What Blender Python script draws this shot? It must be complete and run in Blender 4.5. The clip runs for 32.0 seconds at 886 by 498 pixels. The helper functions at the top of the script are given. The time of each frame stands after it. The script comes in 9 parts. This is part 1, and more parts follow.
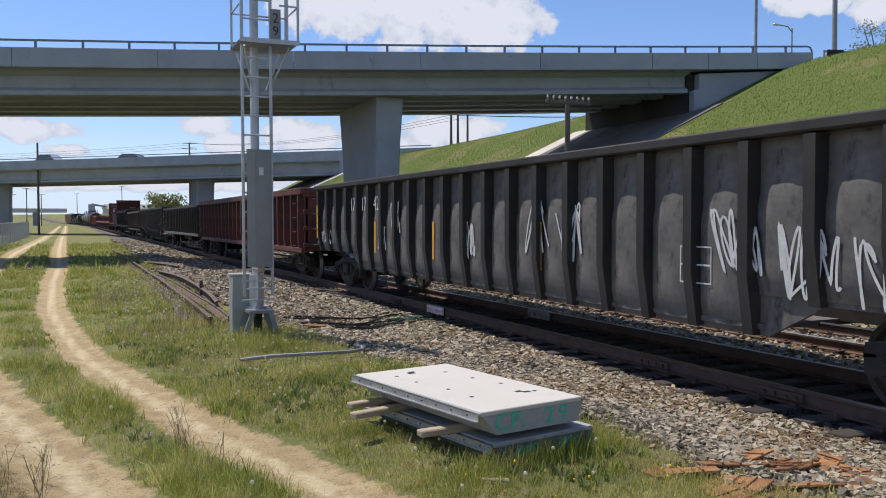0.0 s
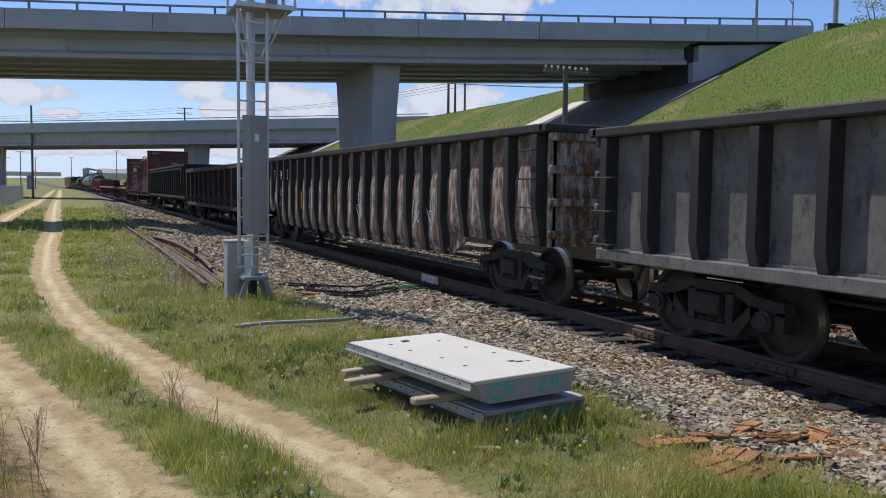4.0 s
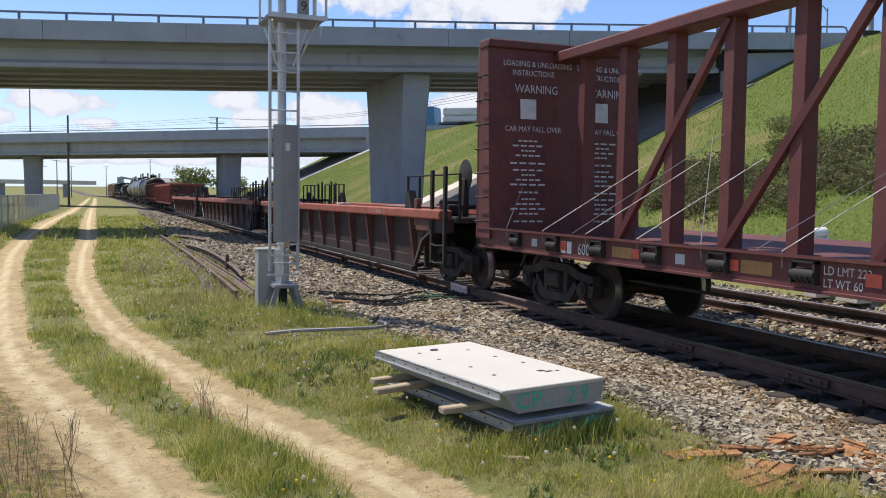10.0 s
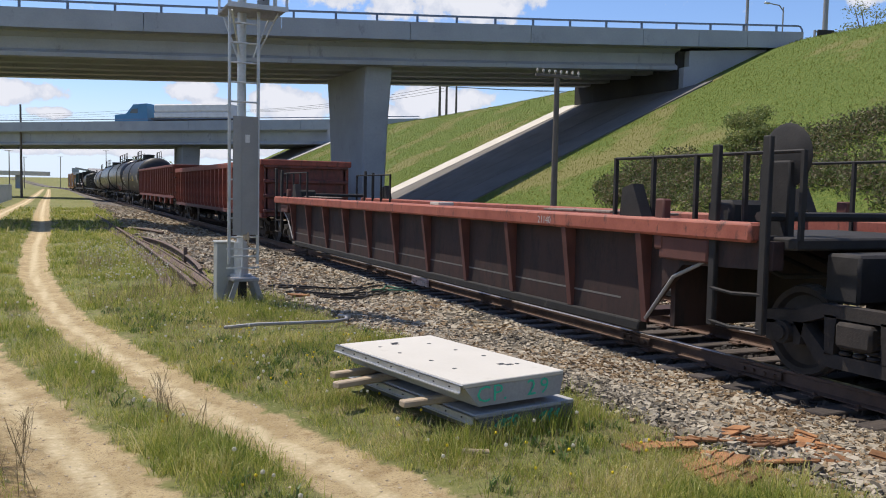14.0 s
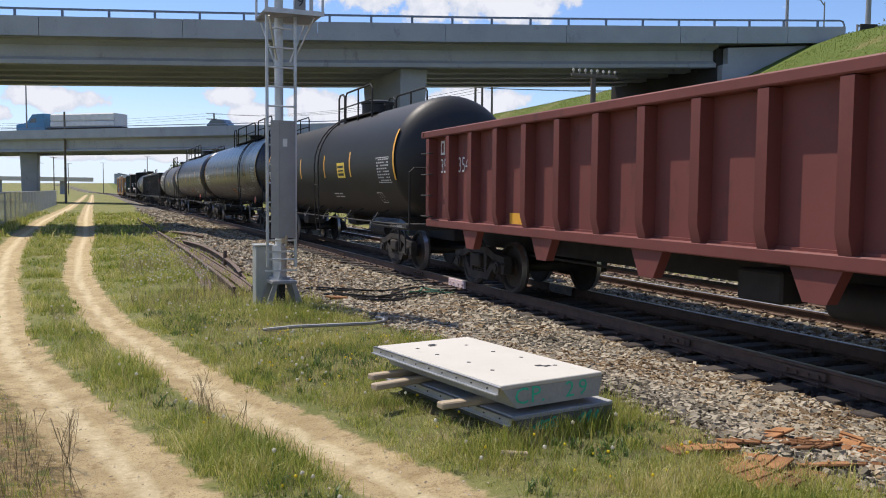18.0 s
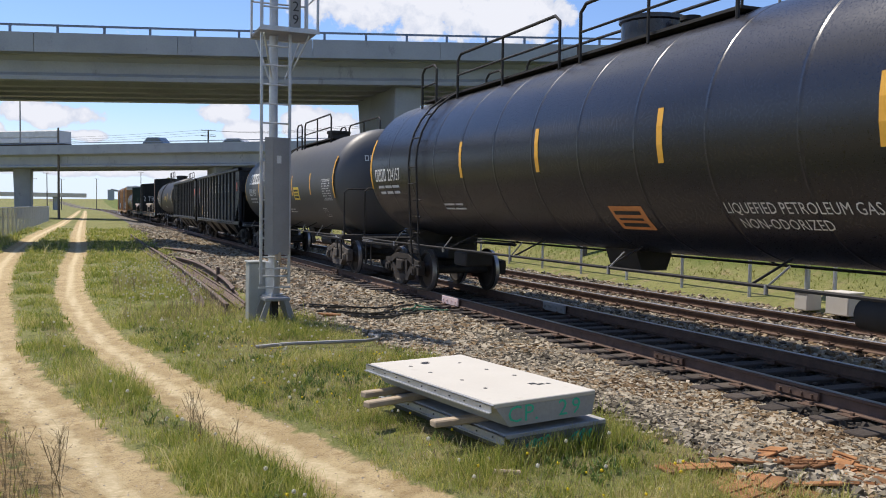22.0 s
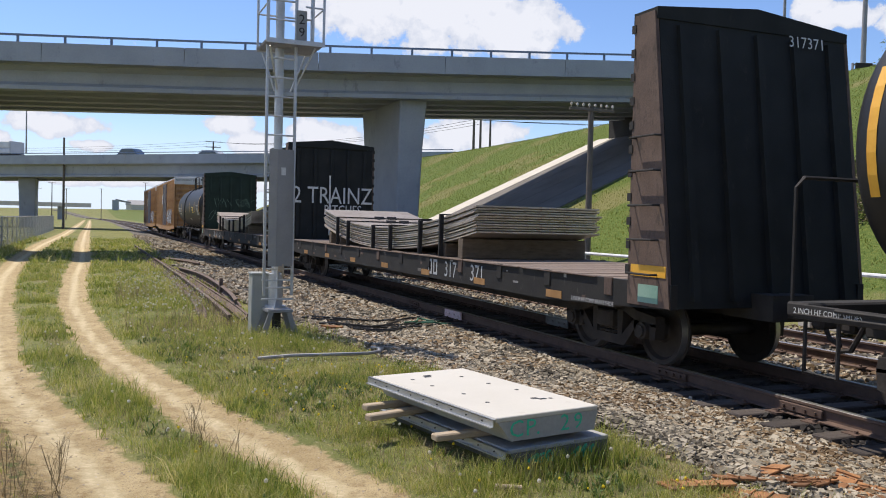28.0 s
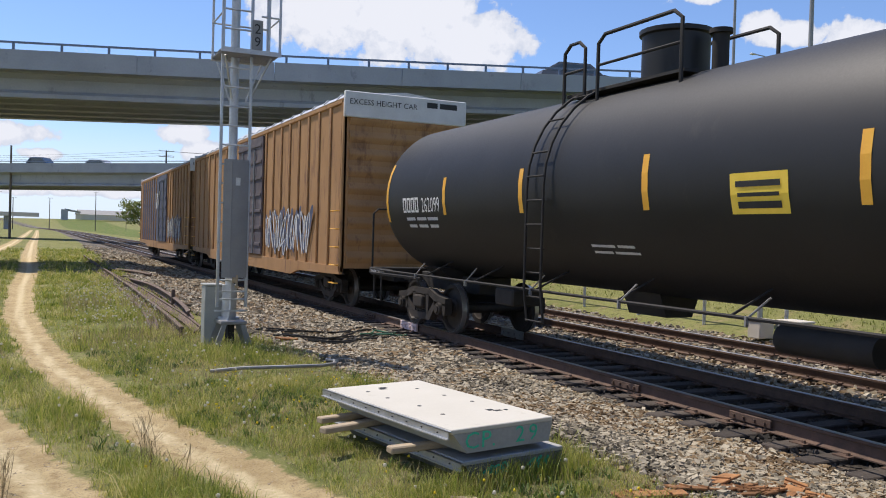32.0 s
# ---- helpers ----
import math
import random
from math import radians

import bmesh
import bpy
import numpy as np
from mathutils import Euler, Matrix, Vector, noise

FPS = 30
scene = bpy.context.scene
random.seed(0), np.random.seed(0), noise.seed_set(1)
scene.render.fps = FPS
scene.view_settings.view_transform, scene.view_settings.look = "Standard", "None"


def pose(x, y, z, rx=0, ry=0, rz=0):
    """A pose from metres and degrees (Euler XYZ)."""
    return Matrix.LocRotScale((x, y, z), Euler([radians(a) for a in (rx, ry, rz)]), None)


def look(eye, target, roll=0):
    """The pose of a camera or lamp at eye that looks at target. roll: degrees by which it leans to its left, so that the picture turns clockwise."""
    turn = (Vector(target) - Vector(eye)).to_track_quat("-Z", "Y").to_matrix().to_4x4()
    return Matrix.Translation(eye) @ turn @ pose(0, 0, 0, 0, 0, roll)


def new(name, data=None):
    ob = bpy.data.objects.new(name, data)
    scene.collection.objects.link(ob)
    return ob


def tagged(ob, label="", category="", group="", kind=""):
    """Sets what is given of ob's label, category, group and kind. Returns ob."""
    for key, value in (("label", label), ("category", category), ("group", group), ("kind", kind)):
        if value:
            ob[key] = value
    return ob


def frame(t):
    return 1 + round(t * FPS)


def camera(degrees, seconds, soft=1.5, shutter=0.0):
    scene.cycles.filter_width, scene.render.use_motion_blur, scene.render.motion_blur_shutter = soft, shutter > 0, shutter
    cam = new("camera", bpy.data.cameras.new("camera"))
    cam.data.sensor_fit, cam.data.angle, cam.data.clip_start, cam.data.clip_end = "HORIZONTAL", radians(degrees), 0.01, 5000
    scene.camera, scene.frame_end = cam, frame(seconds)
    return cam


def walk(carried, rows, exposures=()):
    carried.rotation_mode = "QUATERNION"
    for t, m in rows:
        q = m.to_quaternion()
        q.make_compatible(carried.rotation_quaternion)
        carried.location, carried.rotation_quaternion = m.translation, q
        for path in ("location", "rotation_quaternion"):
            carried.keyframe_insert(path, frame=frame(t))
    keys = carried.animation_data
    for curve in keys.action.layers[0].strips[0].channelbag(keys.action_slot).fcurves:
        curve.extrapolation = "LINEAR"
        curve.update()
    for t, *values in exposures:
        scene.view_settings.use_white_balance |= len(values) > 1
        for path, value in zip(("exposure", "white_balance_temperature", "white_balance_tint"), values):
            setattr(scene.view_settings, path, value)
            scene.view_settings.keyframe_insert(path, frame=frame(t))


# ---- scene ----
cam = camera(55.0, 32.0, soft=1.0)
EYE_Z = 1.81
PATH = [
    (0.0, pose(0, 0, EYE_Z, 88.01, 0.14, -23.84)),
    (0.5, pose(0, 0, EYE_Z, 87.56, 0.12, -23.71)),
    (1.0, pose(0, 0, EYE_Z, 87.44, -0.18, -24.34)),
    (1.5, pose(0, 0, EYE_Z, 87.17, -0.14, -25.23)),
    (2.0, pose(0, 0, EYE_Z, 86.92, -0.37, -24.77)),
    (2.5, pose(0, 0, EYE_Z, 87.06, -0.73, -24.03)),
    (4.5, pose(0, 0, EYE_Z, 85.74, -0.60, -24.07)),
    (5.0, pose(0, 0, EYE_Z, 86.70, -1.00, -22.58)),
    (5.5, pose(0, 0, EYE_Z, 86.22, -0.69, -22.21)),
    (6.0, pose(0, 0, EYE_Z, 86.15, -0.20, -21.20)),
    (6.5, pose(0, 0, EYE_Z, 86.70, -0.29, -20.73)),
    (7.0, pose(0, 0, EYE_Z, 86.91, -0.57, -20.63)),
    (7.5, pose(0, 0, EYE_Z, 86.94, -0.70, -20.99)),
    (8.0, pose(0, 0, EYE_Z, 86.90, -0.78, -21.15)),
    (8.5, pose(0, 0, EYE_Z, 86.74, -0.77, -21.34)),
    (9.0, pose(0, 0, EYE_Z, 86.63, -0.77, -21.45)),
    (9.5, pose(0, 0, EYE_Z, 86.54, -0.75, -21.83)),
    (10.0, pose(0, 0, EYE_Z, 86.52, -0.75, -22.14)),
    (10.5, pose(0, 0, EYE_Z, 86.39, -0.69, -22.57)),
    (11.0, pose(0, 0, EYE_Z, 86.47, -0.65, -22.87)),
    (11.5, pose(0, 0, EYE_Z, 86.06, -0.54, -23.10)),
    (12.0, pose(0, 0, EYE_Z, 86.13, -0.58, -23.14)),
    (12.5, pose(0, 0, EYE_Z, 86.19, -0.72, -23.62)),
    (13.0, pose(0, 0, EYE_Z, 86.32, -0.81, -24.04)),
    (13.5, pose(0, 0, EYE_Z, 86.10, -1.01, -24.43)),
    (15.5, pose(0, 0, EYE_Z, 86.43, -1.20, -25.16)),
    (16.0, pose(0, 0, EYE_Z, 86.64, -1.00, -25.07)),
    (16.5, pose(0, 0, EYE_Z, 86.43, -0.94, -25.14)),
    (17.0, pose(0, 0, EYE_Z, 86.71, -0.62, -25.10)),
    (17.5, pose(0, 0, EYE_Z, 86.40, -0.59, -24.00)),
    (18.0, pose(0, 0, EYE_Z, 86.21, -0.54, -22.30)),
    (18.5, pose(0, 0, EYE_Z, 86.72, -0.66, -20.33)),
    (19.0, pose(0, 0, EYE_Z, 87.03, -1.05, -19.50)),
    (19.5, pose(0, 0, EYE_Z, 86.93, -1.14, -19.59)),
    (20.0, pose(0, 0, EYE_Z, 87.26, -1.30, -21.02)),
    (20.5, pose(0, 0, EYE_Z, 87.41, -1.00, -22.40)),
    (21.0, pose(0, 0, EYE_Z, 87.34, -0.94, -22.54)),
    (21.5, pose(0, 0, EYE_Z, 87.11, -0.77, -22.60)),
    (22.0, pose(0, 0, EYE_Z, 87.39, -0.80, -22.72)),
    (22.5, pose(0, 0, EYE_Z, 87.82, -0.78, -22.59)),
    (23.0, pose(0, 0, EYE_Z, 88.08, -0.92, -22.26)),
    (23.5, pose(0, 0, EYE_Z, 88.10, -0.85, -22.20)),
    (24.0, pose(0, 0, EYE_Z, 87.96, -0.91, -21.83)),
    (24.5, pose(0, 0, EYE_Z, 87.82, -1.07, -21.52)),
    (25.0, pose(0, 0, EYE_Z, 87.62, -0.95, -21.41)),
    (25.5, pose(0, 0, EYE_Z, 87.56, -0.88, -21.31)),
    (27.5, pose(0, 0, EYE_Z, 88.17, -0.98, -21.90)),
    (28.0, pose(0, 0, EYE_Z, 88.28, -1.36, -22.48)),
    (28.5, pose(0, 0, EYE_Z, 88.45, -1.63, -23.42)),
    (29.0, pose(0, 0, EYE_Z, 88.59, -2.00, -24.69)),
    (29.5, pose(0, 0, EYE_Z, 88.60, -1.76, -25.25)),
    (30.0, pose(0, 0, EYE_Z, 88.69, -1.64, -25.50)),
    (30.5, pose(0, 0, EYE_Z, 88.97, -1.59, -25.66)),
    (31.0, pose(0, 0, EYE_Z, 89.17, -1.62, -25.66)),
    (31.5, pose(0, 0, EYE_Z, 89.05, -1.76, -25.69)),
    (32.0, pose(0, 0, EYE_Z, 89.14, -1.63, -25.43)),
]
EXPOSURES = [(0.0, -0.05, 6050, 13), (2.5, -0.10, 6000, 13), (5.0, -0.18, 5800, 13), (8.0, -0.26, 5780, 13), (9.0, 0.14, 6050, 13), (10.0, 0.18, 6200, 13), (12.0, 0.05, 6200, 13), (16.0, 0.11, 6230, 13), (25.0, 0.14, 6230, 13), (32.0, 0.11, 6220, 13)]
walk(cam, PATH, EXPOSURES)

# ---- world, sun ----
SUN_TO = Vector((-0.28, 0.42, 1.0)).normalized()
sun = new("sun", bpy.data.lights.new("sun", "SUN"))
sun.data.energy, sun.data.angle, sun.data.color = 4.7, radians(0.5), (1.0, 0.905, 0.755)
sun.matrix_world = look((0, 0, 60), Vector((0, 0, 60)) - SUN_TO)
scene.view_settings.exposure = 0.0


def make_world():
    """Blue spring sky with cumulus clouds at fixed bearings."""
    w = bpy.data.worlds.new("sky")
    scene.world = w
    w.use_nodes = True
    nt = w.node_tree
    nt.nodes.clear()
    N, Lk = nt.nodes.new, nt.links.new

    def math_node(op, a, b=None, clamp=False):
        n = N("ShaderNodeMath")
        n.operation, n.use_clamp = op, clamp
        for k, v in enumerate((a, b)):
            if v is None:
                continue
            if isinstance(v, (int, float)):
                n.inputs[k].default_value = v
            else:
                Lk(v, n.inputs[k])
        return n.outputs[0]

    def dot(vec, d):
        n = N("ShaderNodeVectorMath")
        n.operation = "DOT_PRODUCT"
        Lk(vec, n.inputs[0])
        n.inputs[1].default_value = d
        return n.outputs["Value"]

    out, bg = N("ShaderNodeOutputWorld"), N("ShaderNodeBackground")
    sky = N("ShaderNodeTexSky")
    sky.sky_type, sky.sun_disc = "NISHITA", False
    sky.sun_elevation = math.asin(SUN_TO.z)
    sky.sun_rotation = math.atan2(SUN_TO.x, SUN_TO.y)
    sky.air_density, sky.dust_density, sky.ozone_density = 1.0, 0.25, 4.0
    coord = N("ShaderNodeTexCoord").outputs["Generated"]
    noise_a = N("ShaderNodeTexNoise")
    noise_a.inputs["Scale"].default_value, noise_a.inputs["Detail"].default_value = 30.0, 10.0
    noise_a.inputs["Roughness"].default_value = 0.62
    Lk(coord, noise_a.inputs["Vector"])
    noise_b = N("ShaderNodeTexNoise")
    noise_b.inputs["Scale"].default_value, noise_b.inputs["Detail"].default_value = 60.0, 6.0
    Lk(coord, noise_b.inputs["Vector"])
    # bearing to the right of the track (degrees), elevation, half width, half height
    clouds = [(17.0, 14.4, 4.6, 2.6), (22.5, 14.6, 5.6, 3.0), (26.8, 12.9, 3.9, 2.2), (20, 18.0, 8.5, 3.0), (15.0, 17.0, 3.5, 2.5),
              (47.0, 13.0, 2.3, 0.8), (50.9, 12.4, 1.6, 1.2), (45.4, 13.6, 1.2, 0.9), (42.0, 15.6, 1.2, 0.6), (58, 15, 4, 2),
              (-2.2, 5.5, 2.7, 0.75), (0.1, 4.3, 1.4, 0.4), (-6.5, 4.5, 2.0, 0.6), (8.6, 6.1, 1.7, 0.8), (10.0, 5.0, 1.8, 1.0),
              (14.4, 5.4, 2.5, 1.3), (24.2, 6.0, 3.6, 1.1), (20.5, 5.2, 1.6, 0.7), (2, 2.4, 14, 0.6), (34, 9, 3, 0.8),
              (-14, 9, 5, 1.8), (-30, 14, 9, 3), (-60, 12, 12, 4), (-100, 15, 14, 5), (-140, 13, 14, 5), (-175, 20, 15, 5),
              (140, 14, 14, 5), (95, 13, 12, 4), (75, 22, 9, 4), (12, 34, 12, 5), (-40, 40, 14, 6), (60, 45, 12, 5)]
    best = None
    for az, el, a, b in clouds:
        az, el = radians(az), radians(el)
        c = Vector((math.sin(az) * math.cos(el), math.cos(az) * math.cos(el), math.sin(el)))
        r = Vector((math.cos(az), -math.sin(az), 0))
        u = r.cross(c)
        du = math_node("DIVIDE", dot(coord, r), math.sin(radians(a)))
        off = math_node("SUBTRACT", dot(coord, u), 0.0)
        dv = math_node("DIVIDE", off, math.sin(radians(b)))
        front = math_node("GREATER_THAN", dot(coord, c), 0.5)
        dist = math_node("SQRT", math_node("ADD", math_node("MULTIPLY", du, du), math_node("MULTIPLY", dv, dv)))
        val = math_node("MULTIPLY", math_node("MULTIPLY", math_node("SUBTRACT", 1.38, dist), 1.7), front)
        best = val if best is None else math_node("MAXIMUM", best, val)
    best = math_node("MAXIMUM", best, -1.0)
    wob = math_node("MULTIPLY", math_node("SUBTRACT", noise_a.outputs["Fac"], 0.5), 3.0)
    dens = math_node("ADD", best, wob)
    ramp = N("ShaderNodeMapRange")
    ramp.interpolation_type = "SMOOTHSTEP"
    Lk(dens, ramp.inputs["Value"])
    ramp.inputs["From Min"].default_value, ramp.inputs["From Max"].default_value = 0.42, 0.80
    shade = N("ShaderNodeMapRange")
    Lk(math_node("ADD", dens, math_node("MULTIPLY", noise_b.outputs["Fac"], 1.4)), shade.inputs["Value"])
    shade.inputs["From Min"].default_value, shade.inputs["From Max"].default_value = 0.8, 2.0
    tone = N("ShaderNodeMix")
    tone.data_type = "RGBA"
    Lk(shade.outputs[0], tone.inputs["Factor"])
    tone.inputs["A"].default_value, tone.inputs["B"].default_value = (3.4, 3.75, 4.4, 1), (5.3, 5.35, 5.5, 1)
    up = dot(coord, (0, 0, 1))
    haze_f = N("ShaderNodeMapRange")
    haze_f.interpolation_type = "SMOOTHSTEP"
    Lk(up, haze_f.inputs["Value"])
    haze_f.inputs["From Min"].default_value, haze_f.inputs["From Max"].default_value = 0.14, 0.0
    haze_f.inputs["To Max"].default_value = 0.9
    haze = N("ShaderNodeMix")
    haze.data_type = "RGBA"
    Lk(haze_f.outputs[0], haze.inputs["Factor"])
    deep = N("ShaderNodeMix")
    deep.data_type, deep.blend_type = "RGBA", "MULTIPLY"
    deep.inputs["Factor"].default_value = 1.0
    Lk(sky.outputs[0], deep.inputs["A"])
    deep.inputs["B"].default_value = (0.80, 0.83, 0.93, 1)
    Lk(deep.outputs["Result"], haze.inputs["A"])
    haze.inputs["B"].default_value = (4.9, 5.6, 6.3, 1)
    mix = N("ShaderNodeMix")
    mix.data_type = "RGBA"
    Lk(ramp.outputs[0], mix.inputs["Factor"])
    Lk(haze.outputs["Result"], mix.inputs["A"])
    Lk(tone.outputs["Result"], mix.inputs["B"])
    Lk(mix.outputs["Result"], bg.inputs["Color"])
    bg.inputs["Strength"].default_value = 0.15
    Lk(bg.outputs[0], out.inputs["Surface"])


make_world()

# ---- materials ----
def surface(name, a, b, scale=3.0, rough=0.7, metal=0.0, bump=0.15, fine=40.0, stain=None, stain_amt=0.0, spec=0.5, stretch=(1, 1, 1),
            dusty=None, vary=0.0):
    """A surface of two tones: broad patches, fine grain, optional stains of a third colour."""
    m = bpy.data.materials.new(name)
    m.use_nodes = True
    nt = m.node_tree
    N, Lk = nt.nodes.new, nt.links.new
    p = nt.nodes["Principled BSDF"]
    tc = N("ShaderNodeTexCoord")
    mp = N("ShaderNodeMapping")
    mp.inputs["Scale"].default_value = stretch
    Lk(tc.outputs["Object"], mp.inputs["Vector"])
    src = mp.outputs[0]
    big, small = N("ShaderNodeTexNoise"), N("ShaderNodeTexNoise")
    for n, s, d in ((big, scale, 5), (small, fine, 4)):
        n.inputs["Scale"].default_value, n.inputs["Detail"].default_value = s, d
        Lk(src, n.inputs["Vector"])
    add = N("ShaderNodeMath")
    add.operation = "MULTIPLY_ADD"
    Lk(small.outputs["Fac"], add.inputs[0])
    add.inputs[1].default_value = 0.5
    Lk(big.outputs["Fac"], add.inputs[2])
    rg = N("ShaderNodeMapRange")
    Lk(add.outputs[0], rg.inputs["Value"])
    rg.inputs["From Min"].default_value, rg.inputs["From Max"].default_value = 0.5, 1.0
    mix = N("ShaderNodeMix")
    mix.data_type = "RGBA"
    Lk(rg.outputs[0], mix.inputs["Factor"])
    mix.inputs["A"].default_value, mix.inputs["B"].default_value = (*a, 1), (*b, 1)
    col = mix.outputs["Result"]
    if stain:
        sn = N("ShaderNodeTexNoise")
        sn.inputs["Scale"].default_value, sn.inputs["Detail"].default_value = scale * 2.3, 8
        sn.inputs["Roughness"].default_value = 0.7
        mp2 = N("ShaderNodeMapping")
        mp2.inputs["Location"].default_value = (7.3, 1.1, 3.7)
        mp2.inputs["Scale"].default_value = (stretch[0], stretch[1], stretch[2] * 0.5)
        Lk(tc.outputs["Object"], mp2.inputs["Vector"])
        Lk(mp2.outputs[0], sn.inputs["Vector"])
        sr = N("ShaderNodeMapRange")
        Lk(sn.outputs["Fac"], sr.inputs["Value"])
        sr.inputs["From Min"].default_value, sr.inputs["From Max"].default_value = 0.64 - 0.3 * stain_amt, 0.74 - 0.2 * stain_amt
        m2 = N("ShaderNodeMix")
        m2.data_type = "RGBA"
        Lk(sr.outputs[0], m2.inputs["Factor"])
        Lk(col, m2.inputs["A"])
        m2.inputs["B"].default_value = (*stain, 1)
        col = m2.outputs["Result"]
    if vary:
        info, hs = N("ShaderNodeObjectInfo"), N("ShaderNodeHueSaturation")
        mv = N("ShaderNodeMapRange")
        Lk(info.outputs["Random"], mv.inputs["Value"])
        mv.inputs["To Min"].default_value, mv.inputs["To Max"].default_value = 1 - vary, 1 + vary
        Lk(mv.outputs[0], hs.inputs["Value"])
        Lk(col, hs.inputs["Color"])
        col = hs.outputs["Color"]
    Lk(col, p.inputs["Base Color"])
    rr = N("ShaderNodeMapRange")
    Lk(small.outputs["Fac"], rr.inputs["Value"])
    rr.inputs["To Min"].default_value, rr.inputs["To Max"].default_value = max(0.02, rough - 0.12), min(1, rough + 0.12)
    Lk(rr.outputs[0], p.inputs["Roughness"])
    p.inputs["Metallic"].default_value = metal
    p.inputs["Specular IOR Level"].default_value = spec
    if bump:
        bp = N("ShaderNodeBump")
        bp.inputs["Strength"].default_value, bp.inputs["Distance"].default_value = bump, 0.02
        Lk(add.outputs[0], bp.inputs["Height"])
        Lk(bp.outputs[0], p.inputs["Normal"])
    return m


def island_surface(name, cols, rough=0.8, spec=0.3, translucent=0.0, patch=None):
    """Joined small pieces: each island takes its own tone from a ramp."""
    m = bpy.data.materials.new(name)
    m.use_nodes = True
    nt = m.node_tree
    N, Lk = nt.nodes.new, nt.links.new
    p = nt.nodes["Principled BSDF"]
    g = N("ShaderNodeNewGeometry")
    r = N("ShaderNodeValToRGB")
    r.color_ramp.elements[0].color = (*cols[0], 1)
    r.color_ramp.elements[1].color = (*cols[-1], 1)
    for k, c in enumerate(cols[1:-1]):
        e = r.color_ramp.elements.new((k + 1) / (len(cols) - 1))
        e.color = (*c, 1)
    fac = g.outputs["Random Per Island"]
    if patch:
        n = N("ShaderNodeTexNoise")
        n.inputs["Scale"].default_value, n.inputs["Detail"].default_value = patch, 3
        Lk(g.outputs["Position"], n.inputs["Vector"])
        mr = N("ShaderNodeMath")
        mr.operation = "MULTIPLY_ADD"
        Lk(n.outputs["Fac"], mr.inputs[0])
        mr.inputs[1].default_value = 1.6
        sub = N("ShaderNodeMath")
        sub.operation = "MULTIPLY_ADD"
        Lk(fac, sub.inputs[0])
        sub.inputs[1].default_value, sub.inputs[2].default_value = 0.75, -0.65
        Lk(sub.outputs[0], mr.inputs[2])
        fac = mr.outputs[0]
    Lk(fac, r.inputs["Fac"])
    Lk(r.outputs["Color"], p.inputs["Base Color"])
    p.inputs["Roughness"].default_value, p.inputs["Specular IOR Level"].default_value = rough, spec
    if translucent:
        out = nt.nodes["Material Output"]
        tr, ms = N("ShaderNodeBsdfTranslucent"), N("ShaderNodeMixShader")
        Lk(r.outputs["Color"], tr.inputs["Color"])
        ms.inputs[0].default_value = translucent
        Lk(p.outputs[0], ms.inputs[1])
        Lk(tr.outputs[0], ms.inputs[2])
        Lk(ms.outputs[0], out.inputs["Surface"])
    return m


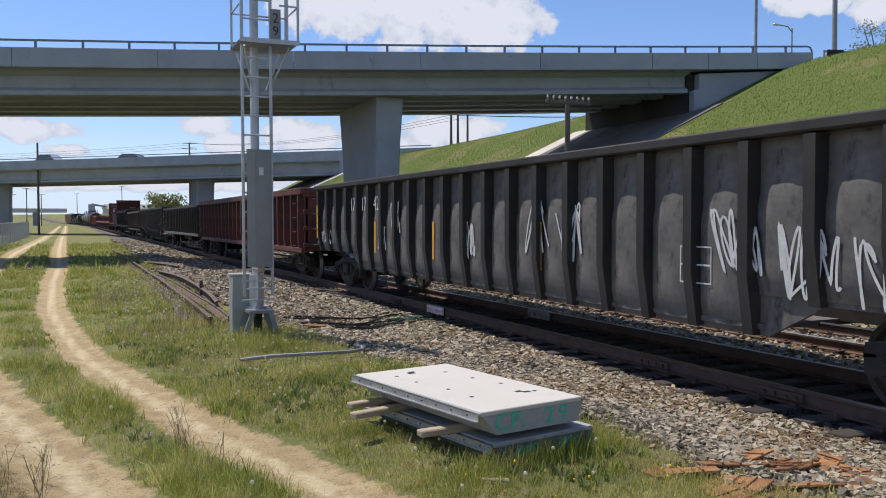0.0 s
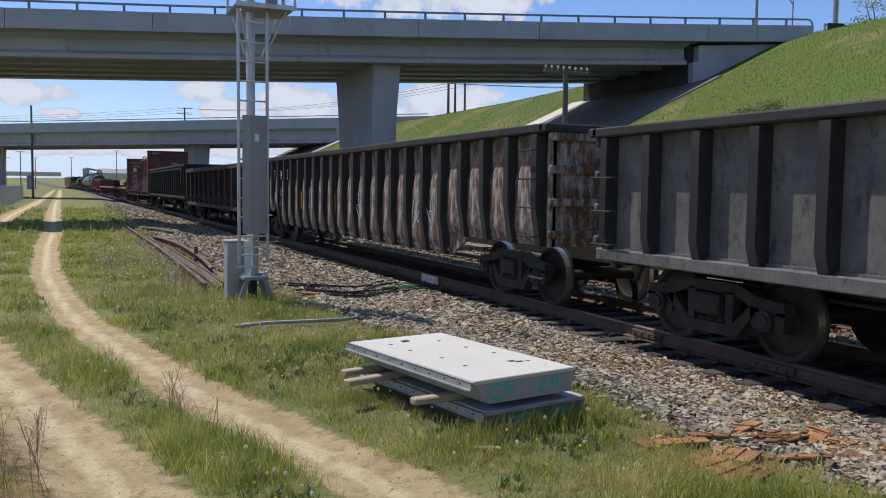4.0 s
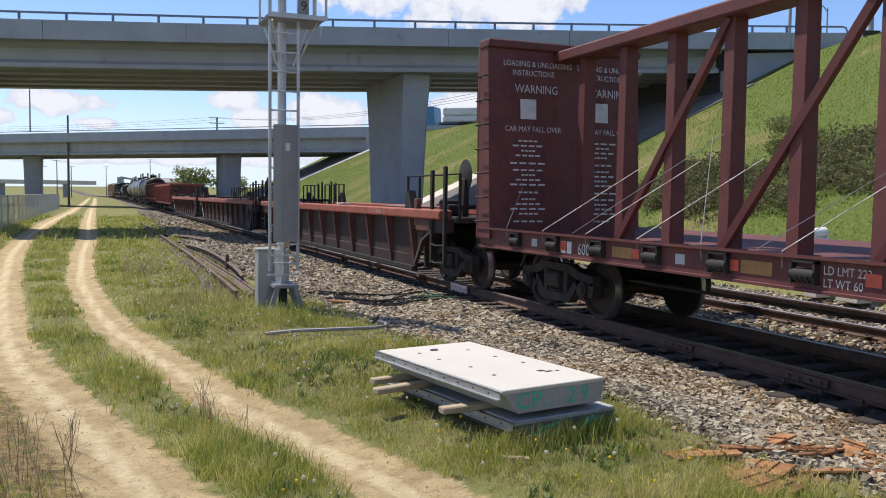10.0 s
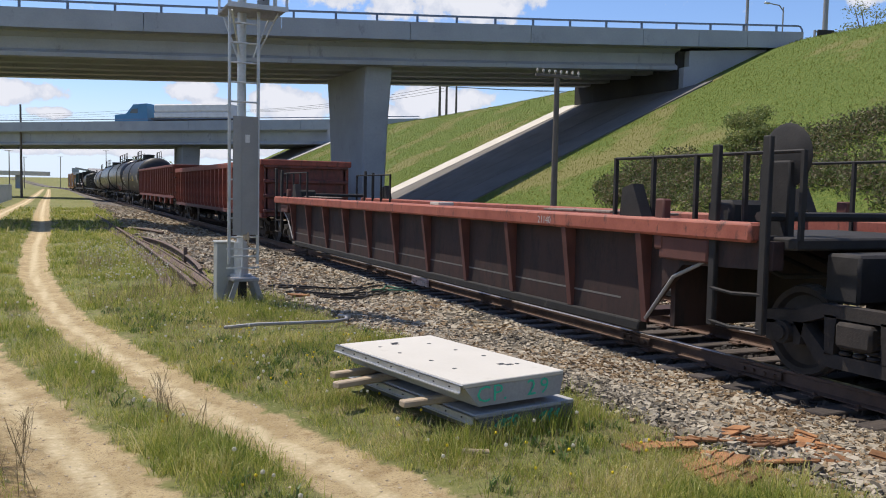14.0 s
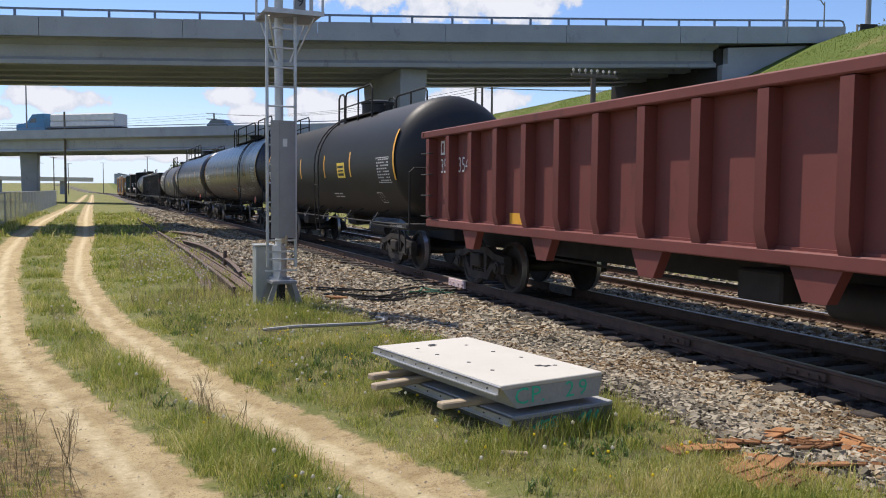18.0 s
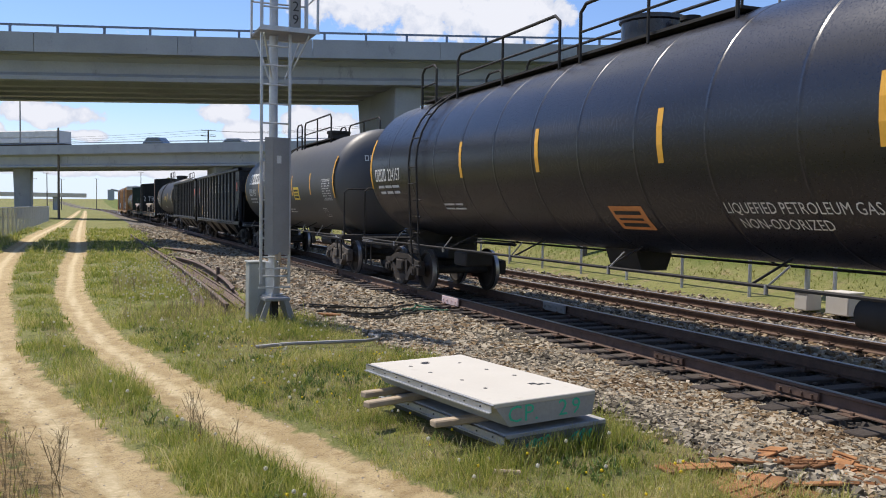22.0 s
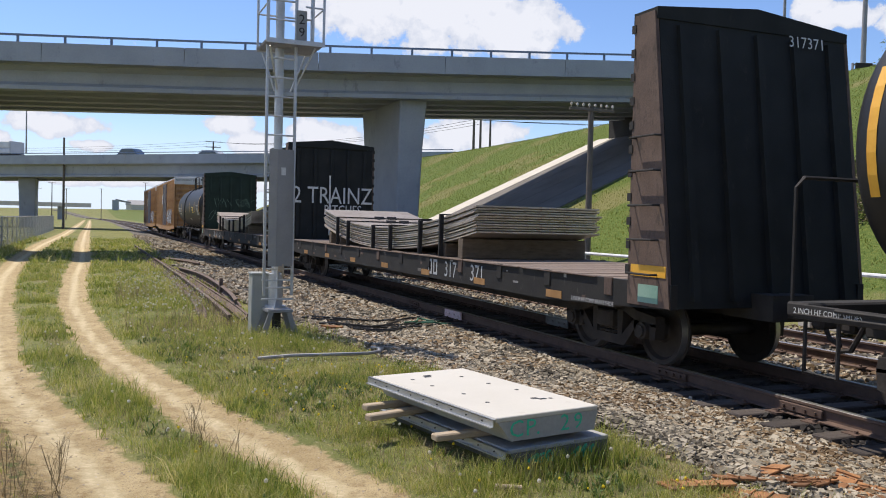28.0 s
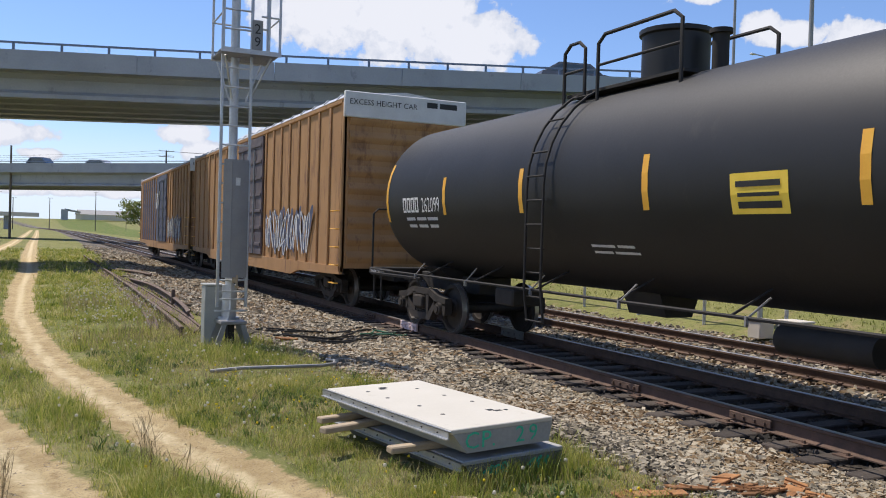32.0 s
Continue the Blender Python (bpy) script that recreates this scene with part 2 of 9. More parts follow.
def ground_material():
    m = bpy.data.materials.new("ground")
    m.use_nodes = True
    nt = m.node_tree
    N, Lk = nt.nodes.new, nt.links.new
    p = nt.nodes["Principled BSDF"]
    pos = N("ShaderNodeNewGeometry").outputs["Position"]

    def nz(s, d=6, r=0.6):
        n = N("ShaderNodeTexNoise")
        n.inputs["Scale"].default_value, n.inputs["Detail"].default_value, n.inputs["Roughness"].default_value = s, d, r
        Lk(pos, n.inputs["Vector"])
        return n.outputs["Fac"]

    def mixc(f, a, b):
        n = N("ShaderNodeMix")
        n.data_type = "RGBA"
        Lk(f, n.inputs["Factor"])
        for k, c in (("A", a), ("B", b)):
            if isinstance(c, tuple):
                n.inputs[k].default_value = (*c, 1)
            else:
                Lk(c, n.inputs[k])
        return n.outputs["Result"]

    def rng(v, lo, hi, smooth=True):
        n = N("ShaderNodeMapRange")
        n.interpolation_type = "SMOOTHSTEP" if smooth else "LINEAR"
        Lk(v, n.inputs["Value"])
        n.inputs["From Min"].default_value, n.inputs["From Max"].default_value = lo, hi
        return n.outputs[0]

    def masked(name, lo, hi, s, amt):
        a = N("ShaderNodeAttribute")
        a.attribute_name = name
        k = N("ShaderNodeMath")
        k.operation = "MULTIPLY_ADD"
        Lk(nz(s), k.inputs[0])
        k.inputs[1].default_value = amt
        Lk(a.outputs["Fac"], k.inputs[2])
        return rng(k.outputs[0], lo + amt * 0.5, hi + amt * 0.5)

    n1, n2, n3, n4 = nz(0.25, 5), nz(2.2), nz(26), nz(9, 8, 0.72)
    grass = mixc(rng(n1, 0.36, 0.62), (0.15, 0.165, 0.05), (0.22, 0.22, 0.075))
    grass = mixc(rng(n2, 0.50, 0.66), grass, (0.27, 0.225, 0.11))
    # dark green-brown patches paint the shade in gaps between blades
    grass = mixc(rng(n4, 0.52, 0.66), grass, (0.075, 0.085, 0.03))
    grass = mixc(rng(n3, 0.55, 0.70), grass, (0.31, 0.265, 0.14))
    dirt = mixc(rng(n2, 0.35, 0.65), (0.42, 0.315, 0.16), (0.55, 0.43, 0.235))
    dirt = mixc(rng(n4, 0.50, 0.66), dirt, (0.33, 0.235, 0.115))
    dirt = mixc(rng(nz(60, 6, 0.8), 0.52, 0.64), dirt, (0.20, 0.145, 0.085))
    dirt = mixc(rng(nz(95, 4, 0.8), 0.58, 0.68), dirt, (0.50, 0.43, 0.33))
    dry = mixc(rng(n3, 0.4, 0.65), (0.22, 0.155, 0.07), (0.36, 0.27, 0.13))
    dry = mixc(rng(n4, 0.50, 0.62), dry, (0.145, 0.105, 0.058))
    dry = mixc(rng(nz(5.5, 6, 0.7), 0.53, 0.62), dry, (0.12, 0.13, 0.045))
    grav = mixc(rng(nz(17, 3, 0.8), 0.4, 0.6), (0.08, 0.073, 0.062), (0.23, 0.21, 0.18))
    grav = mixc(rng(nz(1.1), 0.50, 0.66), grav, (0.16, 0.12, 0.09))
    # darker bed below the train: its shade mixed into the ground colour
    oily = mixc(rng(n3, 0.4, 0.65), (0.03, 0.027, 0.024), (0.07, 0.06, 0.05))
    lush = mixc(rng(n4, 0.42, 0.62), (0.085, 0.125, 0.026), (0.15, 0.18, 0.042))
    lush = mixc(rng(n1, 0.50, 0.62), lush, (0.185, 0.175, 0.065))
    grass = mixc(masked("lush", 0.3, 0.7, 1.5, 0.5), grass, lush)
    col = mixc(masked("dry", 0.35, 0.75, 3.0, 0.9), grass, dry)
    col = mixc(masked("dirt", 0.36, 0.56, 5.0, 0.9), col, dirt)
    col = mixc(masked("worn", 0.45, 0.9, 7.0, 0.8), col, mixc(rng(n3, 0.42, 0.66), (0.58, 0.475, 0.28), (0.69, 0.575, 0.36)))
    col = mixc(masked("gravel", 0.4, 0.6, 6.0, 0.6), col, grav)
    col = mixc(masked("oily", 0.3, 0.7, 6.0, 0.4), col, oily)
    Lk(col, p.inputs["Base Color"])
    p.inputs["Roughness"].default_value, p.inputs["Specular IOR Level"].default_value = 0.95, 0.15
    bp = N("ShaderNodeBump")
    bp.inputs["Strength"].default_value, bp.inputs["Distance"].default_value = 0.7, 0.06
    Lk(nz(14, 10, 0.8), bp.inputs["Height"])
    Lk(bp.outputs[0], p.inputs["Normal"])
    return m


M_GROUND = ground_material()
M_CONC = surface("concrete_painted", (0.29, 0.312, 0.345), (0.365, 0.388, 0.422), 0.7, 0.85, bump=0.1, fine=12, stain=(0.215, 0.228, 0.248), stain_amt=0.15)
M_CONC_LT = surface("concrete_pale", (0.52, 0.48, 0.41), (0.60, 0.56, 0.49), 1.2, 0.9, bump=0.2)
# Near-black concrete: the deep shade under the deck is in the colour.
M_CONC_SHADE = surface("soot_stained_concrete", (0.035, 0.034, 0.033), (0.065, 0.062, 0.058), 0.6, 0.9, 0.0, 0.2, stain=(0.10, 0.095, 0.088), stain_amt=0.15, spec=0.2)
# As slope paving, this dark tone carries the shade below the bridges.
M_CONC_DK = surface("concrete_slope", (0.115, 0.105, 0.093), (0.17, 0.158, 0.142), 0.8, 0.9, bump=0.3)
M_RAILBLUE = surface("guard_rail_paint", (0.13, 0.17, 0.25), (0.18, 0.22, 0.30), 4, 0.5, 0.3)
M_GALV = surface("galvanised_steel", (0.42, 0.43, 0.44), (0.55, 0.56, 0.57), 5, 0.5, 0.55, 0.1, stain=(0.34, 0.33, 0.31), stain_amt=0.15)
M_GALV_BOX = surface("painted_grey_box", (0.30, 0.31, 0.29), (0.37, 0.38, 0.355), 4, 0.6, 0.1, 0.05)
M_GALV_DK = surface("weathered_cabinet", (0.25, 0.245, 0.24), (0.32, 0.315, 0.305), 3, 0.6, 0.3, 0.1)
M_WOODPOLE = surface("pole_wood", (0.10, 0.085, 0.07), (0.16, 0.135, 0.11), 5, 0.9, stretch=(4, 4, 0.6))
M_TIMBER = surface("timber", (0.34, 0.26, 0.17), (0.46, 0.37, 0.26), 6, 0.85, stretch=(1, 4, 4))
M_TIE = surface("tie_wood", (0.045, 0.036, 0.030), (0.10, 0.08, 0.065), 3, 0.95, bump=0.5, stretch=(0.6, 5, 5), vary=0.3)
M_RAIL = surface("rusty_rail", (0.075, 0.048, 0.036), (0.15, 0.092, 0.064), 6, 0.8, 0.1, 0.3)
M_RAILTOP = surface("polished_rail", (0.30, 0.28, 0.27), (0.42, 0.40, 0.39), 2, 0.35, 0.8, 0.02, stretch=(3, 0.3, 1))
M_OLDRAIL = surface("old_rail", (0.085, 0.056, 0.042), (0.20, 0.145, 0.11), 5, 0.85, 0.1, 0.35)
M_RUSTPLATE = surface("tie_plate_rust", (0.17, 0.078, 0.030), (0.36, 0.175, 0.07), 8, 0.9, 0.1, 0.4, vary=0.4)
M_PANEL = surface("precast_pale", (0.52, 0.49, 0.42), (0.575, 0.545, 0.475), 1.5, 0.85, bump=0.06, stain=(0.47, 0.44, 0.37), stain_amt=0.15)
# Panel concrete again, darker: the shade on its sides is in the colour.
M_PANEL_SHADE = surface("precast_grey", (0.30, 0.30, 0.285), (0.40, 0.395, 0.375), 2.5, 0.9, bump=0.2)
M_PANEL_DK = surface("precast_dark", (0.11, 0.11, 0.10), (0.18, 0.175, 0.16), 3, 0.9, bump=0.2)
M_STEEL_EDGE = surface("steel_angle", (0.33, 0.34, 0.35), (0.46, 0.47, 0.48), 6, 0.45, 0.7, 0.1)
M_BLACK = surface("black_rubber", (0.012, 0.012, 0.012), (0.03, 0.03, 0.03), 5, 0.6)
M_GREENPAINT = surface("green_spray", (0.04, 0.46, 0.27), (0.08, 0.58, 0.36), 20, 0.8, bump=0)
M_WHITE = surface("white_paint", (0.66, 0.66, 0.64), (0.78, 0.78, 0.76), 6, 0.6, bump=0.03)
M_CHALK = surface("chalky_paint", (0.50, 0.50, 0.49), (0.66, 0.66, 0.64), 9, 0.8, bump=0)
M_YELLOW = surface("yellow_reflective", (0.72, 0.36, 0.03), (0.80, 0.43, 0.05), 8, 0.45, bump=0.02)
M_YELLOWSIGN = surface("yellow_placard", (0.80, 0.56, 0.05), (0.86, 0.62, 0.08), 8, 0.5, bump=0.02)
M_OCHRE = surface("faded_ochre", (0.30, 0.155, 0.05), (0.40, 0.22, 0.08), 5, 0.7, bump=0.05, stain=(0.20, 0.10, 0.045), stain_amt=0.25)
M_ORANGE = surface("orange_paint", (0.55, 0.20, 0.06), (0.66, 0.27, 0.09), 6, 0.6)
M_REDSIGN = surface("red_placard", (0.55, 0.08, 0.05), (0.65, 0.12, 0.07), 6, 0.5)
M_TRUCK = surface("bogie_grime", (0.019, 0.0165, 0.0145), (0.05, 0.041, 0.034), 5, 0.85, 0.1, 0.3, stain=(0.085, 0.055, 0.037), stain_amt=0.12)
M_TRUCK_GREY = surface("bogie_grey_dust", (0.07, 0.060, 0.052), (0.15, 0.13, 0.11), 5, 0.85, 0.1, 0.3, stain=(0.09, 0.055, 0.035), stain_amt=0.2)
M_WHEEL = surface("wheel_steel", (0.024, 0.020, 0.017), (0.055, 0.044, 0.036), 6, 0.65, 0.3, 0.2)
M_TREAD = surface("wheel_tread", (0.38, 0.36, 0.34), (0.5, 0.48, 0.46), 8, 0.35, 0.85, 0.02)
M_FRAME = surface("underframe_black", (0.014, 0.013, 0.012), (0.034, 0.030, 0.027), 4, 0.8, 0.05, 0.2)
M_TANK = surface("tank_black", (0.010, 0.010, 0.0105), (0.017, 0.0165, 0.0165), 1.2, 0.52, 0.0, 0.03, stain=(0.026, 0.024, 0.022), stain_amt=0.12, spec=0.45)
M_TANK_GLOSS = surface("tank_black_gloss", (0.0085, 0.0085, 0.013), (0.0135, 0.0135, 0.020), 1.2, 0.30, 0.0, 0.02, spec=0.65)
M_TANK_PALE = surface("tank_dusty_black", (0.034, 0.0345, 0.037), (0.048, 0.0485, 0.051), 0.9, 0.52, 0.0, 0.02, stain=(0.055, 0.055, 0.057), stain_amt=0.10, spec=1.0, stretch=(1, 1, 0.4))
M_TANK_GREY = surface("tank_faded_black", (0.036, 0.036, 0.038), (0.055, 0.055, 0.057), 0.9, 0.45, 0.0, 0.03, stain=(0.075, 0.072, 0.07), stain_amt=0.08, stretch=(1, 1, 0.4))
M_GON_BLACK = surface("gondola_coal_grey", (0.085, 0.080, 0.074), (0.175, 0.162, 0.148), 2.6, 0.8, 0.05, 0.18, fine=14, stain=(0.050, 0.045, 0.041), stain_amt=0.35)
M_GON_DKRIB = surface("gondola_dark_rib", (0.020, 0.018, 0.017), (0.042, 0.038, 0.035), 2.5, 0.75, 0.05, 0.2)
M_GON_GRAFF = surface("gondola_flaking", (0.045, 0.034, 0.028), (0.21, 0.105, 0.055), 4.2, 0.8, 0.05, 0.3, fine=22, stain=(0.40, 0.37, 0.325), stain_amt=0.62, stretch=(1, 1, 0.55))
M_GON_RED = surface("gondola_oxide_red", (0.125, 0.036, 0.028), (0.175, 0.055, 0.042), 1.5, 0.7, 0.05, 0.2, stain=(0.060, 0.030, 0.024), stain_amt=0.62, stretch=(1, 1, 0.8))
M_GON_RED2 = surface("gondola_red_smooth", (0.145, 0.038, 0.030), (0.185, 0.052, 0.041), 0.8, 0.65, 0.05, 0.12, fine=9, stain=(0.10, 0.032, 0.026), stain_amt=0.25)
M_RED_RIB = surface("bright_red_rib", (0.21, 0.052, 0.036), (0.32, 0.085, 0.055), 3, 0.7, 0.05, 0.15, stain=(0.10, 0.042, 0.03), stain_amt=0.35)
M_GON_BROWN = surface("gondola_rust_brown", (0.030, 0.022, 0.020), (0.070, 0.042, 0.034), 1.6, 0.8, 0.05, 0.3, stain=(0.22, 0.105, 0.06), stain_amt=0.32, stretch=(1, 1, 0.7))
M_GON_NAVY = surface("gondola_blue_black", (0.012, 0.013, 0.016), (0.024, 0.025, 0.029), 1.5, 0.6, 0.05, 0.12, stain=(0.04, 0.036, 0.032), stain_amt=0.15, spec=0.35)
M_BEAM_RED = surface("centrebeam_maroon", (0.098, 0.029, 0.026), (0.15, 0.046, 0.039), 2, 0.65, 0.05, 0.15, stain=(0.065, 0.025, 0.022), stain_amt=0.3)
# Worn black, deepened a little for the shade below the deck edge.
M_SILL_DK = surface("worn_black_sill", (0.012, 0.011, 0.010), (0.022, 0.0205, 0.018), 3, 0.8, 0.05, 0.25, stain=(0.06, 0.052, 0.044), stain_amt=0.16)
# Well car red taken down to dark brown: shade of the sides as colour.
M_WELL_SHADE = surface("well_brown", (0.030, 0.015, 0.012), (0.052, 0.025, 0.019), 1.5, 0.75, 0.05, 0.15, stain=(0.018, 0.012, 0.010), stain_amt=0.55, stretch=(1, 1, 0.7))
M_WELL_TOP = surface("well_orange_red", (0.26, 0.068, 0.042), (0.40, 0.12, 0.075), 3, 0.65, 0.05, 0.15, stain=(0.10, 0.045, 0.033), stain_amt=0.3)
M_WELL_POST = surface("well_post_red", (0.085, 0.034, 0.026), (0.14, 0.052, 0.038), 3, 0.75, 0.05, 0.15)
M_BULK_GREENISH = surface("bulkhead_dark_green", (0.014, 0.034, 0.029), (0.026, 0.055, 0.046), 2, 0.7, 0.05, 0.2, stain=(0.045, 0.07, 0.06), stain_amt=0.2)
M_HOPPER = surface("hopper_black", (0.015, 0.0155, 0.0175), (0.030, 0.030, 0.033), 1.5, 0.52, 0.05, 0.12, stain=(0.06, 0.055, 0.05), stain_amt=0.2, spec=0.45)
M_BULK = surface("bulkhead_black_green", (0.011, 0.0125, 0.012), (0.022, 0.024, 0.023), 2, 0.8, 0.05, 0.2, stain=(0.036, 0.032, 0.028), stain_amt=0.15, spec=0.35)
M_BULK_SIDE = surface("bulkhead_brown", (0.085, 0.056, 0.042), (0.15, 0.10, 0.075), 2.5, 0.8, 0.05, 0.25, stain=(0.045, 0.032, 0.026), stain_amt=0.35)
M_BULK_GREEN = surface("faded_green", (0.19, 0.33, 0.25), (0.27, 0.41, 0.32), 3, 0.8, 0, 0.1, stain=(0.12, 0.1, 0.08), stain_amt=0.2)
M_DECK = surface("deck_planks", (0.16, 0.12, 0.095), (0.27, 0.21, 0.165), 3, 0.9, 0, 0.4, stretch=(0.5, 5, 5))
M_PLATE = surface("bent_plate_steel", (0.40, 0.345, 0.30), (0.56, 0.50, 0.45), 2.0, 0.36, 0.5, 0.06, stain=(0.26, 0.15, 0.08), stain_amt=0.25)
M_DUNNAGE = surface("weathered_dunnage", (0.095, 0.07, 0.048), (0.17, 0.13, 0.09), 6, 0.9, bump=0.3, stretch=(1, 4, 4))
M_FADED_YELLOW = surface("faded_yellow", (0.50, 0.30, 0.10), (0.60, 0.38, 0.15), 6, 0.7, bump=0.02)
M_PLATE_DK = surface("plate_mill_scale", (0.055, 0.050, 0.050), (0.10, 0.09, 0.085), 2.0, 0.55, 0.4, 0.06)
M_BOX = surface("boxcar_ochre", (0.33, 0.175, 0.068), (0.43, 0.24, 0.10), 1.3, 0.75, 0, 0.15, stain=(0.20, 0.10, 0.05), stain_amt=0.35, stretch=(1, 1, 0.5))
M_BOX_DK = surface("boxcar_dark_door", (0.07, 0.06, 0.07), (0.14, 0.12, 0.13), 2.0, 0.75, 0, 0.15, stain=(0.28, 0.15, 0.08), stain_amt=0.2)
M_GRAFF_BLUE = surface("graffiti_blue", (0.05, 0.06, 0.10), (0.09, 0.10, 0.16), 6, 0.7, 0, 0.03)
M_BOX_CAP = surface("boxcar_white_cap", (0.55, 0.55, 0.53), (0.68, 0.68, 0.66), 2, 0.7, 0, 0.05)
M_FENCE = surface("fence_panel", (0.40, 0.41, 0.41), (0.48, 0.49, 0.49), 1.0, 0.7, 0.1, 0.05)
M_CABBLUE = surface("cab_blue", (0.04, 0.16, 0.30), (0.05, 0.20, 0.36), 3, 0.3)
M_CARPAINT = [surface("car_paint", c, tuple(x * 1.1 for x in c), 2, 0.25, 0.2, 0) for c in ((0.45, 0.46, 0.48), (0.06, 0.10, 0.17), (0.55, 0.55, 0.55), (0.10, 0.10, 0.11))]
M_GLASS = surface("dark_glass", (0.02, 0.03, 0.035), (0.03, 0.04, 0.045), 1, 0.08, 0, 0, spec=0.9)
M_STONES = island_surface("ballast_stone", [(0.06, 0.05, 0.036), (0.16, 0.137, 0.098), (0.29, 0.25, 0.18), (0.44, 0.385, 0.29), (0.25, 0.175, 0.095), (0.13, 0.085, 0.045)], 0.9, patch=0.55)
# Ballast darkened to hold the shade under the train.
M_STONES_SHADE = island_surface("oily_ballast", [(0.022, 0.020, 0.018), (0.05, 0.044, 0.038), (0.075, 0.064, 0.053)], 0.9)
M_BLADES = island_surface("grass_blades", [(0.10, 0.15, 0.022), (0.22, 0.275, 0.04), (0.36, 0.385, 0.075), (0.54, 0.49, 0.15), (0.68, 0.58, 0.29)], 0.5, 0.4, 0.45, patch=1.3)
M_BANK = island_surface("bank_blades", [(0.115, 0.152, 0.020), (0.148, 0.182, 0.025), (0.195, 0.212, 0.036), (0.265, 0.24, 0.075)], 0.6, 0.3, 0.45, patch=0.35)
M_ROSETTE = island_surface("weed_leaves", [(0.065, 0.12, 0.025), (0.11, 0.175, 0.04), (0.17, 0.22, 0.06)], 0.5, 0.4, 0.3)
M_STRAW = island_surface("dry_stems", [(0.20, 0.15, 0.08), (0.55, 0.45, 0.25), (0.15, 0.105, 0.07)], 0.8, 0.2, 0.2)
M_LEAF = island_surface("bramble_leaves", [(0.075, 0.11, 0.03), (0.12, 0.15, 0.048), (0.16, 0.155, 0.065), (0.20, 0.15, 0.10), (0.17, 0.21, 0.065)], 0.6, 0.3, 0.4)
M_LEAF_LT = island_surface("spring_leaves", [(0.14, 0.18, 0.05), (0.20, 0.235, 0.075), (0.26, 0.26, 0.10)], 0.6, 0.3, 0.4)
M_SEED = island_surface("seed_heads", [(0.62, 0.59, 0.48), (0.74, 0.71, 0.60)], 0.9, 0.1, 0.5)
M_BLOOM = island_surface("yellow_blooms", [(0.72, 0.55, 0.03), (0.8, 0.62, 0.05)], 0.8, 0.1, 0.2)
M_BARK = surface("bark", (0.10, 0.08, 0.06), (0.17, 0.14, 0.11), 6, 0.95, bump=0.4)
M_CABLE_GREEN = surface("cable_green", (0.03, 0.12, 0.07), (0.05, 0.17, 0.10), 9, 0.6, bump=0)
M_ORANGE_MARK = surface("marker_pink", (0.62, 0.42, 0.40), (0.72, 0.62, 0.60), 30, 0.7, bump=0)

